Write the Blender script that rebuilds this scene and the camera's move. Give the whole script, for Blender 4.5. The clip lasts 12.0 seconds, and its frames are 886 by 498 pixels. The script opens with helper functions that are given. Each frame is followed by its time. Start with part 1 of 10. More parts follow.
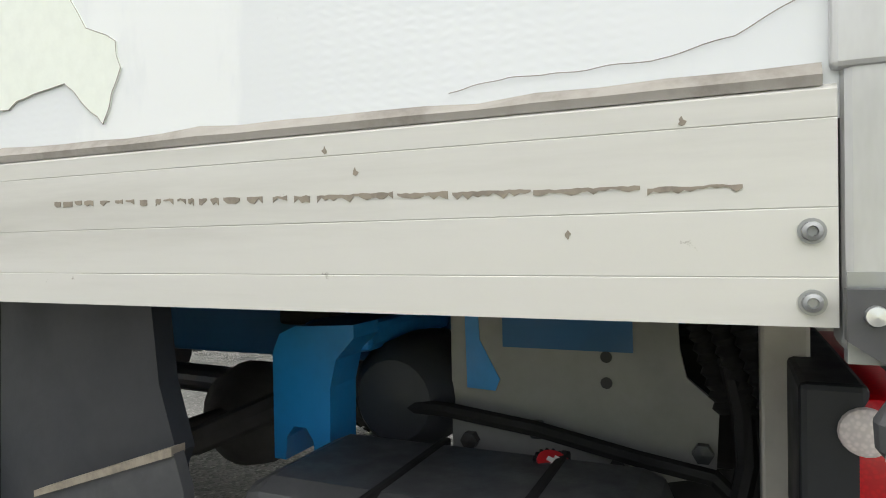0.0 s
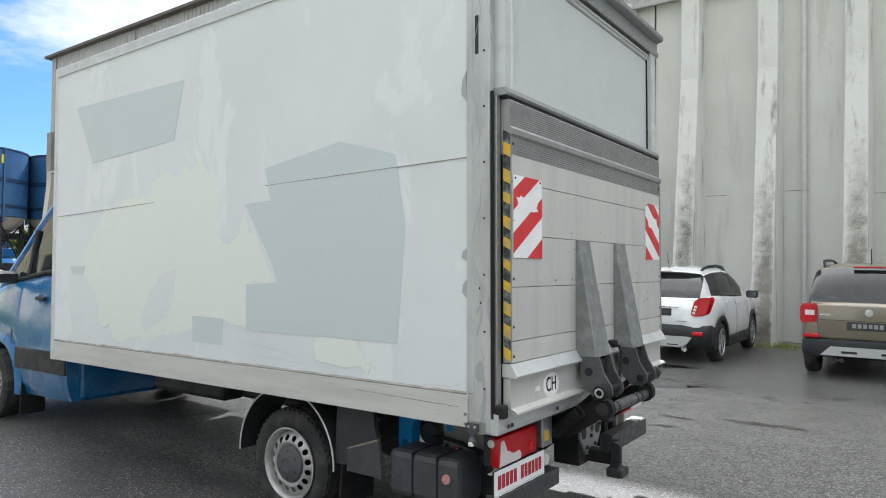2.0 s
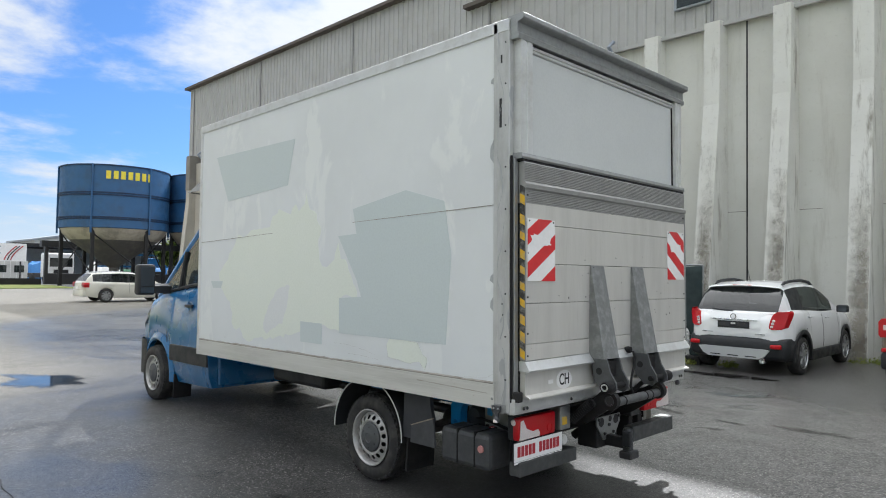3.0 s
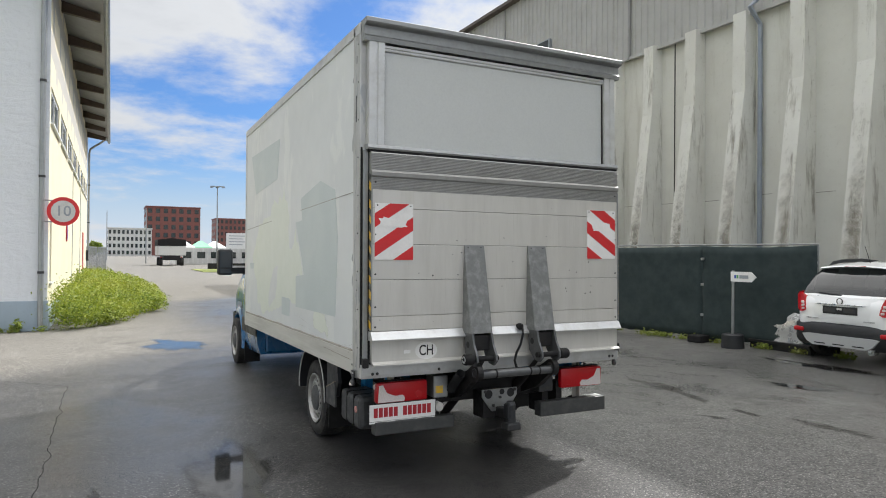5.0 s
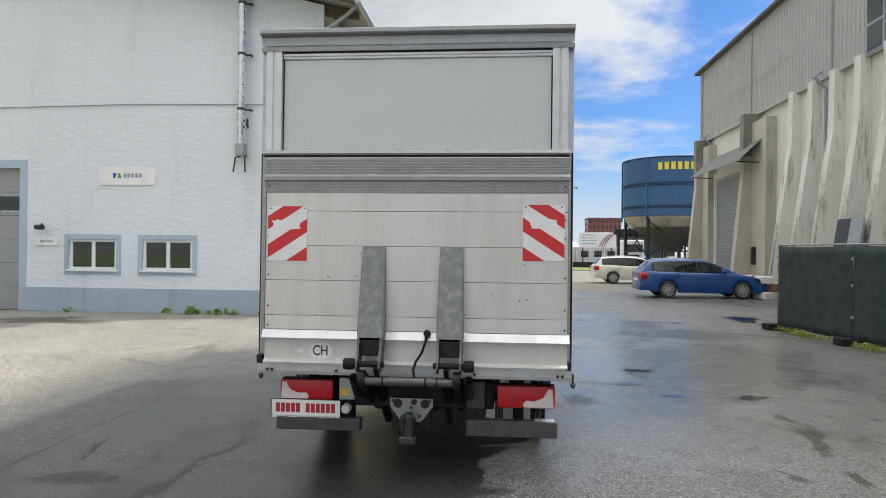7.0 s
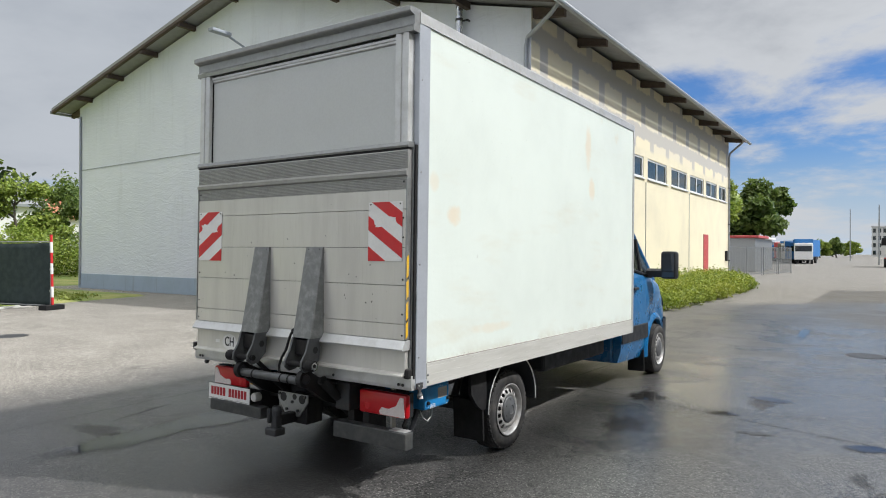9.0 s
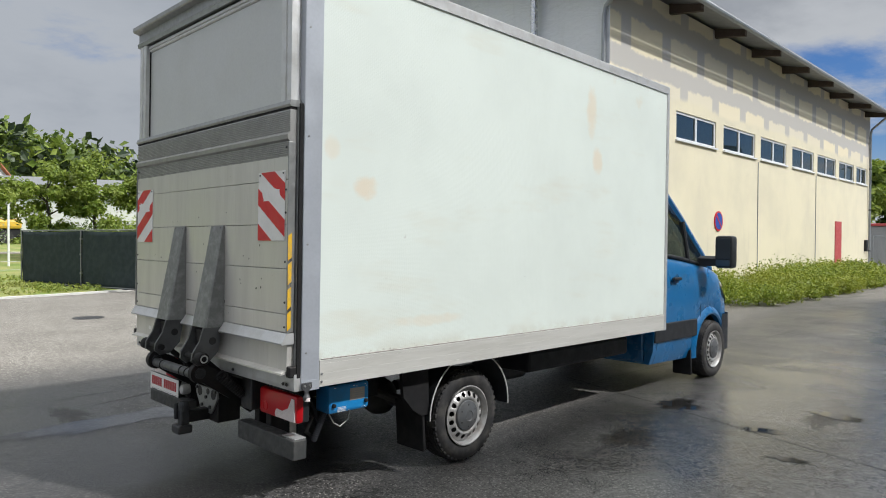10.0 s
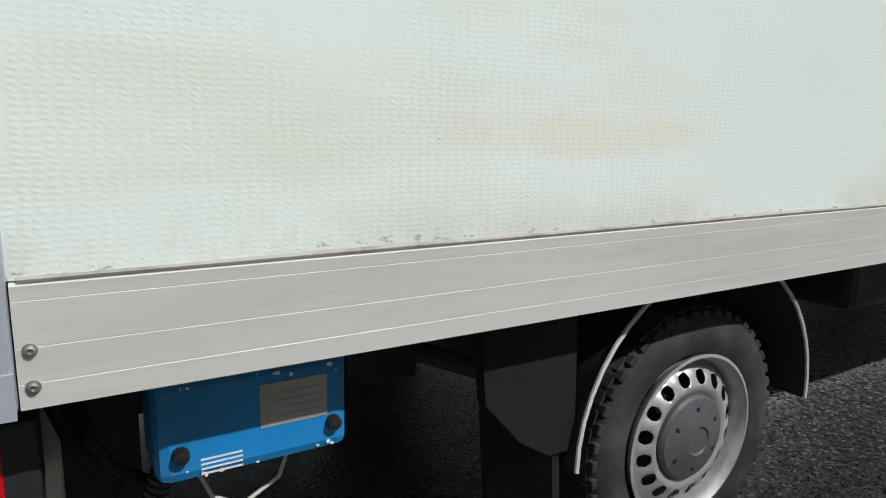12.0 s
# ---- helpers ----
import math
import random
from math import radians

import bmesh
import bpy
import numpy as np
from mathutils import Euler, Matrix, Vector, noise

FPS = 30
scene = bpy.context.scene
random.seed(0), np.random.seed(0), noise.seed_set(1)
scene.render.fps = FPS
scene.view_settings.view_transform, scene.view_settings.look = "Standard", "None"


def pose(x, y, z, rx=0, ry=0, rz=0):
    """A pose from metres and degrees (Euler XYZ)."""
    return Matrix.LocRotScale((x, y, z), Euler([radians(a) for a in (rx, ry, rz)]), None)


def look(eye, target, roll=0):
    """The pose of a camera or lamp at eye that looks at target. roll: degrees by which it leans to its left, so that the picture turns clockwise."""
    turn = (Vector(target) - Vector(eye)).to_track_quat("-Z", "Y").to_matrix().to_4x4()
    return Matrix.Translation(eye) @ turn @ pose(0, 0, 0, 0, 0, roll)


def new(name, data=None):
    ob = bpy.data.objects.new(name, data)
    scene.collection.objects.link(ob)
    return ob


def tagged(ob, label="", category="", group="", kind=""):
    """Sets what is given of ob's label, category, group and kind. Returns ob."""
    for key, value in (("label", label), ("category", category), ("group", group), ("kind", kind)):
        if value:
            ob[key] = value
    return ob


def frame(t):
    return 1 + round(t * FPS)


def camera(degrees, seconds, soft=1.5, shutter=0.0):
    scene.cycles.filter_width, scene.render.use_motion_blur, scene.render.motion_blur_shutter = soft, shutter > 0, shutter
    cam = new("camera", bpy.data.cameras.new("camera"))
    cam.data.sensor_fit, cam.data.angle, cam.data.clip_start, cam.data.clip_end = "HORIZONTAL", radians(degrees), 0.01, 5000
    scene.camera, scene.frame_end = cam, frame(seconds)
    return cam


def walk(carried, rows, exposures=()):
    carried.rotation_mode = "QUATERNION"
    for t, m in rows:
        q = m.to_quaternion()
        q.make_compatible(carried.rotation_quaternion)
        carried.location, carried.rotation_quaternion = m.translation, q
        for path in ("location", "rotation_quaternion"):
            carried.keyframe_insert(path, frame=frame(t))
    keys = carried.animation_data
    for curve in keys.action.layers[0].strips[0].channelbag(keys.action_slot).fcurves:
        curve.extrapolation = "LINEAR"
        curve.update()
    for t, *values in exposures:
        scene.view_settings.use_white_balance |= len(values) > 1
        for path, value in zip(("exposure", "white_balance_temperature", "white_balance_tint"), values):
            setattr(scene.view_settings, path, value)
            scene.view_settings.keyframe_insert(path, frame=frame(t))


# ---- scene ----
cam = camera(67.3, 12.0, soft=1.0)
METRES, EYE, TILT, LEAN, TURN = 17.0, 1.07, 0.0, 0.0, 25.7
PATH = [
    (0, (-0.322, -1.642, 0.863), (-1.117, 0.193, 0.82), -0.3),
    (0.2, (-0.207, -1.809, 0.945), (-0.998, 0.027, 0.884), -0.2),
    (0.5, (0.05, -2.101, 1.105), (-0.785, -0.285, 1.03), -0.4),
    (1, (0.511, -2.729, 1.345), (-0.367, -0.938, 1.202), 0.6),
    (1.5, (1.023, -3.279, 1.486), (0.013, -1.555, 1.403), 0.5),
    (2, (1.522, -3.841, 1.579), (0.351, -2.22, 1.629), 0.7),
    (2.5, (2.022, -4.274, 1.625), (0.703, -2.772, 1.701), 0.7),
    (2.7, (2.225, -4.411, 1.645), (0.853, -2.959, 1.72), 0.8),
    (4.3, (3.923, -3.783, 1.682), (2.387, -2.504, 1.743), 0.6),
    (4.5, (4.077, -3.517, 1.667), (2.482, -2.311, 1.724), 0.5),
    (5, (4.318, -2.723, 1.659), (2.529, -1.83, 1.677), 0.5),
    (5.5, (4.566, -1.914, 1.66), (2.675, -1.263, 1.671), 0.4),
    (6, (4.715, -1.092, 1.669), (2.765, -0.646, 1.677), 0.5),
    (6.5, (4.764, -0.234, 1.693), (2.771, -0.07, 1.704), 0.65),
    (7, (4.703, 0.642, 1.711), (2.711, 0.468, 1.714), 0.6),
    (7.5, (4.577, 1.506, 1.744), (2.627, 1.06, 1.743), 0.5),
    (7.7, (4.486, 1.834, 1.764), (2.566, 1.274, 1.762), 0.4),
    (9.3, (3.058, 4.115, 1.704), (1.462, 2.91, 1.7), 0.3),
    (9.5, (2.785, 4.281, 1.698), (1.227, 3.027, 1.687), 0.3),
    (10, (1.973, 4.381, 1.648), (0.555, 2.971, 1.621), 0.3),
    (10.5, (1.207, 4.111, 1.583), (-0.061, 2.569, 1.457), 0.2),
    (11, (0.551, 3.428, 1.475), (-0.631, 1.833, 1.233), 0.5),
    (11.5, (0.033, 2.698, 1.316), (-1.082, 1.072, 0.981), 0.6),
    (12, (-0.306, 2.048, 1.139), (-1.319, 0.368, 0.75), 0.5),
]
walk(cam, [(t, look(eye, target, roll)) for t, eye, target, roll in PATH],
     [(0, 1.5, 6600, 10), (0.5, 1.3, 6500, 10), (1.0, 1.15, 6300, 9), (1.5, 1.0, 6150, 9), (2.5, 0.7, 6150, 9), (4.5, 0.42, 6400, 10), (5.5, 0.45, 6450, 10), (7.5, 0.5, 6450, 10), (9.0, 0.15, 6350, 10), (10, -0.1, 6300, 10), (12, -0.2, 6250, 10)])


# ---- world, sun ----
SUN_DIR = Vector((-0.36, 0.86, 1.0)).normalized()
ELEV = math.asin(SUN_DIR.z)
AZIM = math.atan2(SUN_DIR.x, SUN_DIR.y)
world = bpy.data.worlds.new("sky")
scene.world = world
world.use_nodes = True
wn, wl = world.node_tree.nodes, world.node_tree.links
wn.clear()
w_out = wn.new("ShaderNodeOutputWorld")
w_bg = wn.new("ShaderNodeBackground")
w_sky = wn.new("ShaderNodeTexSky")
w_sky.sky_type = "NISHITA"
w_sky.sun_disc = False
w_sky.sun_elevation = ELEV
w_sky.sun_rotation = AZIM
w_bg.inputs["Strength"].default_value = 0.12


def wnode(kind, **inputs):
    n = wn.new(kind)
    for k, v in inputs.items():
        n.inputs[k].default_value = v
    return n


def wmath(op, a, b=0.0):
    n = wn.new("ShaderNodeMath")
    n.operation = op
    for k, v in enumerate((a, b)):
        if isinstance(v, bpy.types.NodeSocket):
            wl.new(v, n.inputs[k])
        else:
            n.inputs[k].default_value = v
    return n.outputs[0]


def wramp(v, lo, hi, a=0.0, b=1.0):
    n = wn.new("ShaderNodeMapRange")
    n.interpolation_type = "SMOOTHSTEP"
    for k, x in zip(("From Min", "From Max", "To Min", "To Max"), (lo, hi, a, b)):
        n.inputs[k].default_value = x
    wl.new(v, n.inputs["Value"])
    return n.outputs[0]


def wmix(fac, a, b):
    n = wn.new("ShaderNodeMix")
    n.data_type = "RGBA"
    for v, sock in ((fac, n.inputs["Factor"]), (a, n.inputs[6]), (b, n.inputs[7])):
        if isinstance(v, bpy.types.NodeSocket):
            wl.new(v, sock)
        else:
            sock.default_value = (*v, 1) if isinstance(v, tuple) else v
    return n.outputs[2]


# broken clouds on a flat layer over the place
w_dir = wn.new("ShaderNodeTexCoord").outputs["Generated"]
w_sep = wn.new("ShaderNodeSeparateXYZ")
wl.new(w_dir, w_sep.inputs[0])
w_up = wmath("ADD", wmath("MAXIMUM", w_sep.outputs["Z"], 0.0), 0.16)
w_lay = wn.new("ShaderNodeCombineXYZ")
wl.new(wmath("DIVIDE", w_sep.outputs["X"], w_up), w_lay.inputs[0])
wl.new(wmath("DIVIDE", w_sep.outputs["Y"], w_up), w_lay.inputs[1])


def wnoise(scale, detail, rough, shift, distort=0.0):
    m = wn.new("ShaderNodeMapping")
    m.inputs["Location"].default_value = shift
    wl.new(w_lay.outputs[0], m.inputs["Vector"])
    n = wnode("ShaderNodeTexNoise", Scale=scale, Detail=detail, Roughness=rough, Distortion=distort)
    wl.new(m.outputs[0], n.inputs["Vector"])
    return n.outputs["Fac"]


c_big = wnoise(0.75, 9, 0.58, (3.1, 1.7, 0), 0.25)
c_fine = wnoise(2.6, 8, 0.6, (0.4, 7.7, 0), 0.2)
c_mass = wmath("ADD", wmath("MULTIPLY", c_big, 0.75), wmath("MULTIPLY", c_fine, 0.25))
# more cover to the south and overhead, more blue low in the west
c_mass = wmath("ADD", c_mass, wmath("MULTIPLY", w_sep.outputs["Y"], -0.07))
c_mass = wmath("ADD", c_mass, wramp(w_sep.outputs["Z"], 0.25, 0.7, 0.0, 0.09))
# a gap of blue low in the west
c_west = wramp(w_sep.outputs["X"], -0.5, -0.85)
c_gap = wmath("MULTIPLY", c_west, wramp(w_sep.outputs["Z"], 0.29, 0.2))
c_mass = wmath("SUBTRACT", c_mass, wmath("MULTIPLY", c_gap, 0.06))
c_bank = wmath("MULTIPLY", wmath("MULTIPLY", c_west, wramp(w_sep.outputs["Y"], 0.14, 0.32, 1.0, 0.3)), wramp(w_sep.outputs["Z"], 0.22, 0.34))
c_mass = wmath("ADD", c_mass, wmath("MULTIPLY", c_bank, 0.125))
c_cover = wramp(c_mass, 0.405, 0.535)
c_thick = wramp(c_mass, 0.52, 0.72)
c_lit = wramp(wnoise(1.1, 7, 0.6, (9.0, 2.2, 0)), 0.38, 0.62)
c_grey = wmix(c_lit, (2.5, 2.7, 3.0), (4.4, 4.55, 4.7))
c_white = wmix(c_thick, (5.4, 5.5, 5.6), c_grey)
south = wramp(w_sep.outputs["Y"], -0.35, -0.8)
c_white = wmix(wmath("MULTIPLY", c_west, 0.7), c_white, wmix(c_thick, (4.0, 4.15, 4.35), (2.6, 2.75, 3.0)))
c_white = wmix(wmath("MULTIPLY", south, 0.75), c_white, (3.4, 3.65, 4.0))
# overhead, above the view, the cloud is brightened to fill the shaded sides
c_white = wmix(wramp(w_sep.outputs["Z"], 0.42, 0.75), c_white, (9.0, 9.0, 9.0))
# thin cloud glows more the nearer it stands to the sun
w_dot = wn.new("ShaderNodeVectorMath")
w_dot.operation = "DOT_PRODUCT"
w_dot.inputs[1].default_value = SUN_DIR
wl.new(w_dir, w_dot.inputs[0])
c_glow = wmath("MULTIPLY", wramp(w_dot.outputs["Value"], 0.3, 0.9), wramp(w_sep.outputs["Z"], 0.40, 0.68, 0.06, 1.0))
c_white = wmix(c_glow, c_white, (20.0, 19.8, 19.3))
w_blue = wn.new("ShaderNodeVectorMath")
w_blue.operation = "MULTIPLY"
w_blue.inputs[1].default_value = (0.35, 0.555, 0.86)
wl.new(w_sky.outputs[0], w_blue.inputs[0])
haze = wramp(w_sep.outputs["Z"], 0.0, 0.16)
w_air = wmix(haze, (3.9, 4.5, 5.2), w_blue.outputs[0])
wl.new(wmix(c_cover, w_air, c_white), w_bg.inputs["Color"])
wl.new(w_bg.outputs[0], w_out.inputs["Surface"])
sun = new("sun", bpy.data.lights.new("sun", "SUN"))
sun.data.energy = 3.7
sun.data.angle = radians(0.9)
sun.data.color = (1.0, 0.975, 0.945)
sun.matrix_world = look((0, 0, 30), tuple(Vector((0, 0, 30)) - SUN_DIR))
scene.view_settings.exposure = 0.0


# ---- mesh helpers ----
def box(bm, x0, x1, y0, y1, z0, z1, bevel=0.0, m=None):
    vs = [bm.verts.new((x, y, z)) for x in (x0, x1) for y in (y0, y1) for z in (z0, z1)]
    fs = [bm.faces.new([vs[i] for i in f]) for f in ((0, 1, 3, 2), (4, 6, 7, 5), (0, 4, 5, 1), (2, 3, 7, 6), (0, 2, 6, 4), (1, 5, 7, 3))]
    if m is not None:
        bmesh.ops.transform(bm, matrix=m, verts=vs)
    if bevel > 0:
        es = list({e for f in fs for e in f.edges})
        bmesh.ops.bevel(bm, geom=es, offset=bevel, segments=2, affect="EDGES", profile=0.5)
    return vs


def cyl(bm, p0, p1, r0, r1=None, seg=20, caps=True):
    """A cylinder or cone from p0 to p1."""
    r1 = r0 if r1 is None else r1
    p0, p1 = Vector(p0), Vector(p1)
    q = (p1 - p0).to_track_quat("Z", "Y")
    rings = []
    for p, r in ((p0, r0), (p1, r1)):
        rings.append([bm.verts.new(p + q @ Vector((r * math.cos(2 * math.pi * k / seg), r * math.sin(2 * math.pi * k / seg), 0))) for k in range(seg)])
    for k in range(seg):
        bm.faces.new((rings[0][k], rings[0][(k + 1) % seg], rings[1][(k + 1) % seg], rings[1][k]))
    if caps:
        bm.faces.new(list(reversed(rings[0])))
        bm.faces.new(rings[1])
    return rings


def lathe(bm, profile, centre=(0, 0, 0), axis="Y", seg=40, close=False):
    """Turns (radius, along) pairs round an axis."""
    rings = []
    c = Vector(centre)
    for r, a in profile:
        ring = []
        for k in range(seg):
            u, v = r * math.cos(2 * math.pi * k / seg), r * math.sin(2 * math.pi * k / seg)
            ring.append(bm.verts.new(c + Vector({"Y": (u, a, v), "Z": (u, v, a), "X": (a, u, v)}[axis])))
        rings.append(ring)
    pairs = list(zip(rings, rings[1:])) + ([(rings[-1], rings[0])] if close else [])
    for a, b in pairs:
        for k in range(seg):
            bm.faces.new((a[k], a[(k + 1) % seg], b[(k + 1) % seg], b[k]))
    return rings


def prism(bm, pts, axis, a, b):
    """A polygon drawn in the plane across an axis, pushed from a to b along it."""
    def at(p, d):
        return {"x": (d, p[0], p[1]), "y": (p[0], d, p[1]), "z": (p[0], p[1], d)}[axis]
    lo, hi = [bm.verts.new(at(p, a)) for p in pts], [bm.verts.new(at(p, b)) for p in pts]
    n = len(pts)
    bm.faces.new(lo)
    bm.faces.new(list(reversed(hi)))
    for k in range(n):
        bm.faces.new((lo[k], hi[k], hi[(k + 1) % n], lo[(k + 1) % n]))
    return lo + hi


def tube(bm, pts, r, seg=8):
    """A bent pipe through points."""
    pts = [Vector(p) for p in pts]
    rings = []
    for i, p in enumerate(pts):
        d = (pts[min(i + 1, len(pts) - 1)] - pts[max(i - 1, 0)]).normalized()
        q = d.to_track_quat("Z", "Y")
        rings.append([bm.verts.new(p + q @ Vector((r * math.cos(2 * math.pi * k / seg), r * math.sin(2 * math.pi * k / seg), 0))) for k in range(seg)])
    for a, b in zip(rings, rings[1:]):
        off = min(range(seg), key=lambda s: sum((a[k].co - b[(k + s) % seg].co).length for k in range(0, seg, 2)))
        for k in range(seg):
            bm.faces.new((a[k], a[(k + 1) % seg], b[(k + 1 + off) % seg], b[(k + off) % seg]))
    bm.faces.new(list(reversed(rings[0])))
    bm.faces.new(rings[-1])


def sheet(bm, rows, skip=None):
    """Quads over a grid of points; skip(i, j) leaves one out."""
    vs = [[bm.verts.new(p) for p in row] for row in rows]
    for i in range(len(vs) - 1):
        for j in range(len(vs[i]) - 1):
            if skip is None or not skip(i, j):
                bm.faces.new((vs[i][j], vs[i][j + 1], vs[i + 1][j + 1], vs[i + 1][j]))
    return vs


def mesh_of(name, bm, material, smooth=False, angle=35):
    bmesh.ops.recalc_face_normals(bm, faces=bm.faces[:])
    me = bpy.data.meshes.new(name)
    if smooth:
        for f in bm.faces:
            f.smooth = True
        for e in bm.edges:
            if len(e.link_faces) == 2 and e.calc_face_angle(0) > radians(angle):
                e.smooth = False
    bm.to_mesh(me)
    bm.free()
    if material is not None:
        me.materials.append(material)
    return me


def part(name, bm, material, parent=None, label="", smooth=False, angle=35):
    """One mesh object out of a bmesh, under a thing or a part."""
    ob = new(name, mesh_of(name, bm, material, smooth, angle))
    if parent is not None:
        ob.parent = parent
    if label:
        tagged(ob, label)
    return ob


def share(name, me, parent, m):
    """Another object on a mesh that is there already."""
    ob = new(name, me)
    ob.parent = parent
    ob.matrix_basis = m
    return ob


def thing(name, label, category, m=None, group="", kind=""):
    ob = new(name)
    ob.empty_display_size = 0.2
    if m is not None:
        ob.matrix_basis = m
    return tagged(ob, label, category, group, kind)


def solid(name, bm, material, label, category, m=None, group="", kind="", smooth=False, angle=35):
    """A thing that is one mesh."""
    ob = part(name, bm, material, None, "", smooth, angle)
    if m is not None:
        ob.matrix_basis = m
    return tagged(ob, label, category, group, kind)


# ---- materials ----
class Mat:
    """A small builder of node materials, in the object's own metres."""

    def __init__(self, name, rough=0.6, metal=0.0, spec=0.5, space="Object"):
        self.m = bpy.data.materials.new(name)
        self.m.use_nodes = True
        self.n, self.l = self.m.node_tree.nodes, self.m.node_tree.links
        self.b = self.n["Principled BSDF"]
        self.b.inputs["Roughness"].default_value = rough
        self.b.inputs["Metallic"].default_value = metal
        self.b.inputs["Specular IOR Level"].default_value = spec
        self.co = self.n.new("ShaderNodeTexCoord").outputs[space] if space != "World" else self.n.new("ShaderNodeNewGeometry").outputs["Position"]

    def plug(self, value, socket):
        if isinstance(value, bpy.types.NodeSocket):
            self.l.new(value, socket)
        elif isinstance(value, tuple) and len(value) == 3 and socket.type == "RGBA":
            socket.default_value = (*value, 1)
        else:
            socket.default_value = value

    def stretch(self, sx, sy, sz):
        n = self.n.new("ShaderNodeMapping")
        n.inputs["Scale"].default_value = (sx, sy, sz)
        self.l.new(self.co, n.inputs["Vector"])
        return n.outputs[0]

    def noise(self, scale, detail=4, rough=0.55, co=None, distort=0.0):
        n = self.n.new("ShaderNodeTexNoise")
        n.inputs["Scale"].default_value = scale
        n.inputs["Detail"].default_value = detail
        n.inputs["Roughness"].default_value = rough
        n.inputs["Distortion"].default_value = distort
        self.l.new(co or self.co, n.inputs["Vector"])
        return n.outputs["Fac"]

    def voronoi(self, scale, co=None, out="Distance", feature="F1"):
        n = self.n.new("ShaderNodeTexVoronoi")
        n.feature = feature
        n.inputs["Scale"].default_value = scale
        self.l.new(co or self.co, n.inputs["Vector"])
        return n.outputs[out]

    def ramp(self, fac, lo, hi, a=0.0, b=1.0):
        n = self.n.new("ShaderNodeMapRange")
        n.interpolation_type = "SMOOTHSTEP"
        for k, v in zip(("From Min", "From Max", "To Min", "To Max"), (lo, hi, a, b)):
            n.inputs[k].default_value = v
        self.l.new(fac, n.inputs["Value"])
        return n.outputs[0]

    def mix(self, fac, a, b, mode="MIX"):
        n = self.n.new("ShaderNodeMix")
        n.data_type, n.blend_type = "RGBA", mode
        n.clamp_factor = True
        self.plug(fac, n.inputs["Factor"])
        self.plug(a, n.inputs[6])
        self.plug(b, n.inputs[7])
        return n.outputs[2]

    def math(self, op, a, b=0.0):
        n = self.n.new("ShaderNodeMath")
        n.operation = op
        self.plug(a, n.inputs[0])
        self.plug(b, n.inputs[1])
        return n.outputs[0]

    def axis(self, which, co=None):
        n = self.n.new("ShaderNodeSeparateXYZ")
        self.l.new(co or self.co, n.inputs[0])
        return n.outputs["XYZ".index(which)]

    def random(self):
        return self.n.new("ShaderNodeObjectInfo").outputs["Random"]

    def island(self):
        return self.n.new("ShaderNodeNewGeometry").outputs["Random Per Island"]

    def color(self, c):
        self.plug(c, self.b.inputs["Base Color"])
        return self

    def rough(self, v):
        self.plug(v, self.b.inputs["Roughness"])
        return self

    def bump(self, height, strength=0.3, distance=0.01):
        n = self.n.new("ShaderNodeBump")
        n.inputs["Strength"].default_value = strength
        n.inputs["Distance"].default_value = distance
        self.plug(height, n.inputs["Height"])
        self.l.new(n.outputs[0], self.b.inputs["Normal"])
        return self


def worn(name, base, dirt, rough=0.5, metal=0.0, scale=3.0, amount=0.5, fine=60.0, bump=0.1, space="Object", coat=0.0, spec=0.5):
    """A coat of colour with broad stains and a fine grain."""
    m = Mat(name, rough, metal, spec, space)
    stain = m.ramp(m.noise(scale, 6, 0.65), 0.42, 0.72, 0.0, amount)
    grain = m.noise(fine, 3)
    c = m.mix(stain, base, dirt)
    c = m.mix(m.ramp(grain, 0.3, 0.8, 0.0, 0.18), c, tuple(v * 0.7 for v in base))
    m.color(c)
    if amount:
        m.rough(m.ramp(m.noise(scale * 2.3, 4), 0.3, 0.7, max(0.02, rough - 0.1), min(1, rough + 0.12)))
    if bump:
        m.bump(grain, bump, 0.004)
    if coat:
        m.b.inputs["Coat Weight"].default_value = coat
        m.b.inputs["Coat Roughness"].default_value = 0.06
    return m.m


M = {}


def plain(name, base, rough=0.5, metal=0.0, amount=0.35, scale=4.0, dirt=None, **kw):
    M[name] = worn(name, base, dirt or tuple(v * 0.6 for v in base), rough, metal, scale, amount, **kw)
    return M[name]


plain("black_plastic", (0.02, 0.022, 0.025), 0.5, dirt=(0.045, 0.045, 0.045), spec=0.35)
plain("black_rubber", (0.011, 0.011, 0.012), 0.75, dirt=(0.028, 0.026, 0.024), fine=30, spec=0.3)
plain("black_steel", (0.013, 0.013, 0.014), 0.55, dirt=(0.04, 0.033, 0.028), scale=9, spec=0.35)
plain("dark_steel", (0.05, 0.053, 0.058), 0.42, 0.4, dirt=(0.12, 0.09, 0.06), scale=9)
plain("galvanised", (0.36, 0.37, 0.37), 0.42, 0.75, dirt=(0.22, 0.22, 0.21), scale=14)
plain("aluminium", (0.66, 0.67, 0.67), 0.4, 0.55, dirt=(0.45, 0.44, 0.41), scale=6, amount=0.5)
plain("bright_metal", (0.75, 0.76, 0.76), 0.25, 0.9, dirt=(0.5, 0.5, 0.48))
plain("rim_silver", (0.47, 0.47, 0.465), 0.38, 0.4, dirt=(0.28, 0.24, 0.2), scale=12, amount=0.6)
plain("blue_paint", (0.008, 0.125, 0.315), 0.3, dirt=(0.012, 0.1, 0.23), coat=0.7, bump=0.0, scale=2, amount=0.3)
plain("blue_frame", (0.015, 0.24, 0.58), 0.4, dirt=(0.03, 0.1, 0.2), scale=6)
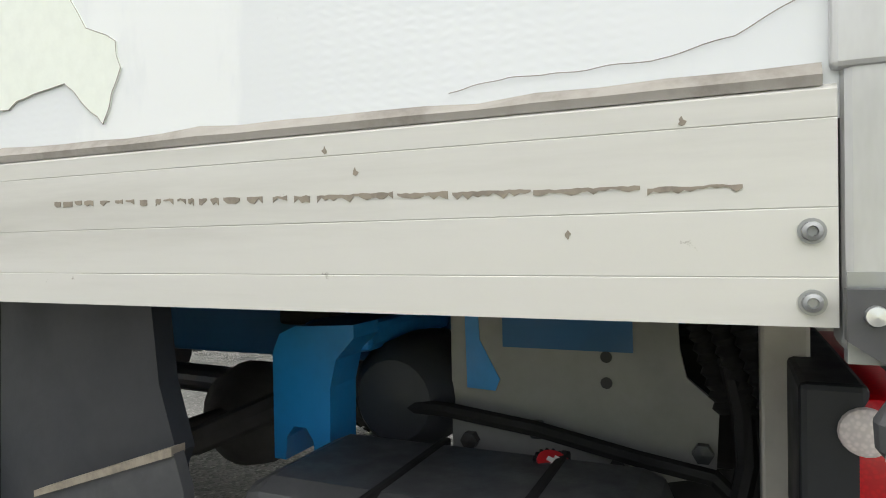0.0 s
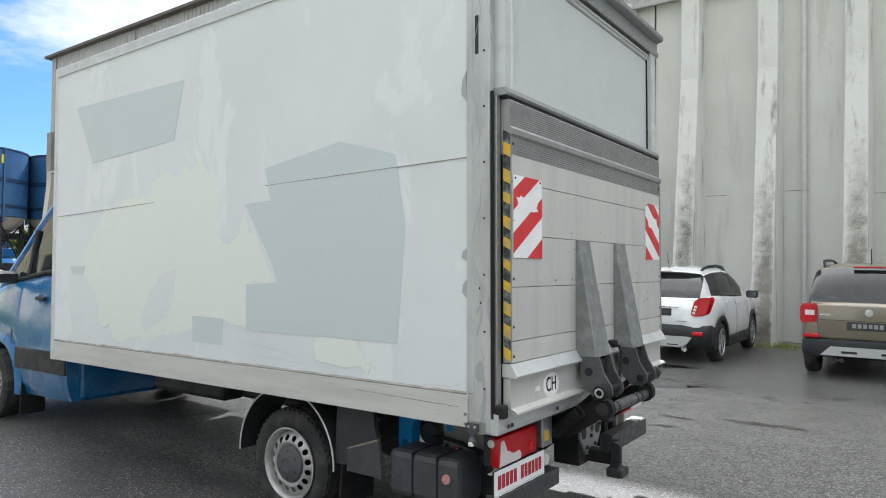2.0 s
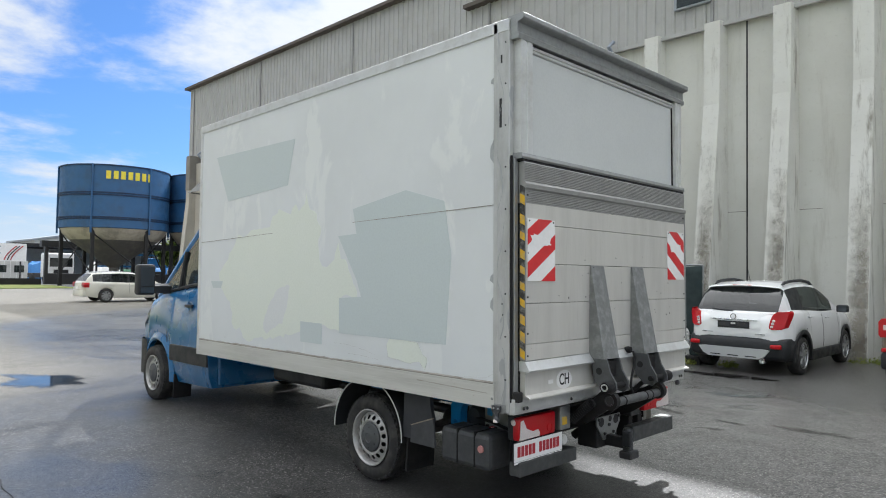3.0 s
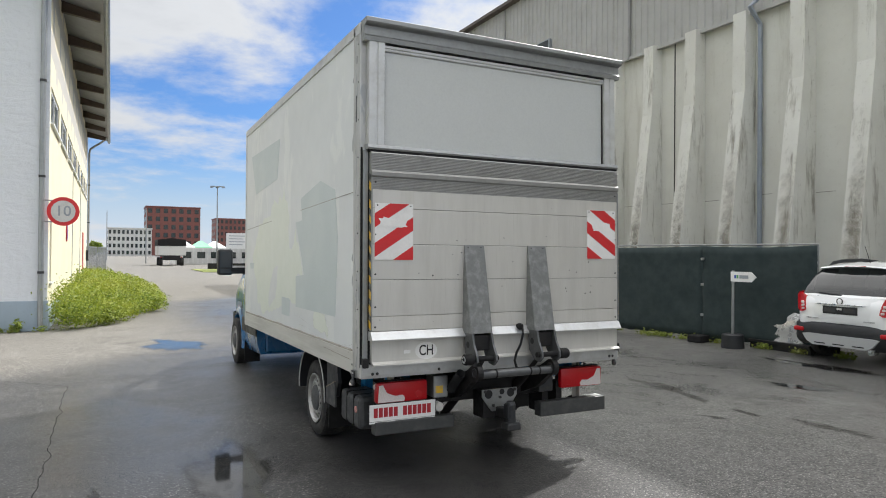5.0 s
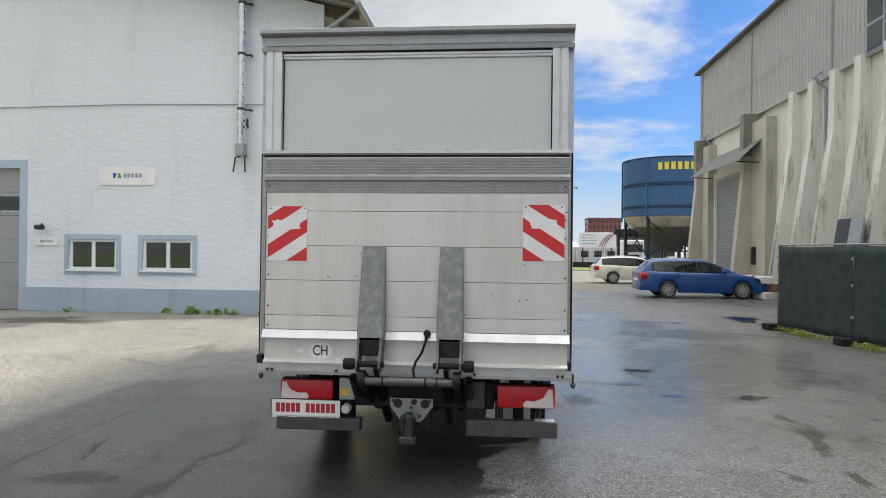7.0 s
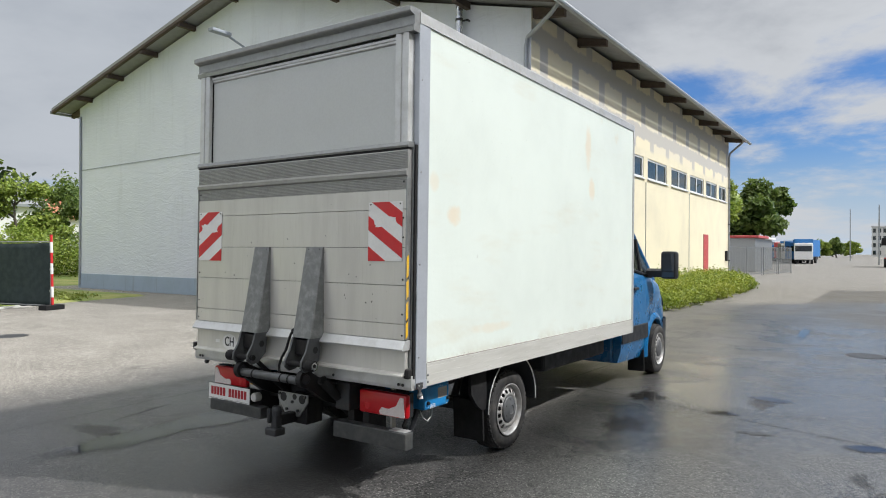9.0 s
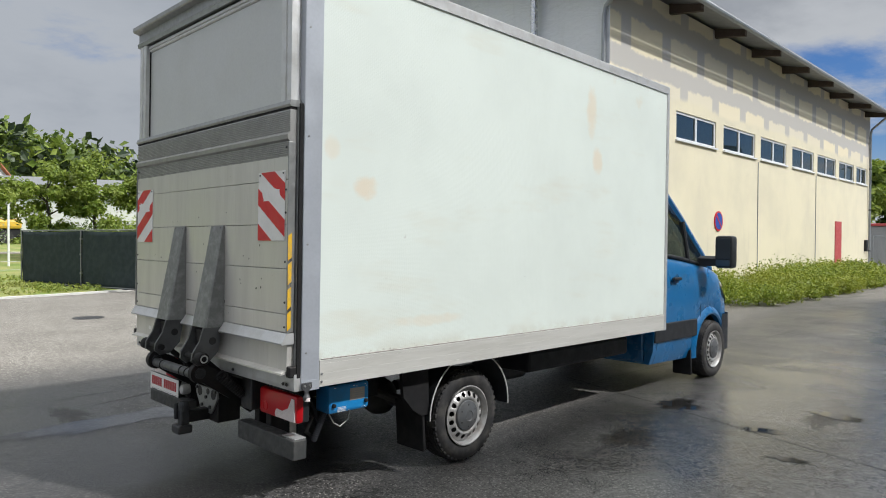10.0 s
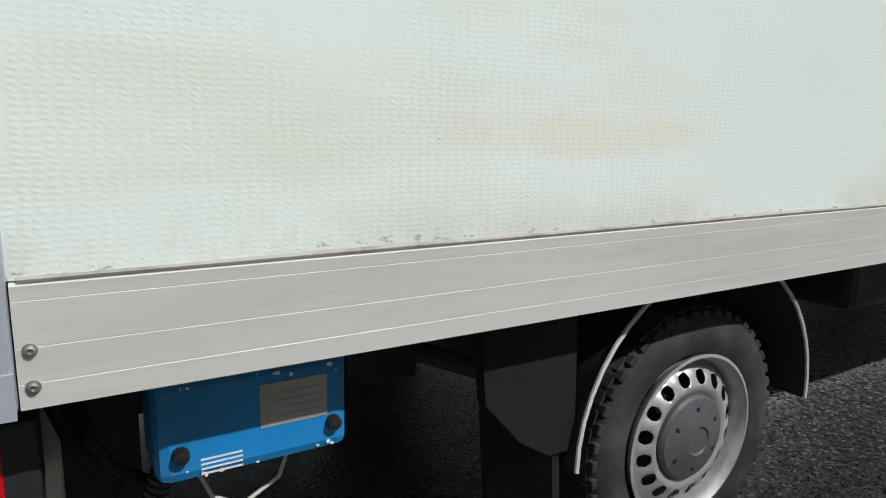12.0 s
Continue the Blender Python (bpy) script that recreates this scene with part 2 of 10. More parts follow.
# the frame blue darkened, with the shade under the box in its colour
plain("shaded_blue", (0.008, 0.1, 0.25), 0.5, dirt=(0.02, 0.06, 0.11), scale=6)
# grimy undercarriage steel, lightened to make up for light missing there
plain("lifted_grime", (0.075, 0.07, 0.064), 0.85, dirt=(0.035, 0.033, 0.03), scale=9)
# black plastic lightened in colour to make up for the dim underside
plain("lifted_plastic", (0.034, 0.037, 0.043), 0.5, dirt=(0.055, 0.055, 0.057), spec=0.4)
plain("clean_white", (0.83, 0.84, 0.85), 0.22, coat=0.6, bump=0.0, amount=0.0, fine=2.0)
plain("clean_silver", (0.55, 0.56, 0.57), 0.32, 0.5, amount=0.0, bump=0.0)
plain("hoop_dark", (0.006, 0.025, 0.07), 0.6, dirt=(0.02, 0.04, 0.08), scale=1.5)
plain("cone_dark", (0.11, 0.105, 0.1), 0.75, dirt=(0.2, 0.18, 0.15), scale=1.2, amount=0.6)
plain("awning_grey", (0.17, 0.175, 0.175), 0.7, dirt=(0.28, 0.27, 0.25), scale=3)
plain("red_sheet", (0.62, 0.025, 0.03), 0.45, dirt=(0.4, 0.05, 0.05))
plain("white_sheet", (0.82, 0.82, 0.81), 0.45, dirt=(0.6, 0.58, 0.55))
plain("yellow_tape", (0.75, 0.45, 0.02), 0.5, dirt=(0.35, 0.3, 0.2), scale=18, amount=0.7)
plain("black_tape", (0.03, 0.03, 0.03), 0.5, dirt=(0.4, 0.4, 0.38), scale=22, amount=0.6)
plain("letter_black", (0.015, 0.015, 0.017), 0.5)
plain("letter_red", (0.4, 0.02, 0.03), 0.5)
plain("yellow_letter", (0.75, 0.62, 0.05), 0.5)
plain("red_cap", (0.6, 0.02, 0.03), 0.4)
plain("cream_paint", (0.68, 0.67, 0.6), 0.3, coat=0.5, bump=0.0, amount=0.0, fine=2.0)
plain("brown_paint", (0.2, 0.17, 0.125), 0.3, 0.3, coat=0.6, bump=0.0, amount=0.0, fine=2.0)
plain("car_blue", (0.003, 0.055, 0.22), 0.3, 0.0, coat=0.35, bump=0.0, amount=0.0, fine=2.0)
plain("silver_trim", (0.5, 0.51, 0.52), 0.3, 0.6)
plain("alloy", (0.45, 0.46, 0.47), 0.35, 0.6)
plain("grey_fabric", (0.12, 0.12, 0.125), 0.9)
plain("wood_brown", (0.16, 0.09, 0.05), 0.8, scale=20)


def lens_mat(name, base, rough=0.12, coat=1.0):
    m = Mat(name, rough)
    rib = m.voronoi(240)
    m.color(m.mix(m.ramp(rib, 0.2, 0.7), base, tuple(v * 0.8 for v in base)))
    m.b.inputs["Coat Weight"].default_value = coat
    m.b.inputs["Coat Roughness"].default_value = 0.04
    M[name] = m.m


lens_mat("red_lens", (0.52, 0.002, 0.008), 0.3, 0.08)
lens_mat("white_lens", (0.78, 0.7, 0.68), 0.2, 0.3)


def glass_mat(name, tint, rough=0.02, mixture=0.25):
    """Tinted glass: partly clear, glossy on top."""
    m = bpy.data.materials.new(name)
    m.use_nodes = True
    n, l = m.node_tree.nodes, m.node_tree.links
    b = n["Principled BSDF"]
    b.inputs["Base Color"].default_value = (*tint, 1)
    b.inputs["Roughness"].default_value = rough
    b.inputs["Specular IOR Level"].default_value = 0.7
    clear = n.new("ShaderNodeBsdfTransparent")
    clear.inputs[0].default_value = (0.55, 0.62, 0.6, 1)
    mx = n.new("ShaderNodeMixShader")
    mx.inputs[0].default_value = 1 - mixture
    l.new(clear.outputs[0], mx.inputs[1])
    l.new(b.outputs[0], mx.inputs[2])
    l.new(mx.outputs[0], n["Material Output"].inputs["Surface"])
    M[name] = m
    return m


glass_mat("car_glass", (0.012, 0.016, 0.016), mixture=0.42)
glass_mat("dark_glass", (0.012, 0.014, 0.015), mixture=0.12)
glass_mat("window_glass", (0.02, 0.03, 0.03), mixture=0.15)
glass_mat("mirror_glass", (0.05, 0.06, 0.07), 0.03, mixture=0.0)


def side_skin(name, base, painted):
    """The laminate of the box's flank: woven relief, faded and stained coats."""
    m = Mat(name, 0.42)
    x, z = m.axis("X"), m.axis("Z")
    broad = m.noise(0.9, 5, 0.6)
    c = m.mix(m.ramp(broad, 0.35, 0.7), base, tuple(v * 0.93 for v in base))
    if painted:
        # smears of thinner where the last lettering was pulled off
        off = m.noise(1.6, 7, 0.62, co=m.stretch(1.2, 1, 0.6), distort=0.6)
        c = m.mix(m.ramp(off, 0.56, 0.62, 0, 0.5), c, (0.78, 0.8, 0.79))
        c = m.mix(m.ramp(off, 0.42, 0.36, 0, 0.5), c, (0.66, 0.685, 0.7))
    else:
        rust = m.noise(1.25, 5, 0.55)
        c = m.mix(m.ramp(rust, 0.7, 0.8, 0, 0.5), c, (0.68, 0.53, 0.33))
        fray = m.noise(9, 6, 0.7)
        for sx, sz, rx, rz, most in ((-0.575, 1.975, 0.1, 0.085, 0.5), (-3.1, 2.84, 0.09, 0.24, 0.45), (-3.2, 2.41, 0.09, 0.13, 0.45), (-1.12, 1.127, 0.34, 0.045, 0.28), (-0.316, 2.195, 0.06, 0.08, 0.3)):
            dx = m.math("POWER", m.math("ABSOLUTE", m.math("DIVIDE", m.math("SUBTRACT", x, sx), rx)), 2.0)
            dz = m.math("POWER", m.math("ABSOLUTE", m.math("DIVIDE", m.math("SUBTRACT", z, sz), rz)), 2.0)
            d = m.math("ADD", m.math("ADD", dx, dz), m.math("MULTIPLY", m.math("ADD", fray, -0.5), 1.8))
            c = m.mix(m.ramp(d, 1.2, 0.1, 0.0, most), c, (0.72, 0.55, 0.36))
        # pits and grime along the lower edge
        pits = m.math("ADD", m.noise(75, 5, 0.7, co=m.stretch(0.5, 1, 1.2)), m.ramp(z, 0.945, 1.0, 0.1, -0.08))
        pits = m.math("ADD", pits, m.ramp(m.noise(1.7, 3), 0.35, 0.65, -0.05, 0.03))
        c = m.mix(m.ramp(pits, 0.62, 0.67, 0, 0.75), c, (0.2, 0.185, 0.165))
        c = m.mix(m.math("MULTIPLY", m.ramp(z, 1.06, 0.95, 0.0, 0.5), m.ramp(m.noise(3.2, 6, 0.7), 0.4, 0.62)), c, (0.52, 0.5, 0.42))
        low = m.noise(1.0, 4, 0.6, co=m.stretch(0.7, 1, 3.0))
        c = m.mix(m.ramp(low, 0.55, 0.8, 0, 0.45), c, (0.62, 0.58, 0.46))
    specks = m.noise(14, 6, 0.7)
    c = m.mix(m.ramp(specks, 0.68, 0.74, 0, 0.6), c, (0.42, 0.4, 0.37))
    m.color(c)
    weave = m.n.new("ShaderNodeTexWave")
    weave.inputs["Scale"].default_value = 32
    weave.inputs["Distortion"].default_value = 5.0
    weave.inputs["Detail"].default_value = 2.0
    m.l.new(m.stretch(0.6, 1, 1.6), weave.inputs["Vector"])
    wz = m.n.new("ShaderNodeTexWave")
    wz.bands_direction = "Z"
    wz.inputs["Scale"].default_value = 38
    wz.inputs["Distortion"].default_value = 3.5
    m.l.new(m.co, wz.inputs["Vector"])
    rel = m.math("MULTIPLY", m.math("MULTIPLY", weave.outputs["Fac"], wz.outputs["Fac"]), m.ramp(m.noise(2.3, 5, 0.65), 0.34, 0.62, 0.1, 1.0))
    m.bump(m.math("ADD", m.math("MULTIPLY", rel, 0.5), m.math("MULTIPLY", broad, 3.0)), 0.07 if painted else 0.2, 0.003)
    m.rough(m.ramp(m.noise(5, 4), 0.3, 0.7, 0.34, 0.5))
    M[name] = m.m


side_skin("flank_left", (0.69, 0.715, 0.73), True)
side_skin("flank_right", (0.72, 0.785, 0.735), False)
plain("flank_patch", (0.55, 0.61, 0.62), 0.45, amount=0.15, scale=1.2, dirt=(0.51, 0.575, 0.585))
plain("flank_green", (0.73, 0.77, 0.705), 0.45, amount=0.3, scale=3, dirt=(0.76, 0.79, 0.73))
plain("flank_bare", (0.70, 0.72, 0.725), 0.42, amount=0.3, scale=3, dirt=(0.66, 0.68, 0.69))
plain("bracket_zinc", (0.2, 0.205, 0.205), 0.5, 0.35, dirt=(0.33, 0.34, 0.335), scale=17, amount=0.8)
plain("sealant", (0.33, 0.31, 0.28), 0.8, dirt=(0.16, 0.14, 0.12), scale=16, amount=0.8)


def rail_skin():
    m = Mat("rail_skin", 0.45, 0.15)
    streak = m.noise(2.0, 6, 0.65, co=m.stretch(0.5, 1, 6))
    c = m.mix(m.ramp(streak, 0.4, 0.75), (0.58, 0.575, 0.54), (0.47, 0.465, 0.43))
    spots = m.noise(26, 5, 0.7)
    c = m.mix(m.ramp(spots, 0.68, 0.73, 0, 0.7), c, (0.2, 0.18, 0.15))
    m.color(c)
    m.rough(m.ramp(streak, 0.3, 0.7, 0.36, 0.55))
    m.bump(m.noise(60, 3), 0.06, 0.003)
    M["rail_skin"] = m.m


rail_skin()


def plank_skin():
    """Extruded aluminium planks: streaked, scuffed, each one a little different."""
    m = Mat("plank_skin", 0.42, 0.45)
    run = m.noise(2.2, 6, 0.7, co=m.stretch(1, 2.6, 0.35))
    c = m.mix(m.ramp(run, 0.35, 0.7), (0.71, 0.695, 0.655), (0.64, 0.625, 0.585))
    c = m.mix(m.math("MULTIPLY", m.random(), 0.22), c, (0.42, 0.42, 0.41))
    fine_run = m.noise(9, 5, 0.7, co=m.stretch(1, 6, 0.25))
    c = m.mix(m.ramp(fine_run, 0.58, 0.76, 0, 0.3), c, (0.4, 0.375, 0.33))
    chips = m.noise(19, 6, 0.75)
    c = m.mix(m.ramp(chips, 0.69, 0.71, 0, 0.9), c, (0.13, 0.12, 0.11))
    m.color(c)
    m.rough(m.ramp(run, 0.3, 0.75, 0.34, 0.54))
    m.bump(m.noise(80, 2, co=m.stretch(1, 0.1, 1)), 0.05, 0.002)
    M["plank_skin"] = m.m


plank_skin()


plain("post_smooth", (0.46, 0.49, 0.54), 0.4, 0.35, dirt=(0.42, 0.45, 0.5), scale=3, amount=0.4)


def post_skin():
    m = Mat("post_skin", 0.42, 0.5)
    run = m.noise(3.0, 6, 0.7, co=m.stretch(2, 2, 0.5))
    c = m.mix(m.ramp(run, 0.35, 0.7), (0.56, 0.565, 0.56), (0.4, 0.4, 0.39))
    smear = m.noise(5.0, 3, 0.5, co=m.stretch(1.6, 1.6, 0.35), distort=1.5)
    c = m.mix(m.ramp(smear, 0.6, 0.63, 0, 0.6), c, (0.33, 0.35, 0.37))
    m.color(c)
    m.bump(smear, 0.2, 0.004)
    M["post_skin"] = m.m


post_skin()


def tyre_skin():
    m = Mat("tyre_skin", 0.78)
    d = m.noise(8, 5)
    m.color(m.mix(m.ramp(d, 0.4, 0.7), (0.02, 0.02, 0.021), (0.06, 0.056, 0.051)))
    m.bump(m.noise(70, 3), 0.15, 0.003)
    M["tyre_skin"] = m.m


tyre_skin()


def asphalt_skin():
    """Wet and drying asphalt: coarse stones, damp films, worn pale yard."""
    m = Mat("asphalt", 0.5, space="World")
    flat = m.n.new("ShaderNodeMapping")
    flat.inputs["Scale"].default_value = (1, 1, 0)
    m.l.new(m.co, flat.inputs["Vector"])
    co = flat.outputs[0]
    x, y = m.axis("X"), m.axis("Y")
    grit = m.noise(120, 3, 0.7, co)
    clump = m.noise(26, 4, 0.7, co)
    broad = m.noise(0.16, 6, 0.6, co)
    mid = m.noise(0.9, 6, 0.62, co, 0.4)
    # the old light yard on the building's side, the newer dark drive past the truck
    edge = m.math("ADD", y, m.math("MULTIPLY", m.math("ADD", mid, -0.5), 0.9))
    edge = m.math("SUBTRACT", edge, m.ramp(x, -4.5, -9.5, 0.0, 3.6))
    edge = m.math("SUBTRACT", edge, m.ramp(x, -18, -32, 0.0, 12.0))
    old = m.ramp(edge, -6.0, -3.3, 1.0, 0.0)
    new_c = m.mix(m.ramp(mid, 0.35, 0.7), (0.06, 0.059, 0.058), (0.1, 0.097, 0.092))
    pale_c = m.mix(m.ramp(mid, 0.35, 0.7), (0.125, 0.122, 0.117), (0.175, 0.17, 0.162))
    new_c = m.mix(m.ramp(m.math("ADD", y, mid), 0.5, 1.9), new_c, pale_c)
    old_c = m.mix(m.ramp(mid, 0.35, 0.7), (0.21, 0.195, 0.17), (0.29, 0.27, 0.235))
    c = m.mix(old, new_c, old_c)
    fresh_side = m.math("SUBTRACT", 1.0, old)
    # dry ground under the parked truck, paled further to make up for missing light
    dry_lift = m.math("MULTIPLY", m.ramp(m.math("ABSOLUTE", m.math("ADD", x, 3.4)), 2.2, 1.8), m.ramp(m.math("ABSOLUTE", y), 0.75, 0.5))
    c = m.mix(m.math("MULTIPLY", dry_lift, 0.5), c, (0.28, 0.265, 0.24))
    # wet ground under the truck's tail, its shade deepened in the colour
    tail_shade = m.math("MULTIPLY", m.ramp(m.math("ADD", m.math("ABSOLUTE", m.math("ADD", x, 0.5)), mid), 1.9, 1.2), m.ramp(m.math("ADD", m.math("ABSOLUTE", m.math("ADD", y, 0.25)), mid), 1.6, 1.0))
    c = m.mix(m.math("MULTIPLY", tail_shade, 0.5), c, (0.028, 0.026, 0.024))
    # coarse chippings along the hall's side
    ebb = m.math("MULTIPLY", m.ramp(m.math("ADD", y, m.math("MULTIPLY", mid, 1.2)), 5.3, 6.3), m.ramp(x, -4.5, -3.0))
    coarse = m.math("MULTIPLY", m.math("SUBTRACT", 1.0, ebb), m.ramp(m.math("ADD", y, m.math("MULTIPLY", mid, 0.8)), 2.7, 3.9))
    coarse = m.math("MULTIPLY", coarse, fresh_side)
    c = m.mix(m.math("MULTIPLY", coarse, 0.5), c, (0.175, 0.17, 0.16))
    # every stone its own grey, in two sizes
    cell = m.n.new("ShaderNodeTexVoronoi")
    cell.inputs["Scale"].default_value = 72
    m.l.new(co, cell.inputs["Vector"])
    tone = m.n.new("ShaderNodeSeparateXYZ")
    m.l.new(cell.outputs["Color"], tone.inputs[0])
    tone, tone2 = tone.outputs[0], tone.outputs[1]
    stones = cell.outputs["Distance"]
    pale = m.math("MULTIPLY", m.math("MULTIPLY", m.ramp(tone, 0.5, 0.85), m.ramp(stones, 0.5, 0.34)), m.math("SUBTRACT", 1.0, m.math("MULTIPLY", tail_shade, 0.8)))
    c = m.mix(pale, c, m.mix(old, (0.42, 0.405, 0.375), (0.62, 0.59, 0.52)))
    c = m.mix(m.ramp(tone2, 0.55, 0.15, 0.0, 0.85), c, m.mix(old, (0.016, 0.016, 0.016), (0.075, 0.07, 0.06)))
    c = m.mix(m.ramp(clump, 0.5, 0.72, 0.0, 0.55), c, (0.03, 0.03, 0.03))
    # damp: smooth dark film between the stones
    wet_n = m.math("ADD", m.math("MULTIPLY", broad, 0.6), m.math("MULTIPLY", mid, 0.4))
    fresh = m.math("SUBTRACT", 1.0, m.math("MULTIPLY", old, 0.95))
    wet = m.math("MULTIPLY", m.math("MULTIPLY", m.ramp(wet_n, 0.42, 0.58), fresh), m.math("SUBTRACT", 1.0, dry_lift))
    wet = m.math("MAXIMUM", wet, ebb)
    c = m.mix(m.math("MULTIPLY", wet, m.math("MULTIPLY", m.ramp(coarse, 0.0, 1.0, 0.5, 0.25), m.ramp(y, 0.8, 2.4, 1.0, 0.45))), c, (0.02, 0.02, 0.021))
    stain = m.ramp(m.noise(0.55, 7, 0.68, co, 0.8), 0.6, 0.68)
    c = m.mix(m.math("MULTIPLY", stain, 0.5), c, (0.03, 0.028, 0.026))
    cracks = m.voronoi(0.4, co, feature="DISTANCE_TO_EDGE")
    warp = m.math("ADD", cracks, m.math("MULTIPLY", m.noise(6, 4, 0.6, co), 0.03))
    c = m.mix(m.ramp(warp, 0.012, 0.02, 0.5, 0.0), c, (0.02, 0.02, 0.02))
    m.color(c)
    # a broad smooth film of water beside the truck
    fx = m.math("ABSOLUTE", m.math("MULTIPLY", m.math("ADD", x, 7.0), 0.13))
    fy = m.math("ABSOLUTE", m.math("MULTIPLY", m.math("ADD", y, -3.3), 0.42))
    film = m.math("ADD", m.math("MAXIMUM", fx, fy), m.math("MULTIPLY", m.math("ADD", m.noise(0.8, 6, 0.65, co, 0.5), -0.5), 1.5))
    film = m.ramp(film, 1.05, 0.6)
    r = m.math("SUBTRACT", m.ramp(grit, 0.3, 0.7, 0.40, 0.56), m.math("MULTIPLY", wet, 0.18))
    r = m.math("SUBTRACT", r, m.math("MULTIPLY", film, 0.11))
    r = m.math("ADD", r, m.math("MULTIPLY", old, 0.3))
    m.rough(m.math("MAXIMUM", r, 0.12))
    m.l.new(m.ramp(film, 0.0, 1.0, 0.5, 0.95), m.b.inputs["Specular IOR Level"])
    m.b.inputs["Diffuse Roughness"].default_value = 1.0
    dry = m.math("SUBTRACT", 1.0, m.math("MULTIPLY", m.math("MAXIMUM", wet, film), 0.7))
    h = m.math("ADD", m.math("MULTIPLY", stones, -0.9), m.math("MULTIPLY", grit, 0.4))
    h = m.math("ADD", h, m.math("MULTIPLY", mid, 1.0))
    m.bump(m.math("MULTIPLY", h, dry), 0.42, 0.006)
    M["asphalt"] = m.m


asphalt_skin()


def soaked(name, a, b, rough, soft=0.25, most=1.0):
    """Water or oil on asphalt whose edge thins out among the stones."""
    m = Mat(name, rough, space="World")
    m.color(m.mix(m.ramp(m.noise(3, 4), 0.4, 0.6), a, b))
    rim = m.n.new("ShaderNodeAttribute")
    rim.attribute_name = "depth"
    deep = m.math("ADD", rim.outputs["Fac"], m.math("ADD", m.math("MULTIPLY", m.math("ADD", m.noise(34, 6, 0.8), -0.5), 0.8), m.math("MULTIPLY", m.math("ADD", m.noise(4.5, 5, 0.7), -0.5), 0.9)))
    dry = m.n.new("ShaderNodeBsdfTransparent")
    both = m.n.new("ShaderNodeMixShader")
    m.l.new(m.ramp(deep, 0.3, 0.3 + soft, 0.0, most), both.inputs[0])
    m.l.new(dry.outputs[0], both.inputs[1])
    m.l.new(m.b.outputs[0], both.inputs[2])
    m.l.new(both.outputs[0], m.n["Material Output"].inputs["Surface"])
    M[name] = m.m


soaked("standing_water", (0.016, 0.016, 0.016), (0.03, 0.029, 0.027), 0.05, 0.75)
soaked("road_stain", (0.022, 0.019, 0.016), (0.045, 0.038, 0.031), 0.35, 0.95, 0.6)


def wall_skin(name, base, alt, streak, space="Object", scale=0.5, amount=0.6, streaks=0.5, bump=0.2, runs=1.6, trowel=0.0):
    """Rendered or cast walls with broad mottling and runs of dirt from above."""
    m = Mat(name, 0.85, space=space)
    broad = m.noise(scale, 6, 0.62)
    c = m.mix(m.ramp(broad, 0.35, 0.68, 0, amount), base, alt)
    run = m.noise(runs, 6, 0.7, co=m.stretch(1.0, 1.0, 0.12))
    c = m.mix(m.ramp(run, 0.52, 0.72, 0, streaks), c, streak)
    fine = m.noise(9, 6, 0.7)
    c = m.mix(m.ramp(fine, 0.55, 0.75, 0, 0.25), c, streak)
    m.color(c)
    relief = m.math("ADD", m.math("MULTIPLY", broad, 2.0), fine)
    if trowel:
        relief = m.math("ADD", relief, m.math("MULTIPLY", m.noise(3.5, 5, 0.6, co=m.stretch(0.6, 0.6, 1.6), distort=1.2), trowel))
    m.bump(relief, bump, 0.02)
    M[name] = m.m
    return m


wall_skin("white_render", (0.72, 0.75, 0.79), (0.66, 0.69, 0.73), (0.5, 0.52, 0.53), streaks=0.3, bump=0.55, trowel=2.2)
wall_skin("plinth_blue", (0.36, 0.44, 0.52), (0.32, 0.39, 0.45), (0.24, 0.25, 0.22), scale=1.2)
wall_skin("trim_blue", (0.42, 0.5, 0.58), (0.38, 0.46, 0.53), (0.3, 0.34, 0.37), scale=2)
wall_skin("concrete", (0.64, 0.64, 0.6), (0.54, 0.535, 0.49), (0.34, 0.32, 0.27), scale=0.45, streaks=0.45)
wall_skin("pilaster", (0.68, 0.68, 0.64), (0.58, 0.575, 0.53), (0.15, 0.13, 0.095), scale=0.7, streaks=0.75, runs=4.0)
wall_skin("cheek_concrete", (0.46, 0.44, 0.39), (0.36, 0.345, 0.3), (0.2, 0.18, 0.15), scale=0.6, streaks=0.6)
wall_skin("dark_concrete", (0.2, 0.19, 0.17), (0.3, 0.29, 0.26), (0.1, 0.1, 0.09), scale=0.8)
soaked("brown_stain", (0.17, 0.15, 0.115), (0.29, 0.265, 0.215), 0.85, 0.9, 0.8)
soaked("fresh_mortar", (0.62, 0.62, 0.59), (0.55, 0.55, 0.52), 0.85, 0.7, 0.35)
plain("silver_wrap", (0.55, 0.55, 0.54), 0.3, 0.5, bump=0.4, fine=12)
plain("cladding", (0.42, 0.42, 0.405), 0.5, 0.2, dirt=(0.3, 0.29, 0.26), scale=1.5)
plain("shutter_slat", (0.36, 0.38, 0.4), 0.45, 0.4, scale=3)
plain("garage_grey", (0.32, 0.33, 0.33), 0.5, scale=2, amount=0.2)
plain("zinc", (0.38, 0.4, 0.41), 0.4, 0.6, scale=5)
plain("roof_brown", (0.1, 0.085, 0.075), 0.8, scale=2)
plain("roof_grey", (0.3, 0.3, 0.3), 0.7, scale=2)
plain("eave_timber", (0.09, 0.065, 0.05), 0.8, scale=5)
plain("frame_white", (0.75, 0.77, 0.78), 0.4, amount=0.2)
plain("fence_cloth", (0.022, 0.036, 0.037), 0.85, dirt=(0.034, 0.048, 0.047), scale=2.5, bump=0.3)
plain("fence_steel", (0.3, 0.31, 0.31), 0.5, 0.6)
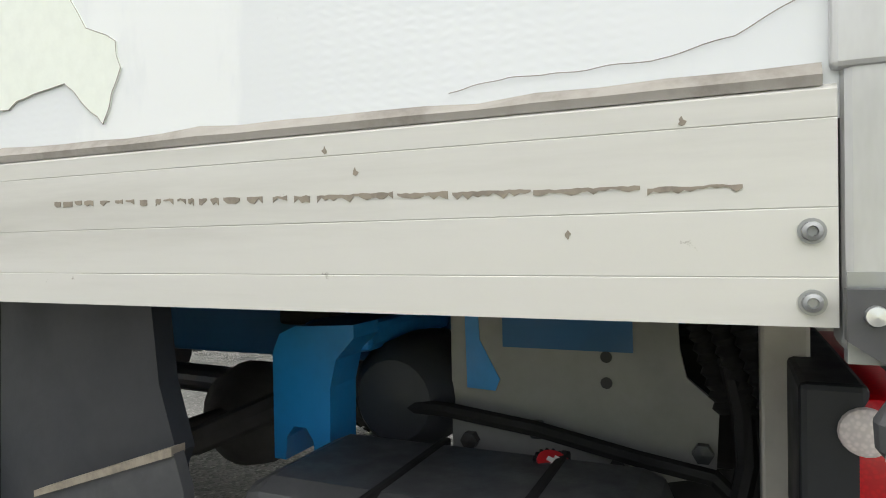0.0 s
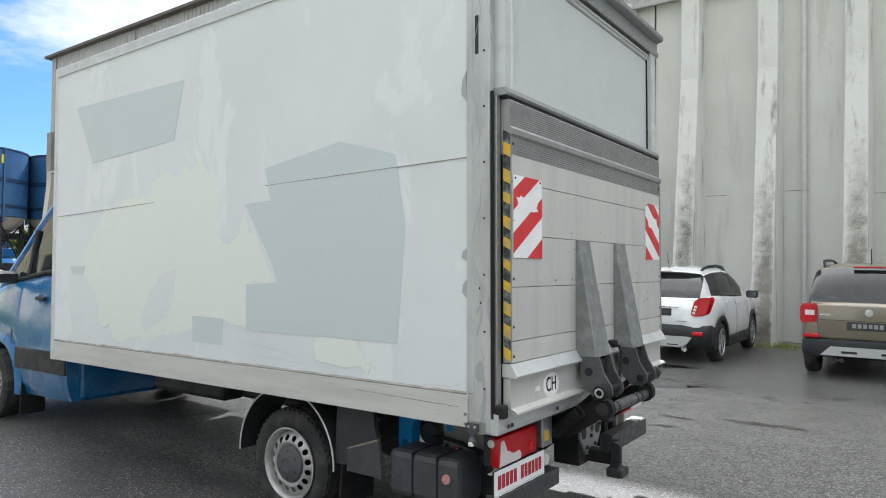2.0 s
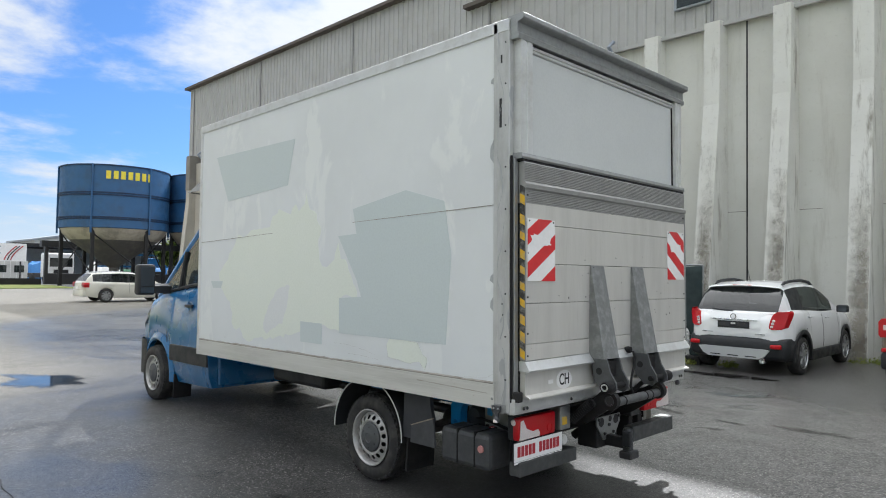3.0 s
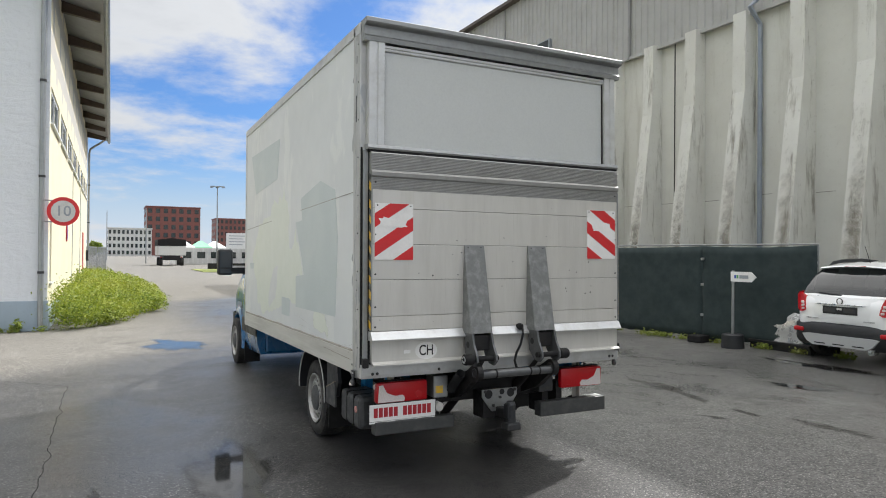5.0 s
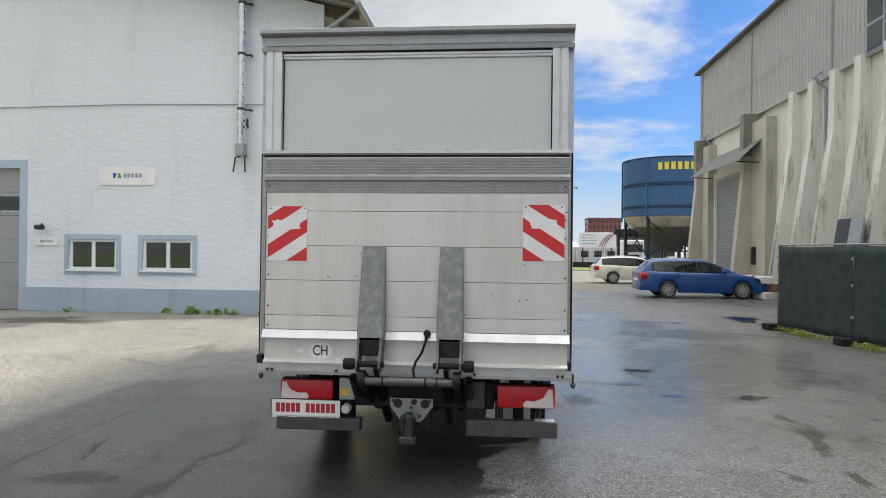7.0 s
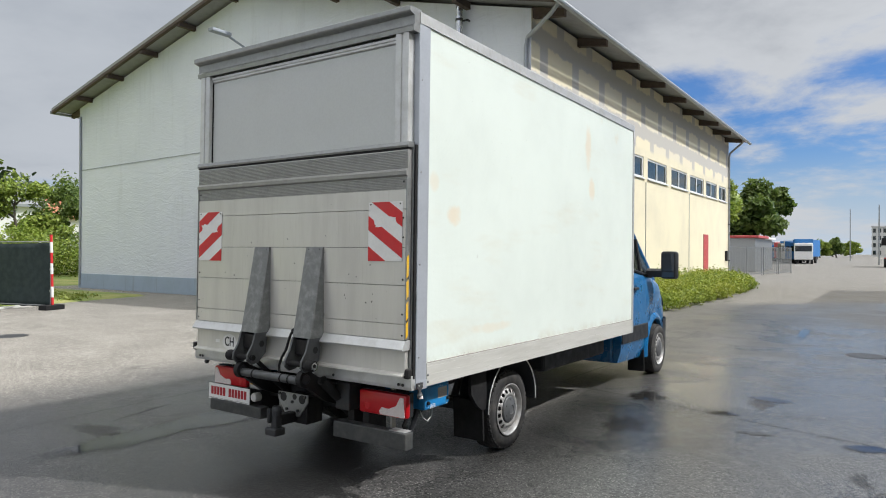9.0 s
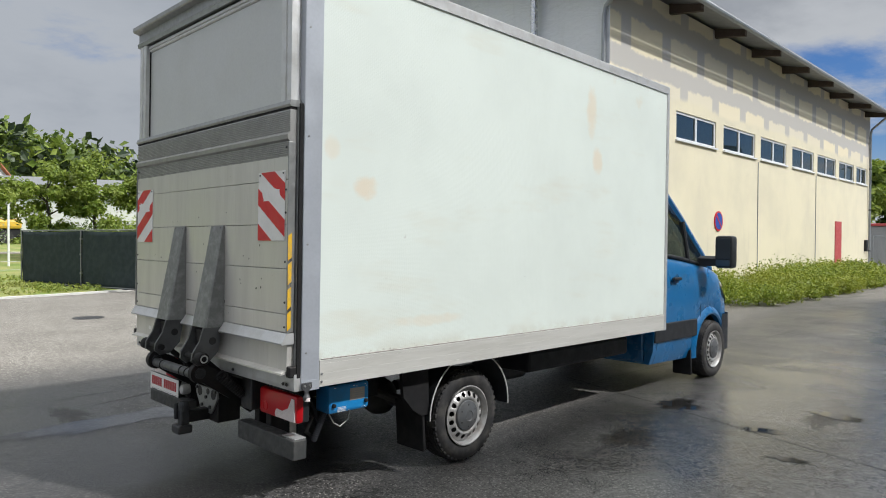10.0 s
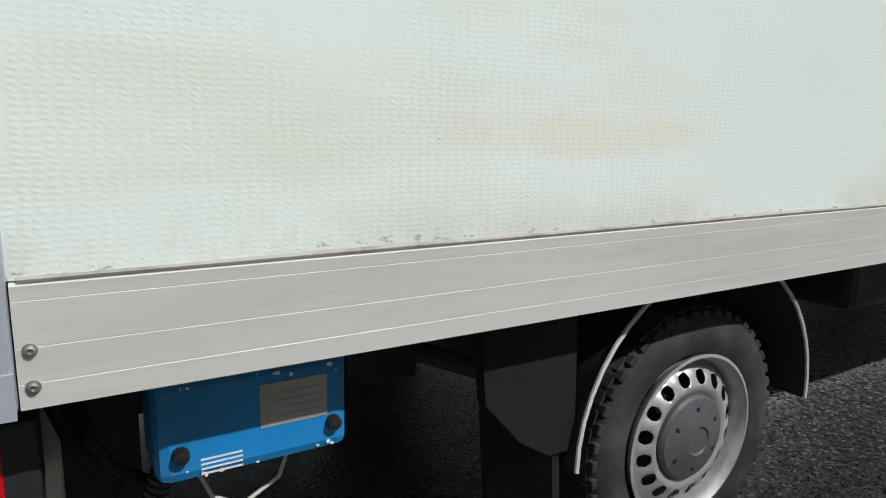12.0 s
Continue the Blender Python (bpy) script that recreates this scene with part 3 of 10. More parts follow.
plain("silo_blue", (0.025, 0.095, 0.22), 0.5, dirt=(0.035, 0.07, 0.13), scale=0.8, amount=0.6)
plain("silo_cone", (0.42, 0.38, 0.31), 0.6, dirt=(0.16, 0.15, 0.13), scale=0.8, amount=0.8)
plain("brick_red", (0.22, 0.085, 0.07), 0.8, scale=0.5)
plain("roof_tile", (0.42, 0.16, 0.09), 0.8, scale=1)
plain("pale_wall", (0.62, 0.62, 0.6), 0.8, scale=0.8)
plain("red_paint", (0.5, 0.08, 0.08), 0.5)
plain("blue_tarp", (0.02, 0.15, 0.4), 0.5)
plain("weathered_plastic", (0.6, 0.6, 0.58), 0.35, scale=6)
plain("sign_blue", (0.02, 0.08, 0.4), 0.4)
plain("sign_green", (0.08, 0.3, 0.1), 0.4)
plain("sign_grey", (0.3, 0.33, 0.36), 0.5)


def yellow_skin():
    """Cream render, patched in upright squares over the windows."""
    m = Mat("yellow_render", 0.85)
    z = m.axis("Z")
    broad = m.noise(0.5, 6, 0.6)
    c = m.mix(m.ramp(broad, 0.35, 0.7), (0.74, 0.68, 0.5), (0.66, 0.61, 0.46))
    run = m.noise(1.3, 6, 0.7, co=m.stretch(1, 1, 0.15))
    c = m.mix(m.ramp(run, 0.55, 0.75, 0, 0.4), c, (0.5, 0.46, 0.38))
    cell = m.n.new("ShaderNodeTexBrick")
    cell.inputs["Scale"].default_value = 1.0
    cell.inputs["Brick Width"].default_value = 2.1
    cell.inputs["Row Height"].default_value = 1.25
    cell.inputs["Mortar Size"].default_value = 0.28
    cell.inputs["Mortar Smooth"].default_value = 0.3
    cell.inputs["Color1"].default_value = (0.78, 0.7, 0.5, 1)
    cell.inputs["Color2"].default_value = (0.7, 0.65, 0.52, 1)
    cell.inputs["Mortar"].default_value = (0.5, 0.48, 0.44, 1)
    swap = m.n.new("ShaderNodeCombineXYZ")
    m.l.new(m.axis("X"), swap.inputs[0])
    m.l.new(m.math("ADD", z, m.math("MULTIPLY", m.noise(2.2, 4), 0.35)), swap.inputs[1])
    m.l.new(swap.outputs[0], cell.inputs["Vector"])
    up = m.ramp(m.math("ADD", z, m.math("MULTIPLY", broad, 0.7)), 5.75, 5.95)
    c = m.mix(up, c, cell.outputs["Color"])
    m.color(c)
    m.bump(m.noise(12, 5), 0.2, 0.01)
    M["yellow_render"] = m.m


yellow_skin()


def leaf_skin(name, a, b, c, thin=0.35):
    """Leaves: each its own green, some light coming through."""
    m = Mat(name, 0.5)
    r = m.island()
    col = m.mix(m.ramp(r, 0.0, 0.7), a, b)
    col = m.mix(m.ramp(m.noise(0.5, 3), 0.4, 0.7, 0, 0.6), col, c)
    m.color(col)
    through_ = m.n.new("ShaderNodeBsdfTranslucent")
    m.l.new(col, through_.inputs["Color"])
    both = m.n.new("ShaderNodeMixShader")
    both.inputs[0].default_value = thin
    m.l.new(m.b.outputs[0], both.inputs[1])
    m.l.new(through_.outputs[0], both.inputs[2])
    m.l.new(both.outputs[0], m.n["Material Output"].inputs["Surface"])
    M[name] = m.m


leaf_skin("shrub_leaf", (0.1, 0.17, 0.014), (0.27, 0.33, 0.03), (0.33, 0.34, 0.045))
leaf_skin("tree_leaf", (0.05, 0.1, 0.018), (0.13, 0.19, 0.035), (0.16, 0.2, 0.045))
leaf_skin("spring_leaf", (0.13, 0.21, 0.025), (0.26, 0.33, 0.05), (0.28, 0.32, 0.07))
leaf_skin("dark_leaf", (0.018, 0.036, 0.014), (0.045, 0.07, 0.022), (0.055, 0.08, 0.027), 0.15)
leaf_skin("blossom", (0.7, 0.7, 0.64), (0.12, 0.19, 0.04), (0.14, 0.2, 0.04))
leaf_skin("grass_leaf", (0.16, 0.23, 0.035), (0.28, 0.33, 0.06), (0.34, 0.34, 0.1))
plain("pipe_blue", (0.3, 0.34, 0.4), 0.45, 0.2)
plain("tent_green", (0.25, 0.55, 0.35), 0.7)
plain("bark", (0.09, 0.075, 0.06), 0.9, scale=12)
m_ = Mat("forest", 0.85)
m_.color(m_.mix(m_.ramp(m_.noise(0.09, 6), 0.35, 0.65), (0.045, 0.085, 0.022), (0.12, 0.16, 0.04)))
m_.bump(m_.noise(0.7, 6, 0.8), 1.0, 1.2)
M["forest"] = m_.m
m_ = Mat("grass_ground", 0.9)
m_.color(m_.mix(m_.ramp(m_.noise(0.8, 6), 0.35, 0.65), (0.17, 0.24, 0.05), (0.3, 0.3, 0.1)))
m_.bump(m_.noise(30, 4), 0.8, 0.03)
M["grass_ground"] = m_.m

plain("old_path", (0.42, 0.38, 0.3), 0.9, scale=2)


# ---- ground ----
bm = bmesh.new()
n = 24
vs = [[bm.verts.new((-600 + 1200 * i / n, -600 + 1200 * j / n, 0)) for j in range(n + 1)] for i in range(n + 1)]
for i in range(n):
    for j in range(n):
        bm.faces.new((vs[i][j], vs[i + 1][j], vs[i + 1][j + 1], vs[i][j + 1]))
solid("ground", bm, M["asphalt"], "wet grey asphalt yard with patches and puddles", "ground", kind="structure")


# ---- the box truck; its own frame: rear at x = 0, front towards -x, ground at z = 0 ----
RAKE = Matrix.Rotation(-0.0145, 4, "Y")
truck = thing("box_truck", "blue cab truck with worn grey box body and tail lift", "truck", RAKE)
HW = 1.155                      # half the width of the box
X_REAR, X_PANEL, X_FRONT = -0.10, -0.245, -4.55
Z_RAIL0, Z_RAIL1, Z_TOP, Z_ROOF = 0.79, 0.95, 3.235, 3.32


def cargo_box():
    Z_RAIL0, Z_RAIL1 = 0.79, 0.95
    bm = bmesh.new()
    box(bm, X_FRONT + 0.02, X_REAR - 0.03, -HW + 0.045, HW - 0.045, 0.83, 0.93)
    body = part("cargo_floor", bm, M["black_steel"], truck, "dark steel and timber load floor")
    for side, skin, lab in ((-1, "flank_left", "grey-white laminate flank with peeled lettering"), (1, "flank_right", "cream-white laminate flank with rust stains")):
        bm = bmesh.new()
        y0, y1 = sorted((side * (HW - 0.006), side * (HW - 0.04)))
        box(bm, X_FRONT + 0.04, X_PANEL, y0, y1, Z_RAIL1 - 0.01, Z_TOP + 0.01)
        panel = part("side_panel", bm, M[skin], truck, lab)
        # bottom rail with its grooves
        bm = bmesh.new()
        up_ = 0.012 if side < 0 else 0.0
        Z_RAIL0, Z_RAIL1 = 0.79 + up_, 0.95 + up_
        prof = [(0, Z_RAIL0), (HW - 0.035, Z_RAIL0), (HW, Z_RAIL0 + 0.004)]
        for zg in (0.826 + up_, 0.871 + up_, 0.928 + up_):
            prof += [(HW, zg - 0.0007), (HW - 0.0006, zg), (HW, zg + 0.0007)]
        prof += [(HW, Z_RAIL1 - 0.004), (HW - 0.004, Z_RAIL1), (HW - 0.03, Z_RAIL1)]
        prof[0] = (HW - 0.05, Z_RAIL0)
        prof.append((HW - 0.05, Z_RAIL1))
        prism(bm, [(side * a, b) for a, b in prof], "x", X_FRONT, X_PANEL - 0.002)
        rail = part("bottom_rail", bm, M["rail_skin"], truck, "scuffed pale aluminium rail")
        for zb in (0.822, 0.868):
            bm = bmesh.new()
            yb = side * HW
            cyl(bm, (-0.262, yb, zb), (-0.262, yb + side * 0.002, zb), 0.0085, seg=18)
            lathe(bm, [(0.0065, 0), (0.006, side * 0.004), (0.0035, side * 0.005), (0.003, side * 0.002), (0.0001, side * 0.002)], (-0.262, yb + side * 0.002, zb), "Y", 16)
            part("bolt", bm, M["galvanised"], rail)
        # bead of sealant over the rail, ragged
        bm = bmesh.new()
        n = 90
        rows = []
        for i in range(n + 1):
            x = X_FRONT + 0.05 + (X_PANEL - X_FRONT - 0.06) * i / n
            up = 0.006 + 0.014 * max(0, noise.noise(Vector((x * 2.1, side, 3)))) + 0.006 * noise.noise(Vector((x * 11, side, 1)))
            if side > 0:
                up = 0.3 * up - 0.004
            rows.append([(x, side * (HW - 0.001), Z_RAIL1 - 0.001), (x, side * (HW + 0.0005), Z_RAIL1 + 0.3 * up + 0.004), (x, side * (HW - 0.0055), Z_RAIL1 + up + 0.008)])
        sheet(bm, rows)
        part("sealant", bm, M["sealant"], rail, "dirty bead of sealant")
        # top rail and front edge trim
        bm = bmesh.new()
        prism(bm, [(side * (HW - 0.09), Z_TOP), (side * (HW + 0.004), Z_TOP), (side * (HW + 0.004), Z_ROOF - 0.012), (side * HW, Z_ROOF - 0.008), (side * (HW - 0.09), Z_ROOF - 0.004)], "x", X_FRONT, X_REAR - 0.02)
        part("top_rail", bm, M["aluminium"], truck, "dull aluminium roof rail")
        bm = bmesh.new()
        y0, y1 = sorted((side * (HW + 0.003), side * (HW - 0.08)))
        box(bm, X_FRONT - 0.012, X_FRONT + 0.045, y0, y1, Z_RAIL0 - 0.002, Z_ROOF - 0.01, 0.01)
        part("front_trim", bm, M["aluminium"], truck)
        # rear corner post
        bm = bmesh.new()
        y0, y1 = sorted((side * (HW + 0.001), side * (HW - 0.05)))
        box(bm, X_PANEL, X_REAR - 0.02, y0, y1, 0.79, Z_ROOF - 0.012, 0.006)
        y0, y1 = sorted((side * (HW + 0.004), side * (HW - 0.03)))
        if side < 0:
            box(bm, X_PANEL - 0.006, X_PANEL + 0.03, y0, y1, 0.97, Z_ROOF - 0.02, 0.004)
        post = part("corner_post", bm, M["post_skin" if side < 0 else "post_smooth"], truck, "dented smeared aluminium corner post" if side < 0 else "smooth bluish aluminium corner post")
        bm = bmesh.new()
        y0, y1 = sorted((side * (HW + 0.0035), side * (HW - 0.012)))
        prism(bm, [(X_PANEL + 0.002, 0.784), (X_REAR - 0.06, 0.784), (X_REAR - 0.046, 0.80), (X_REAR - 0.046, 0.842), (X_PANEL + 0.002, 0.842)], "y", y0, y1)
        part("gusset", bm, M["galvanised" if side < 0 else "post_smooth"], post)
        for k in range(9 if side < 0 else 4):
            bm = bmesh.new()
            zr = 1.0 + (0.27 if side < 0 else 0.62) * k
            cyl(bm, (-0.15, side * (HW + 0.001), zr), (-0.15, side * (HW + 0.004), zr), 0.006, seg=12)
            part("rivet", bm, M["dark_steel" if side < 0 else "galvanised"], post)
        # black rubber seal between post and platform
        bm = bmesh.new()
        y0, y1 = sorted((side * (HW - 0.004), side * (HW - 0.016)))
        box(bm, X_REAR - 0.019, X_REAR + (-0.004 if side < 0 else 0.006), y0, y1, 0.86, 2.42, 0.003)
        part("seal", bm, M["black_rubber"], truck, "black rubber door seal")
        bm = bmesh.new()
        y0, y1 = sorted((side * (HW - 0.017), side * (HW - 0.055)))
        box(bm, X_REAR - 0.019, X_REAR + 0.008, y0, y1, 0.86, 2.40, 0.003)
        part("post_return", bm, M["galvanised"], truck)
        # ball-ended marker lamp on a bracket under the post
        lx, ly = (-0.211 if side < 0 else -0.15), side * (HW + 0.005)
        bm = bmesh.new()
        prism(bm, [(lx - 0.034, 0.832), (lx + 0.03, 0.832), (lx + 0.03, 0.80), (lx + 0.012, 0.785), (lx + 0.011, 0.752), (lx - 0.011, 0.752), (lx - 0.012, 0.785), (lx - 0.034, 0.80)], "y", *sorted((ly, ly + side * 0.012)))
        lathe(bm, [(0.0001, -0.028), (0.012, -0.026), (0.02, -0.016), (0.021, 0.0), (0.014, 0.012), (0.011, 0.02)], (lx, ly + side * 0.01, 0.752), "Z", 16)
        lamp = part("marker_lamp", bm, M["worn_plastic"], truck, "marker lamp on a grey rubber bracket")
        for dx in (-0.019, 0.015):
            bm = bmesh.new()
            lathe(bm, [(0.0001, side * 0.006), (0.006, side * 0.005), (0.0065, 0)], (lx + dx, ly + side * 0.012, 0.816), "Y", 14)
            part("washer", bm, M["bright_metal"], lamp)
        bm = bmesh.new()
        lathe(bm, [(0.0001, 0.017), (0.008, 0.014), (0.014, 0.006), (0.016, -0.004), (0.016, -0.012)], (lx, ly + side * 0.018, 0.742), "Y" if False else "Z", 18)
        part("lens", bm, M["white_lens"], lamp, "", True)
    for x_, z0_, z1_, w_ in ((-0.185, 3.03, 3.085, 0.014), (-0.192, 2.61, 2.80, 0.02), (-0.178, 1.47, 1.482, 0.008), (-0.172, 1.40, 1.412, 0.008)):
        bm = bmesh.new()
        box(bm, x_ - w_ / 2, x_ + w_ / 2, -HW - 0.0016, -HW + 0.004, z0_, z1_, 0.0)
        part("post_slot", bm, M["letter_black"], truck)
    for seed, za, zb, xm in ((2, 2.05, 3.2, -0.205), (5, 1.25, 2.0, -0.19), (9, 0.86, 1.2, -0.175)):
        bm = bmesh.new()
        rows = []
        for k in range(81):
            z = za + (zb - za) * k / 80
            xc_ = xm + 0.03 * math.sin(z * 11 + seed) + 0.012 * noise.noise(Vector((z * 9, seed, 0)))
            hw_ = 0.0025 + 0.006 * max(0, noise.noise(Vector((z * 5, seed, 4)))) ** 0.7
            rows.append([(xc_ - hw_, -HW - 0.0005, z), (xc_, -HW - 0.0030, z), (xc_ + hw_, -HW - 0.0005, z)])
        sheet(bm, rows)
        part("sealant_smear", bm, M["smear_grey"], truck, "wavy grey smear of sealant")
    # laid-over sheet patches and the flank's seam, on the peeled flank
    y = -HW + 0.0045

    def ragged(pts, seed, step, amp):
        """The outline of a torn film: the given corners with a frayed edge between."""
        out = []
        for (ax, az), (bx, bz) in zip(pts, pts[1:] + pts[:1]):
            n = max(1, int(math.hypot(bx - ax, bz - az) / step))
            for i in range(n):
                px, pz = ax + (bx - ax) * i / n, az + (bz - az) * i / n
                out.append((px + amp * noise.noise(Vector((px * 9, pz * 9, seed))) + 0.4 * amp * noise.noise(Vector((px * 40, pz * 40, seed))), pz + amp * noise.noise(Vector((px * 9, pz * 9, seed + 5))) + 0.4 * amp * noise.noise(Vector((px * 40, pz * 40, seed + 9)))))
        return out

    bare = [(-3.52, 1.05), (-3.76, 1.18), (-3.81, 1.38), (-3.99, 1.49), (-4.08, 1.67), (-3.89, 1.81), (-3.76, 1.96), (-3.66, 2.05), (-3.36, 2.1), (-3.05, 2.11), (-3.01, 2.2), (-2.86, 2.29), (-2.7, 2.24), (-2.6, 2.31), (-2.56, 2.24), (-2.42, 2.37), (-2.37, 2.23), (-2.27, 2.21), (-2.22, 2.06), (-2.25, 1.91), (-2.19, 1.76), (-2.12, 1.73), (-1.98, 1.8), (-1.97, 1.95), (-1.69, 1.53), (-1.7, 1.48), (-1.93, 1.48), (-1.93, 1.2), (-2.15, 1.23), (-2.52, 1.14), (-2.81, 1.12), (-3.12, 1.04), (-3.18, 1.07), (-3.4, 1.02)]
    bm = bmesh.new()
    prism(bm, ragged(bare, 3, 0.05, 0.05), "y", y - 0.0005, y + 0.003)
    part("peeled_area", bm, M["flank_green"], truck, "pale green coat bared where film was peeled")
    bm = bmesh.new()
    prism(bm, ragged([(-3.16, 1.23), (-3.01, 1.43), (-2.82, 1.56), (-2.68, 1.56), (-2.7, 1.41), (-2.81, 1.22), (-3.09, 1.11)], 8, 0.04, 0.04), "y", y - 0.0008, y + 0.003)
    part("film_remnant", bm, M["flank_bare"], truck)
    shapes = (
        [(-4.17, 2.92), (-2.64, 2.90), (-2.753, 2.487), (-3.9, 2.431)],
        [(-1.933, 1.473), (-1.93, 1.185), (-0.69, 1.18), (-0.64, 1.795), (-0.711, 2.178), (-1.115, 2.29), (-1.76, 2.195), (-1.707, 1.992), (-1.955, 1.984), (-1.70, 1.62), (-1.64, 1.49)],
        [(-2.506, 1.255), (-2.175, 1.25), (-2.175, 1.076), (-2.50, 1.078)],
        [(-4.25, 1.60), (-3.98, 1.60), (-4.02, 1.53), (-4.2, 1.53)],
    )
    for pts in shapes:
        bm = bmesh.new()
        prism(bm, pts, "y", y - 0.001, y + 0.003)
        part("covering_patch", bm, M["flank_patch"], truck, "grey film patch over old lettering")
    for x0, x1, z0, z1 in ((-1.76, X_PANEL, 2.085, 2.112), (X_FRONT + 0.05, -3.0, 2.02, 2.055)):
        bm = bmesh.new()
        prism(bm, [(x0, z0), (x1, z1), (x1, z1 + 0.004), (x0, z0 + 0.004)], "y", y - 0.002, y + 0.003)
        part("flank_seam", bm, M["sealant"], truck)
    # a scrap of torn film and a long hair crack near the rail
    bm = bmesh.new()
    scrap = [(-1.319, 1.126), (-1.305, 1.047), (-1.05, 1.019), (-0.957, 1.042), (-0.90, 0.995), (-0.877, 1.047), (-0.884, 1.076), (-0.924, 1.093), (-0.974, 1.175), (-1.279, 1.19)]
    edge_ = ragged(scrap, 4, 0.014, 0.012)
    prism(bm, edge_, "y", y - 0.0006, y + 0.003)
    scrap = part("torn_film", bm, M["flank_green"], truck, "pale green scrap of torn film")
    bm = bmesh.new()
    tube(bm, [(px, y - 0.0006, pz) for px, pz in edge_[: len(edge_) * 5 // 6]], 0.0005, 4)
    part("torn_edge", bm, M["sealant"], scrap)
    for z0_, hgt in ((2.38, 0.16), (1.6, 0.07), (1.42, 0.1), (2.9, 0.05)):
        bm = bmesh.new()
        prism(bm, ragged([(X_PANEL - 0.004, z0_), (X_PANEL - 0.004, z0_ + hgt), (X_PANEL - 0.03, z0_ + 0.7 * hgt), (X_PANEL - 0.036, z0_ + 0.3 * hgt)], z0_, 0.012, 0.008), "y", y - 0.006, y + 0.003)
        part("torn_strip", bm, M["smear_grey"], truck, "frayed strip of grey film")
    for seed, pts in ((1, [(-0.515, 0.984), (-0.465, 0.99), (-0.42, 0.989), (-0.36, 0.990), (-0.306, 1.0), (-0.266, 1.02), (-0.252, 1.06)]), (2, [(-2.0, 1.105), (-1.8, 1.10), (-1.6, 1.075), (-1.44, 1.045)]), (3, [(-1.8, 1.03), (-1.6, 1.028), (-1.4, 1.012)])):
        bm = bmesh.new()
        fine = []
        for (ax, az), (bx, bz) in zip(pts, pts[1:]):
            for i in range(8):
                px, pz = ax + (bx - ax) * i / 8, az + (bz - az) * i / 8
                fine.append((px, y - 0.0002, pz + 0.004 * noise.noise(Vector((px * 30, seed, 0)))))
        tube(bm, fine, 0.0004, 4)
        part("crack", bm, M["sealant"], truck)
    # scrape marks along the left rail
    rng = random.Random(4)
    bm = bmesh.new()
    x = -0.97
    while x < -0.30:
        w_ = rng.uniform(0.006, 0.02) if x < -0.66 else rng.uniform(0.03, 0.08)
        n = max(3, int(w_ / 0.004))
        base = 0.9135 - (x + 0.963) * 0.023
        top = [(x + w_ * i / n, base + 0.0012 * rng.random()) for i in range(n + 1)]
        low = [(px, pz - rng.uniform(0.0015, 0.0065 if x < -0.5 else 0.005)) for px, pz in top]
        prism(bm, top + low[::-1], "y", -HW - 0.0007, -HW + 0.001)
        x += w_ + rng.uniform(0.002, 0.012 if x < -0.6 else 0.005)
    part("scrape", bm, M["scrape"], truck, "brown scrape along the rail")
    for px, pz in ((-0.63, 0.945), (-0.60, 0.925), (-0.34, 0.945), (-0.42, 0.868)):
        bm = bmesh.new()
        prism(bm, [(px + (0.0022 + 0.0012 * math.sin(3.7 * k + px * 50)) * math.cos(k * 0.785), pz + (0.003 + 0.0012 * math.cos(2.9 * k)) * math.sin(k * 0.785)) for k in range(8)], "y", -HW - 0.0006, -HW + 0.001)
        part("chip", bm, M["scrape"], truck)
    # roof, front wall
    bm = bmesh.new()
    box(bm, X_FRONT + 0.03, X_REAR - 0.03, -HW + 0.085, HW - 0.085, Z_TOP + 0.02, Z_ROOF - 0.006, 0.006)
    part("roof", bm, M["white_sheet"], truck)
    bm = bmesh.new()
    box(bm, X_FRONT, X_FRONT + 0.04, -HW + 0.085, HW - 0.085, Z_RAIL0, Z_ROOF - 0.01)
    part("front_wall", bm, M["white_sheet"], truck)


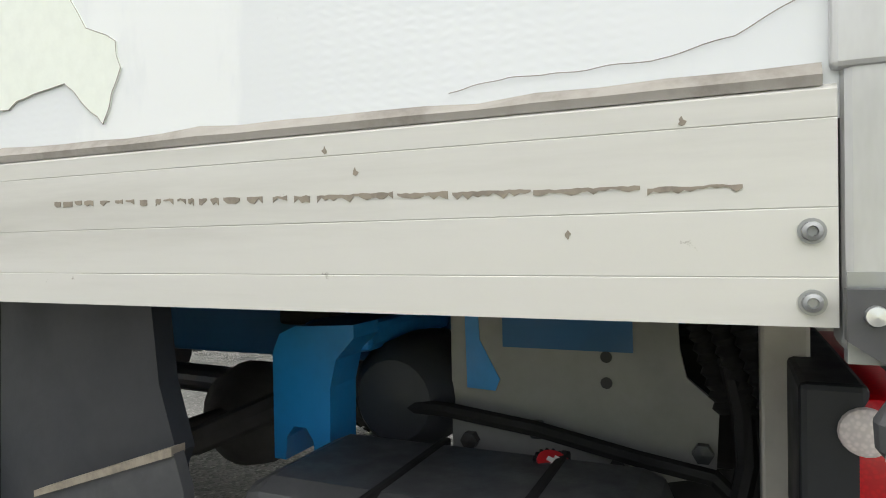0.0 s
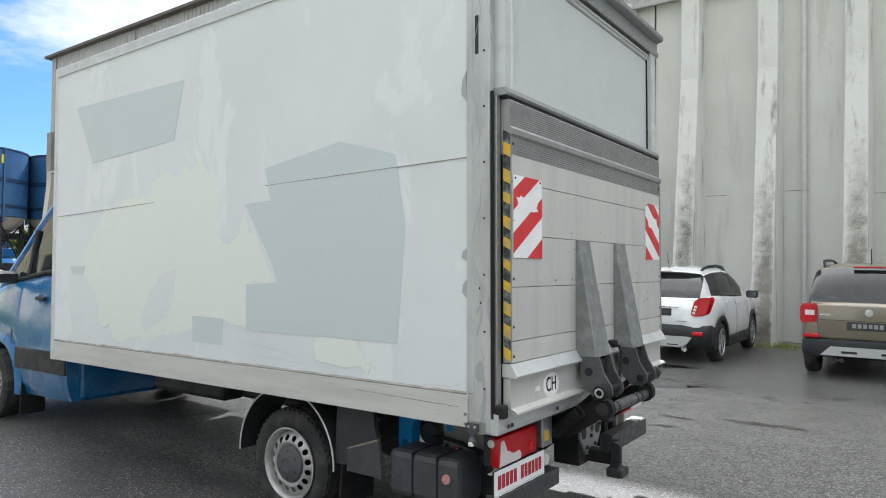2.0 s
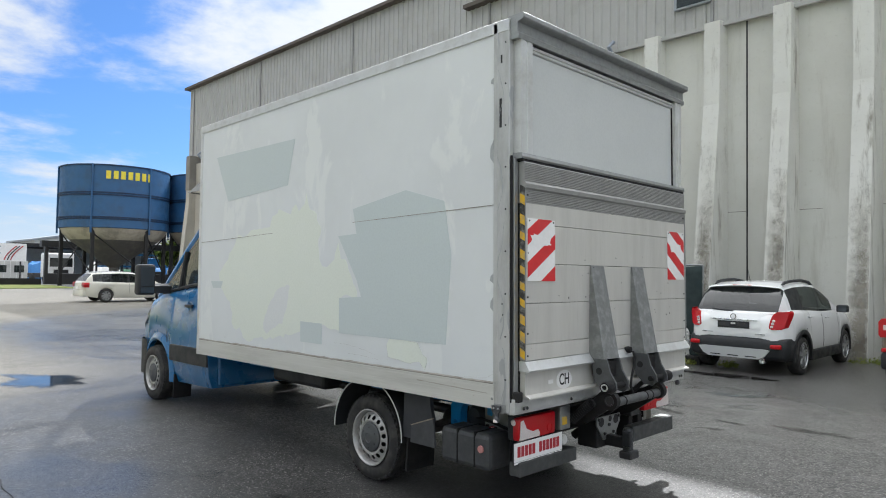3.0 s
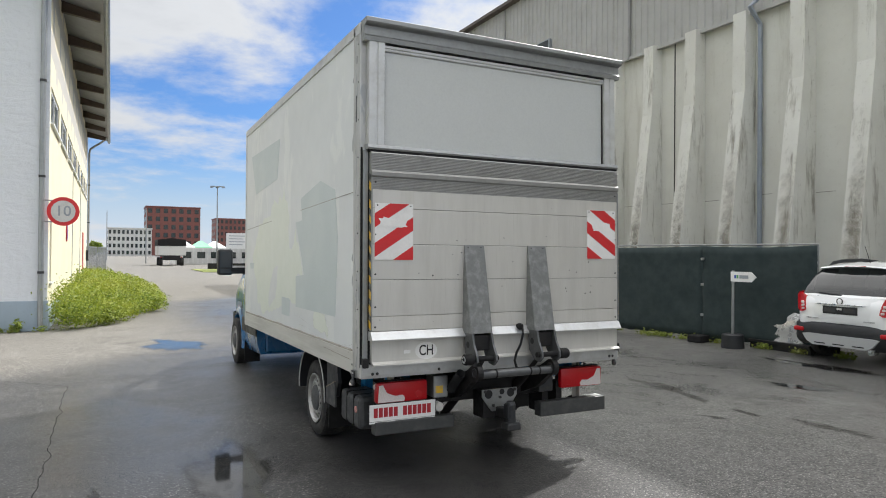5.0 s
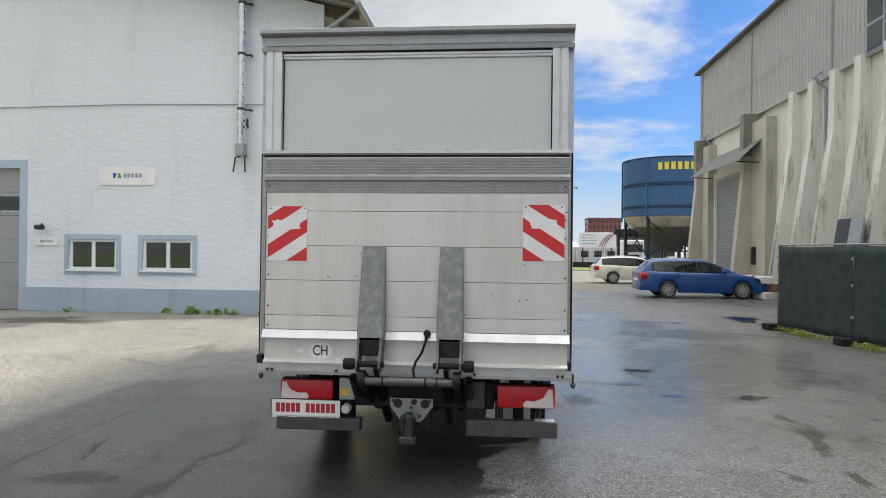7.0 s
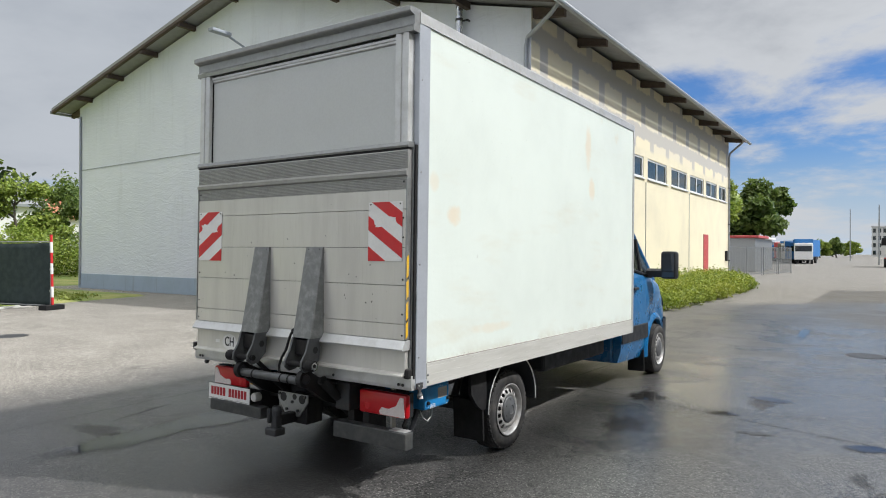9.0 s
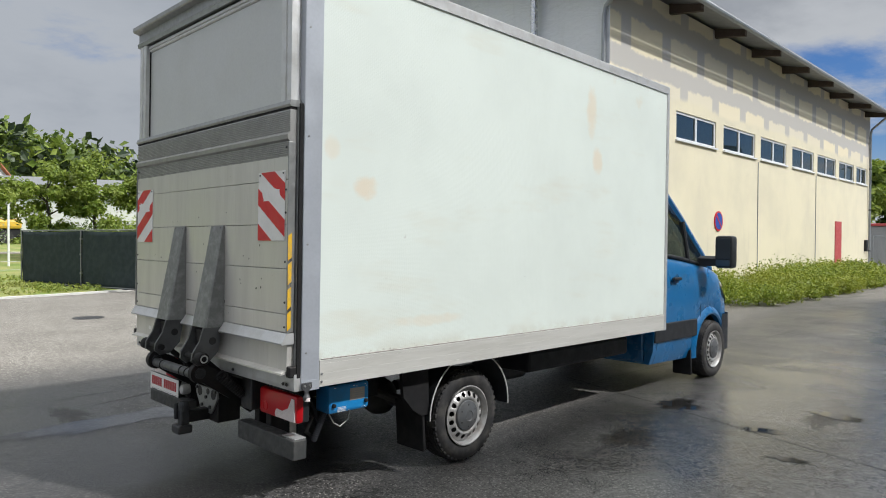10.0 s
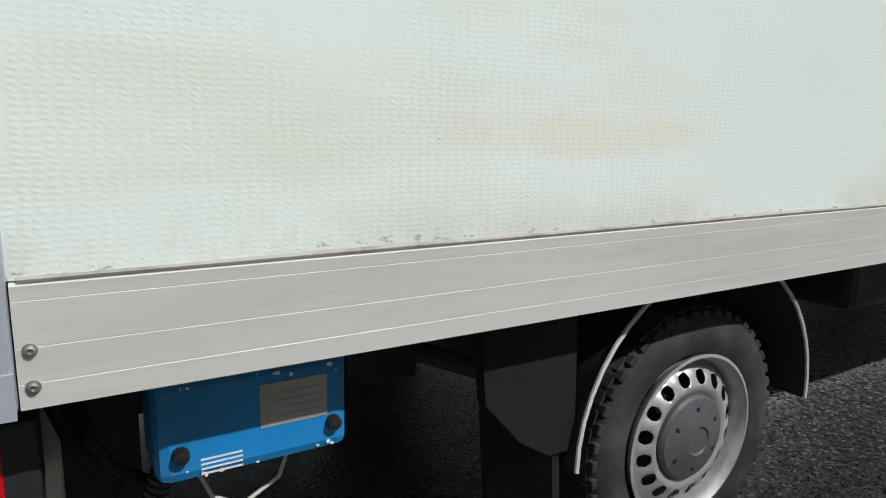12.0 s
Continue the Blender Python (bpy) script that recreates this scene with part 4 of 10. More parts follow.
def rear_end():
    # header with its rain lip
    bm = bmesh.new()
    prism(bm, [(-0.14, 3.17), (-0.055, 3.17), (-0.05, 3.20), (-0.062, 3.215), (-0.062, 3.275), (-0.02, 3.286), (-0.013, 3.295), (-0.013, 3.322), (-0.016, 3.325), (-0.14, 3.325)], "y", -HW + 0.01, HW - 0.003)
    part("rear_header", bm, M["galvanised"], truck, "grey aluminium header with rain lip")
    bm = bmesh.new()
    prism(bm, [(-0.13, 3.158), (-0.088, 3.158), (-0.088, 3.168), (-0.13, 3.168)], "y", -0.985, 0.998)
    part("header_seal", bm, M["black_rubber"], truck)
    # folded trim over the leaf
    bm = bmesh.new()
    prism(bm, [(-0.13, 3.115), (-0.092, 3.115), (-0.084, 3.122), (-0.084, 3.136), (-0.076, 3.14), (-0.076, 3.157), (-0.13, 3.157)], "y", -0.985, 0.998)
    part("leaf_trim", bm, M["aluminium"], truck)
    # upper leaf between ribbed jambs
    bm = bmesh.new()
    box(bm, -0.13, -0.095, -0.99, 1.0, 2.43, 3.113)
    part("upper_door", bm, M["leaf_grey"], truck, "plain dull grey door leaf")
    for side in (-1, 1):
        bm = bmesh.new()
        a, b = (-1.108, -0.985) if side < 0 else (0.998, 1.112)
        w_ = b - a
        prism(bm, [(-0.13, a), (-0.06, a), (-0.06, a + 0.4 * w_), (-0.068, a + 0.44 * w_), (-0.068, a + 0.52 * w_), (-0.06, a + 0.56 * w_), (-0.06, a + 0.95 * w_), (-0.09, b), (-0.13, b)][::1], "z", 2.43, 3.17)
        part("jamb", bm, M["aluminium"], truck)
        bm = bmesh.new()
        a, b = (-0.985, -0.979) if side < 0 else (0.99, 0.998)
        box(bm, -0.1, -0.086, a, b, 2.44, 3.15)
        part("jamb_seal", bm, M["black_rubber"], truck)
    bm = bmesh.new()
    prism(bm, [(-0.12, 2.40), (-0.048, 2.40), (-0.042, 2.412), (-0.05, 2.436), (-0.12, 2.44)], "y", -1.12, 1.125)
    part("door_sill_bar", bm, M["galvanised"], truck)
    bm = bmesh.new()
    box(bm, -0.11, -0.05, -1.11, 1.12, 2.386, 2.399)
    part("sill_seal", bm, M["black_rubber"], truck)
    # closed rear wall behind the platform
    bm = bmesh.new()
    box(bm, -0.15, -0.10, -1.10, 1.10, 0.86, 2.44)
    part("rear_wall", bm, M["black_steel"], truck)
    # platform of the tail lift: ribbed head, planks, step, lower flap
    X0 = -0.045
    a, b = -1.085, 1.115
    bm = bmesh.new()
    prof = [(-0.095, 2.12), (X0, 2.12)]
    z = 2.12
    while z < 2.375:
        if 2.205 < z < 2.25:
            prof += [(X0, 2.205), (X0 + 0.012, 2.215), (X0 + 0.014, 2.24), (X0 + 0.002, 2.252)]
            z = 2.254
            continue
        prof += [(X0, z + 0.002), (X0 - 0.003, z + 0.0035), (X0 - 0.003, z + 0.0075), (X0, z + 0.009)]
        z += 0.011
    prof += [(X0 - 0.004, 2.383), (-0.095, 2.383)]
    prism(bm, prof, "y", a - 0.01, b + 0.008)
    lift = part("tail_lift_head", bm, M["rib_grey"], truck, "ribbed aluminium platform edge")
    for z0, z1 in ((1.9885, 2.1185), (1.7345, 1.9855), (1.4815, 1.7315), (1.2245, 1.4785), (1.1205, 1.2215)):
        bm = bmesh.new()
        box(bm, -0.09, X0, a, b, z0, z1, 0.0022)
        part("plank", bm, M["plank_skin"], truck)
    rng = random.Random(12)
    for k in range(26):
        yk, zk, rk = rng.uniform(-0.95, 1.0), rng.choice((1.3, 1.55, 1.66, 1.8, 1.4)) + rng.uniform(-0.07, 0.07), rng.uniform(0.003, 0.008)
        bm = bmesh.new()
        prism(bm, [(yk + rk * rng.uniform(0.5, 1.2) * math.cos(a_), zk + rk * rng.uniform(0.5, 1.6) * math.sin(a_)) for a_ in [k_ * 0.9 for k_ in range(7)]], "x", X0 - 0.001, X0 + 0.0006)
        part("chip", bm, M["dark_steel"], truck)
    bm = bmesh.new()
    prism(bm, [(-0.09, 1.055), (X0 + 0.035, 1.052), (X0 + 0.038, 1.062), (X0 + 0.004, 1.117), (-0.09, 1.119)], "y", a - 0.012, b + 0.012)
    part("platform_step", bm, M["aluminium"], truck, "bright folded platform step")
    bm = bmesh.new()
    prism(bm, [(-0.09, 1.051), (X0 - 0.006, 1.051), (X0 - 0.004, 0.905), (X0 + 0.03, 0.892), (X0 + 0.032, 0.882), (X0 - 0.012, 0.888), (-0.09, 0.9)], "y", a + 0.0, b - 0.0)
    part("lower_flap", bm, M["plank_skin"], truck)
    for side in (-1, 1):
        bm = bmesh.new()
        ya = a - 0.011 if side < 0 else b + 0.001
        box(bm, -0.085, X0 + 0.006, ya, ya + 0.01, 1.125, 2.2, 0.002)
        cap = part("platform_end_cap", bm, M["galvanised"], truck)
        # hazard tape down the edge
        zt, dark, rng = 1.13, False, random.Random(7)
        while zt < (2.18 if side < 0 else 1.66):
            bm = bmesh.new()
            hgt = rng.uniform(0.045, 0.07)
            if side > 0:
                hgt = rng.uniform(0.02, 0.035) if dark else rng.uniform(0.09, 0.15)
            yo = ya - 0.0012 if side < 0 else ya + 0.0112
            x0_, x1_ = (-0.08 if side < 0 else -0.066), X0 + 0.003
            prism(bm, [(x0_, zt + 0.02), (x1_, zt), (x1_, zt + hgt), (x0_, zt + hgt + 0.02)], "y", yo - 0.0006, yo + 0.0006)
            part("tape_stripe", bm, M["black_tape" if dark else "yellow_tape"], cap)
            zt += hgt
            dark = not dark
        for zr in (1.15, 1.29, 1.52, 1.8, 1.93, 2.17):
            bm = bmesh.new()
            yr = a + 0.022 if side < 0 else b - 0.022
            lathe(bm, [(0.007, 0), (0.007, 0.002), (0.004, 0.005), (0.0001, 0.005)], (X0, yr, zr), "X", 12)
            part("rivet", bm, M["dark_steel"], truck)
        # latch at the foot of the seal
        bm = bmesh.new()
        ys = side * (HW - 0.03)
        box(bm, X_REAR, X_REAR + 0.05, ys - 0.022, ys + 0.022, 0.865, 0.93, 0.008)
        part("latch", bm, M["black_steel"], truck)
    # rear cross member with its rivets
    bm = bmesh.new()
    prism(bm, [(-0.16, 0.787), (-0.084, 0.787), (-0.078, 0.81), (-0.078, 0.884), (-0.16, 0.884)], "y", -HW + 0.005, HW - 0.005)
    beam = part("rear_beam", bm, M["aluminium"], truck, "pale aluminium rear beam")
    for yr in (-1.07, -1.035, -0.55, 0.46, 1.05, 1.085):
        bm = bmesh.new()
        lathe(bm, [(0.011, 0), (0.011, 0.002), (0.006, 0.008), (0.0001, 0.008)], (-0.071, yr, 0.82), "X", 14)
        part("rivet", bm, M["dark_steel"], beam)


def warning_sign(y0, z0, mirrored):
    w_, h_ = 0.294, 0.40
    bm = bmesh.new()
    box(bm, -0.044, -0.0405, y0, y0 + w_, z0, z0 + h_, 0.0008)
    sign = part("warning_panel", bm, M["white_sheet"], truck, "red and white striped warning panel")

    def clip(poly):
        for axis, lim, keep_less in ((0, 0, False), (0, w_, True), (1, 0, False), (1, h_, True)):
            out = []
            for p, q in zip(poly, poly[1:] + poly[:1]):
                ip, iq = ((p[axis] <= lim) == keep_less or p[axis] == lim), ((q[axis] <= lim) == keep_less or q[axis] == lim)
                if ip:
                    out.append(p)
                if ip != iq:
                    s = (lim - p[axis]) / (q[axis] - p[axis])
                    out.append((p[0] + s * (q[0] - p[0]), p[1] + s * (q[1] - p[1])))
            poly = out
            if len(poly) < 3:
                return []
        return poly

    slope = 0.65
    for c0 in (-0.188, 0.02, 0.228):
        poly = [(-0.05, c0 - 0.05 * slope), (0.4, c0 + 0.4 * slope), (0.4, c0 + 0.4 * slope + 0.098), (-0.05, c0 - 0.05 * slope + 0.098)]
        if not mirrored:
            pass
        else:
            poly = [(w_ - p, q) for p, q in poly][::-1]
        poly = clip(poly)
        if len(poly) >= 3:
            bm = bmesh.new()
            prism(bm, [(y0 + p, z0 + q) for p, q in poly], "x", -0.0404, -0.0395)
            part("stripe", bm, M["red_sheet"], sign)
    # a torn place where the film came away
    bm = bmesh.new()
    pts = []
    rng = random.Random(3 + mirrored)
    for k in range(22):
        ang = 2 * math.pi * k / 22
        rr = 1 + rng.uniform(-0.18, 0.15)
        pts.append((y0 + 0.147 + 0.105 * rr * math.copysign(abs(math.cos(ang)) ** 0.35, math.cos(ang)), z0 + 0.268 + 0.034 * rr * math.copysign(abs(math.sin(ang)) ** 0.35, math.sin(ang))))
    prism(bm, pts, "x", -0.0394, -0.0388)
    part("torn_patch", bm, M["white_sheet"], sign)
    for p, q in ((0.02, 0.385), (0.274, 0.385)):
        bm = bmesh.new()
        lathe(bm, [(0.006, 0), (0.004, 0.004), (0.0001, 0.004)], (-0.0405, y0 + p, z0 + q), "X", 10)
        part("rivet", bm, M["dark_steel"], sign)


def lift_arms():
    for yc in (-0.275, 0.29):
        # tapered galvanised beam on the platform
        bm = bmesh.new()
        secs = [(1.735, 0.082, 0.012), (1.71, 0.084, 0.018), (1.5, 0.088, 0.055), (1.2, 0.093, 0.11), (1.085, 0.095, 0.13)]
        rows = []
        for z, hw_, d in secs:
            rows.append([(-0.046, yc - hw_, z), (-0.046 + d * 0.92, yc - hw_, z), (-0.046 + d, yc - hw_ + 0.008, z), (-0.046 + d, yc + hw_ - 0.008, z), (-0.046 + d * 0.92, yc + hw_, z), (-0.046, yc + hw_, z)])
        vs = sheet(bm, rows)
        bm.faces.new(vs[0])
        bm.faces.new(vs[-1][::-1])
        arm = part("lift_bracket", bm, M["bracket_zinc"], truck, "mottled galvanised tapered lift bracket")
        for dy in (-0.055, 0.055):
            bm = bmesh.new()
            lathe(bm, [(0.01, 0), (0.01, 0.006), (0.0001, 0.007)], (-0.036, yc + dy, 1.712), "X", 12)
            part("bolt", bm, M["black_steel"], arm)
        # knuckle plates under it
        for dy in (-0.08, 0.08):
            bm = bmesh.new()
            prism(bm, [(-0.03, 1.085), (0.09, 1.085), (0.115, 1.0), (0.16, 0.93), (0.165, 0.885), (0.125, 0.85), (0.06, 0.86), (-0.01, 0.93)], "y", yc + dy - 0.008, yc + dy + 0.008)
            kn = part("knuckle_plate", bm, M["knuckle_grey"], truck, "grey steel knuckle plate")
            for hx, hz, hr in ((0.03, 1.0, 0.024), (0.125, 0.905, 0.014)):
                for sg in (-1, 1):
                    bm = bmesh.new()
                    cyl(bm, (hx, yc + dy + sg * 0.0075, hz), (hx, yc + dy + sg * 0.0088, hz), hr, seg=18)
                    part("hole", bm, M["letter_black"], kn)
        bm = bmesh.new()
        box(bm, -0.02, 0.07, yc - 0.075, yc + 0.075, 0.955, 1.07, 0.01)
        part("knuckle_block", bm, M["black_steel"], truck)
        out = -1 if yc < 0 else 1
        bm = bmesh.new()
        lathe(bm, [(0.0001, out * -0.11), (0.02, out * -0.11), (0.02, out * 0.1), (0.035, out * 0.1), (0.04, out * 0.11), (0.04, out * 0.165), (0.034, out * 0.175), (0.018, out * 0.172), (0.016, out * 0.165), (0.0001, out * 0.165)], (0.125, yc, 0.905), "Y", 22)
        part("roller", bm, M["black_rubber"], truck, "worn black rubber roller", True)
        bm = bmesh.new()
        lathe(bm, [(0.026, out * 0.1655), (0.026, out * 0.1765), (0.017, out * 0.1765), (0.017, out * 0.1655)], (0.125, yc, 0.905), "Y", 20, True)
        part("roller_ring", bm, M["bright_metal"], truck)
        # lift arm down to the chassis, with its ram
        bm = bmesh.new()
        boss = [(0.10 + 0.062 * math.cos(a_), 0.80 + 0.062 * math.sin(a_)) for a_ in [radians(115 - 22 * k_) for k_ in range(11)]]
        prism(bm, boss + [(-0.1, 0.615), (-0.62, 0.43), (-0.66, 0.49), (-0.35, 0.66), (-0.06, 0.78)], "y", yc + out * 0.05 - 0.022, yc + out * 0.05 + 0.022)
        arm_ = part("lift_arm", bm, M["black_steel"], truck, "black lift arm with a rounded end")
        for sg in (-1, 1):
            bm = bmesh.new()
            lathe(bm, [(0.036, 0), (0.036, sg * 0.005), (0.027, sg * 0.006), (0.025, sg * 0.002), (0.0001, sg * 0.002)], (0.10, yc + out * 0.05 + sg * 0.022, 0.80), "Y", 20)
            part("pivot_cap", bm, M["dark_steel"], arm_)
        bm = bmesh.new()
        cyl(bm, (0.03, yc - out * 0.03, 0.87), (-0.25, yc - out * 0.03, 0.62), 0.018, seg=14)
        cyl(bm, (-0.12, yc - out * 0.03, 0.735), (-0.6, yc - out * 0.03, 0.36), 0.034, seg=16)
        part("lift_ram", bm, M["black_steel"], truck)
        bm = bmesh.new()
        prof_, base_ = [], 0.0
        for k in range(13):
            prof_ += [(0.026, base_), (0.036, base_ + 0.009)]
            base_ += 0.018
        lathe(bm, prof_, (0, 0, 0), "X", 16)
        bmesh.ops.transform(bm, matrix=Matrix.Translation((-0.17, yc + out * 0.13, 0.64)) @ Matrix.Rotation(radians(-41), 4, "Y"), verts=bm.verts[:])
        part("ram_bellows", bm, M["black_rubber"], truck, "ribbed black rubber bellows", True, 60)
    bm = bmesh.new()
    cyl(bm, (0.105, -0.30, 0.785), (0.105, 0.32, 0.785), 0.031, seg=22)
    tub = part("torsion_tube", bm, M["knuckle_grey"], truck, "scratched grey torsion tube", True)
    for y in (0.12, 0.2, -0.18):
        bm = bmesh.new()
        cyl(bm, (0.105, y, 0.785), (0.105, y + 0.012, 0.785), 0.0335, seg=22)
        part("clamp", bm, M["black_rubber"], tub)
    bm = bmesh.new()
    tube(bm, [(-0.02, 0.12, 1.105), (0.02, 0.12, 1.10), (0.035, 0.115, 1.06), (0.04, 0.09, 0.98), (0.045, 0.05, 0.92), (0.05, 0.03, 0.86), (0.06, 0.045, 0.8), (0.02, 0.06, 0.74)], 0.0095)
    part("cable", bm, M["black_rubber"], truck, "black coiled cable")
    bm = bmesh.new()
    lathe(bm, [(0.0001, 0.05), (0.022, 0.048), (0.026, 0.03), (0.02, 0)], (-0.045, 0.12, 1.112), "X", 16)
    part("cable_plug", bm, M["black_rubber"], truck, "", True)


def tail_lamp(y0, y1, z0, z1, inner_right):
    """Red lamp with a pale wave-shaped lower lens."""
    bm = bmesh.new()
    box(bm, -0.258, -0.205, y0 + 0.004, y1 - 0.004, z0 + 0.004, z1 + 0.004, 0.006)
    lamp = part("tail_lamp", bm, M["black_plastic"], truck, "red tail lamp with pale lower lens")
    bm = bmesh.new()
    box(bm, -0.222, -0.165, y0, y1, z0, z1 - 0.002, 0.018)
    part("red_lens", bm, M["red_lens"], lamp, "", True)
    w_, h_ = y1 - y0, z1 - z0
    pts = [(0.03, 0.06), (0.05, 0.86), (0.12, 0.88), (0.2, 0.5), (0.36, 0.33), (0.5, 0.36), (0.55, 0.2), (0.53, 0.06)]
    if not inner_right:
        pts = [(1 - p, q) for p, q in pts][::-1]
    bm = bmesh.new()
    prism(bm, [(y0 + p * w_, z0 + q * h_) for p, q in pts], "x", -0.20, -0.1618)
    part("pale_lens", bm, M["white_lens"], lamp)
    if inner_right:
        bm = bmesh.new()
        lathe(bm, [(0.0001, -0.006), (0.014, -0.005), (0.02, -0.001), (0.021, 0.003)], (-0.209, y0, z1 - 0.034), "Y", 20)
        part("side_lens", bm, M["white_lens"], lamp, "round pale side lens", True)
    bm = bmesh.new()
    yc = y0 + (0.82 if inner_right else 0.18) * w_
    lathe(bm, [(0.03, 0), (0.03, 0.003), (0.024, 0.004), (0.023, 0.0015), (0.0001, 0.001)], (-0.1655, yc, z0 + 0.32 * h_), "X", 20)
    part("reflector_ring", bm, M["red_lens"], lamp)


def rear_low():
    tail_lamp(-1.005, -0.597, 0.583, 0.735, True)
    tail_lamp(0.622, 1.045, 0.565, 0.73, False)
    # dealer's plate with its bars in place of the lettering
    bm = bmesh.new()
    box(bm, -0.165, -0.158, -1.067, -0.533, 0.446, 0.587, 0.004)
    plate = part("plate_holder", bm, M["black_plastic"], truck)
    bm = bmesh.new()
    box(bm, -0.158, -0.1555, -1.06, -0.54, 0.464, 0.583)
    face = part("plate_face", bm, M["white_sheet"], plate, "white plate with red block lettering")
    glyph_w, gap = 0.031, 0.0075
    y = -1.028
    for k, word in enumerate((5, 6)):
        for _ in range(word):
            bm = bmesh.new()
            box(bm, -0.1555, -0.1545, y, y + glyph_w, 0.49, 0.558)
            part("letter_bar", bm, M["letter_red"], plate)
            y += glyph_w + gap
        y += 0.035
    bm = bmesh.new()
    box(bm, -0.158, -0.1555, -1.06, -0.54, 0.449, 0.461)
    part("plate_foot", bm, M["white_sheet"], plate)
    for ya, yb in ((-1.02, -0.93), (-0.86, -0.7), (-0.66, -0.57)):
        bm = bmesh.new()
        box(bm, -0.1555, -0.1548, ya, yb, 0.4525, 0.4575)
        part("small_print_bar", bm, M["letter_black"], plate)
    # split underrun bars
    for ya, yb, za, zb in ((-1.02, -0.385, 0.365, 0.455), (0.40, 1.06, 0.36, 0.475)):
        bm = bmesh.new()
        box(bm, -0.23, -0.14, ya, yb, za, zb, 0.006)
        bar = part("underrun_bar", bm, M["underrun"], truck, "scratched grey underrun bar")
        for yy in ((yb - 0.12,) if ya < 0 else (ya + 0.1, yb - 0.42)):
            bm = bmesh.new()
            box(bm, -0.42, -0.22, yy - 0.03, yy + 0.03, za + 0.01, 0.62, 0.006)
            part("hanger", bm, M["black_steel"], bar)
        if ya > 0:
            bm = bmesh.new()
            box(bm, -0.236, -0.16, yb - 0.16, yb - 0.02, zb, zb + 0.004)
            part("worn_plate", bm, M["aluminium"], bar)
    # cross beam, tow plate and coupling
    bm = bmesh.new()
    box(bm, -0.5, -0.3, -0.6, 0.6, 0.52, 0.72, 0.015)
    part("chassis_beam", bm, M["black_steel"], truck)
    bm = bmesh.new()
    prism(bm, [(-0.158, 0.625), (0.158, 0.625), (0.158, 0.57), (0.1, 0.49), (0.07, 0.455), (-0.07, 0.455), (-0.1, 0.49), (-0.158, 0.57)], "x", -0.13, -0.118)
    plate = part("tow_plate", bm, M["galvanised"], truck, "galvanised tow plate with round holes")
    for y, z, r in ((-0.1, 0.588, 0.034), (0.02, 0.6, 0.022), (0.1, 0.588, 0.034)):
        bm = bmesh.new()
        cyl(bm, (-0.119, y, z), (-0.1165, y, z), r, seg=20)
        part("hole", bm, M["letter_black"], plate)
    for y, z in ((-0.06, 0.5), (0.06, 0.5), (-0.135, 0.61), (0.135, 0.61), (0, 0.56)):
        bm = bmesh.new()
        lathe(bm, [(0.012, 0), (0.012, 0.012), (0.0001, 0.014)], (-0.118, y, z), "X", 6)
        part("bolt", bm, M["dark_steel"], plate)
    bm = bmesh.new()
    box(bm, -0.3, -0.13, -0.14, 0.14, 0.40, 0.6, 0.01)
    box(bm, -0.16, 0.02, -0.035, 0.035, 0.41, 0.49, 0.012)
    hitch = part("tow_hitch", bm, M["black_steel"], truck, "black tow coupling")
    bm = bmesh.new()
    box(bm, 0.0, 0.1, -0.06, 0.055, 0.345, 0.40, 0.01)
    box(bm, 0.01, 0.07, -0.03, 0.03, 0.39, 0.53, 0.01)
    lathe(bm, [(0.0001, 0.56), (0.03, 0.555), (0.038, 0.53), (0.036, 0.49)], (0.04, 0, 0), "Z", 16)
    part("coupling_jaw", bm, M["dark_steel"], hitch)
    bm = bmesh.new()
    box(bm, 0.02, 0.09, -0.055, -0.02, 0.43, 0.54, 0.012)
    part("coupling_lever", bm, M["black_plastic"], hitch)
    # boxes between lamp and coupling, socket
    for ya, yb, za, zb, mat, name in ((-0.55, -0.43, 0.59, 0.755, "galvanised", "control_box"), (0.40, 0.535, 0.555, 0.755, "dark_steel", "hydraulic_box")):
        bm = bmesh.new()
        box(bm, -0.3, -0.16, ya, yb, za, zb, 0.008)
        cb = part(name, bm, M[mat], truck)
        if ya < 0:
            bm = bmesh.new()
            prism(bm, [(-0.535, 0.625), (-0.475, 0.625), (-0.475, 0.68), (-0.535, 0.68)], "x", -0.16, -0.1585)
            part("warning_sticker", bm, M["yellow_tape"], cb, "small yellow warning sticker")
    bm = bmesh.new()
    lathe(bm, [(0.036, -0.05), (0.036, 0), (0.03, 0.01), (0.012, 0.012), (0.0001, 0.012)], (-0.17, -0.5, 0.52), "X", 20)
    part("trailer_socket", bm, M["weathered_plastic"], truck, "", True)
    # oval nationality sticker, with its letters
    bm = bmesh.new()
    pts = [(-0.665 + 0.088 * math.cos(a), 0.966 + 0.062 * math.sin(a)) for a in [2 * math.pi * k / 40 for k in range(40)]]
    prism(bm, pts, "x", -0.052, -0.0485)
    oval = part("country_sticker", bm, M["white_sheet"], truck, "white oval sticker with black letters")
    lettering("CH", M["letter_black"], oval, (-0.0478, -0.665, 0.966), 0.105, 0.78)
    bm = bmesh.new()
    box(bm, -0.0515, -0.0485, -0.84, -0.79, 0.953, 0.978)
    part("paper_sticker", bm, M["white_sheet"], truck)


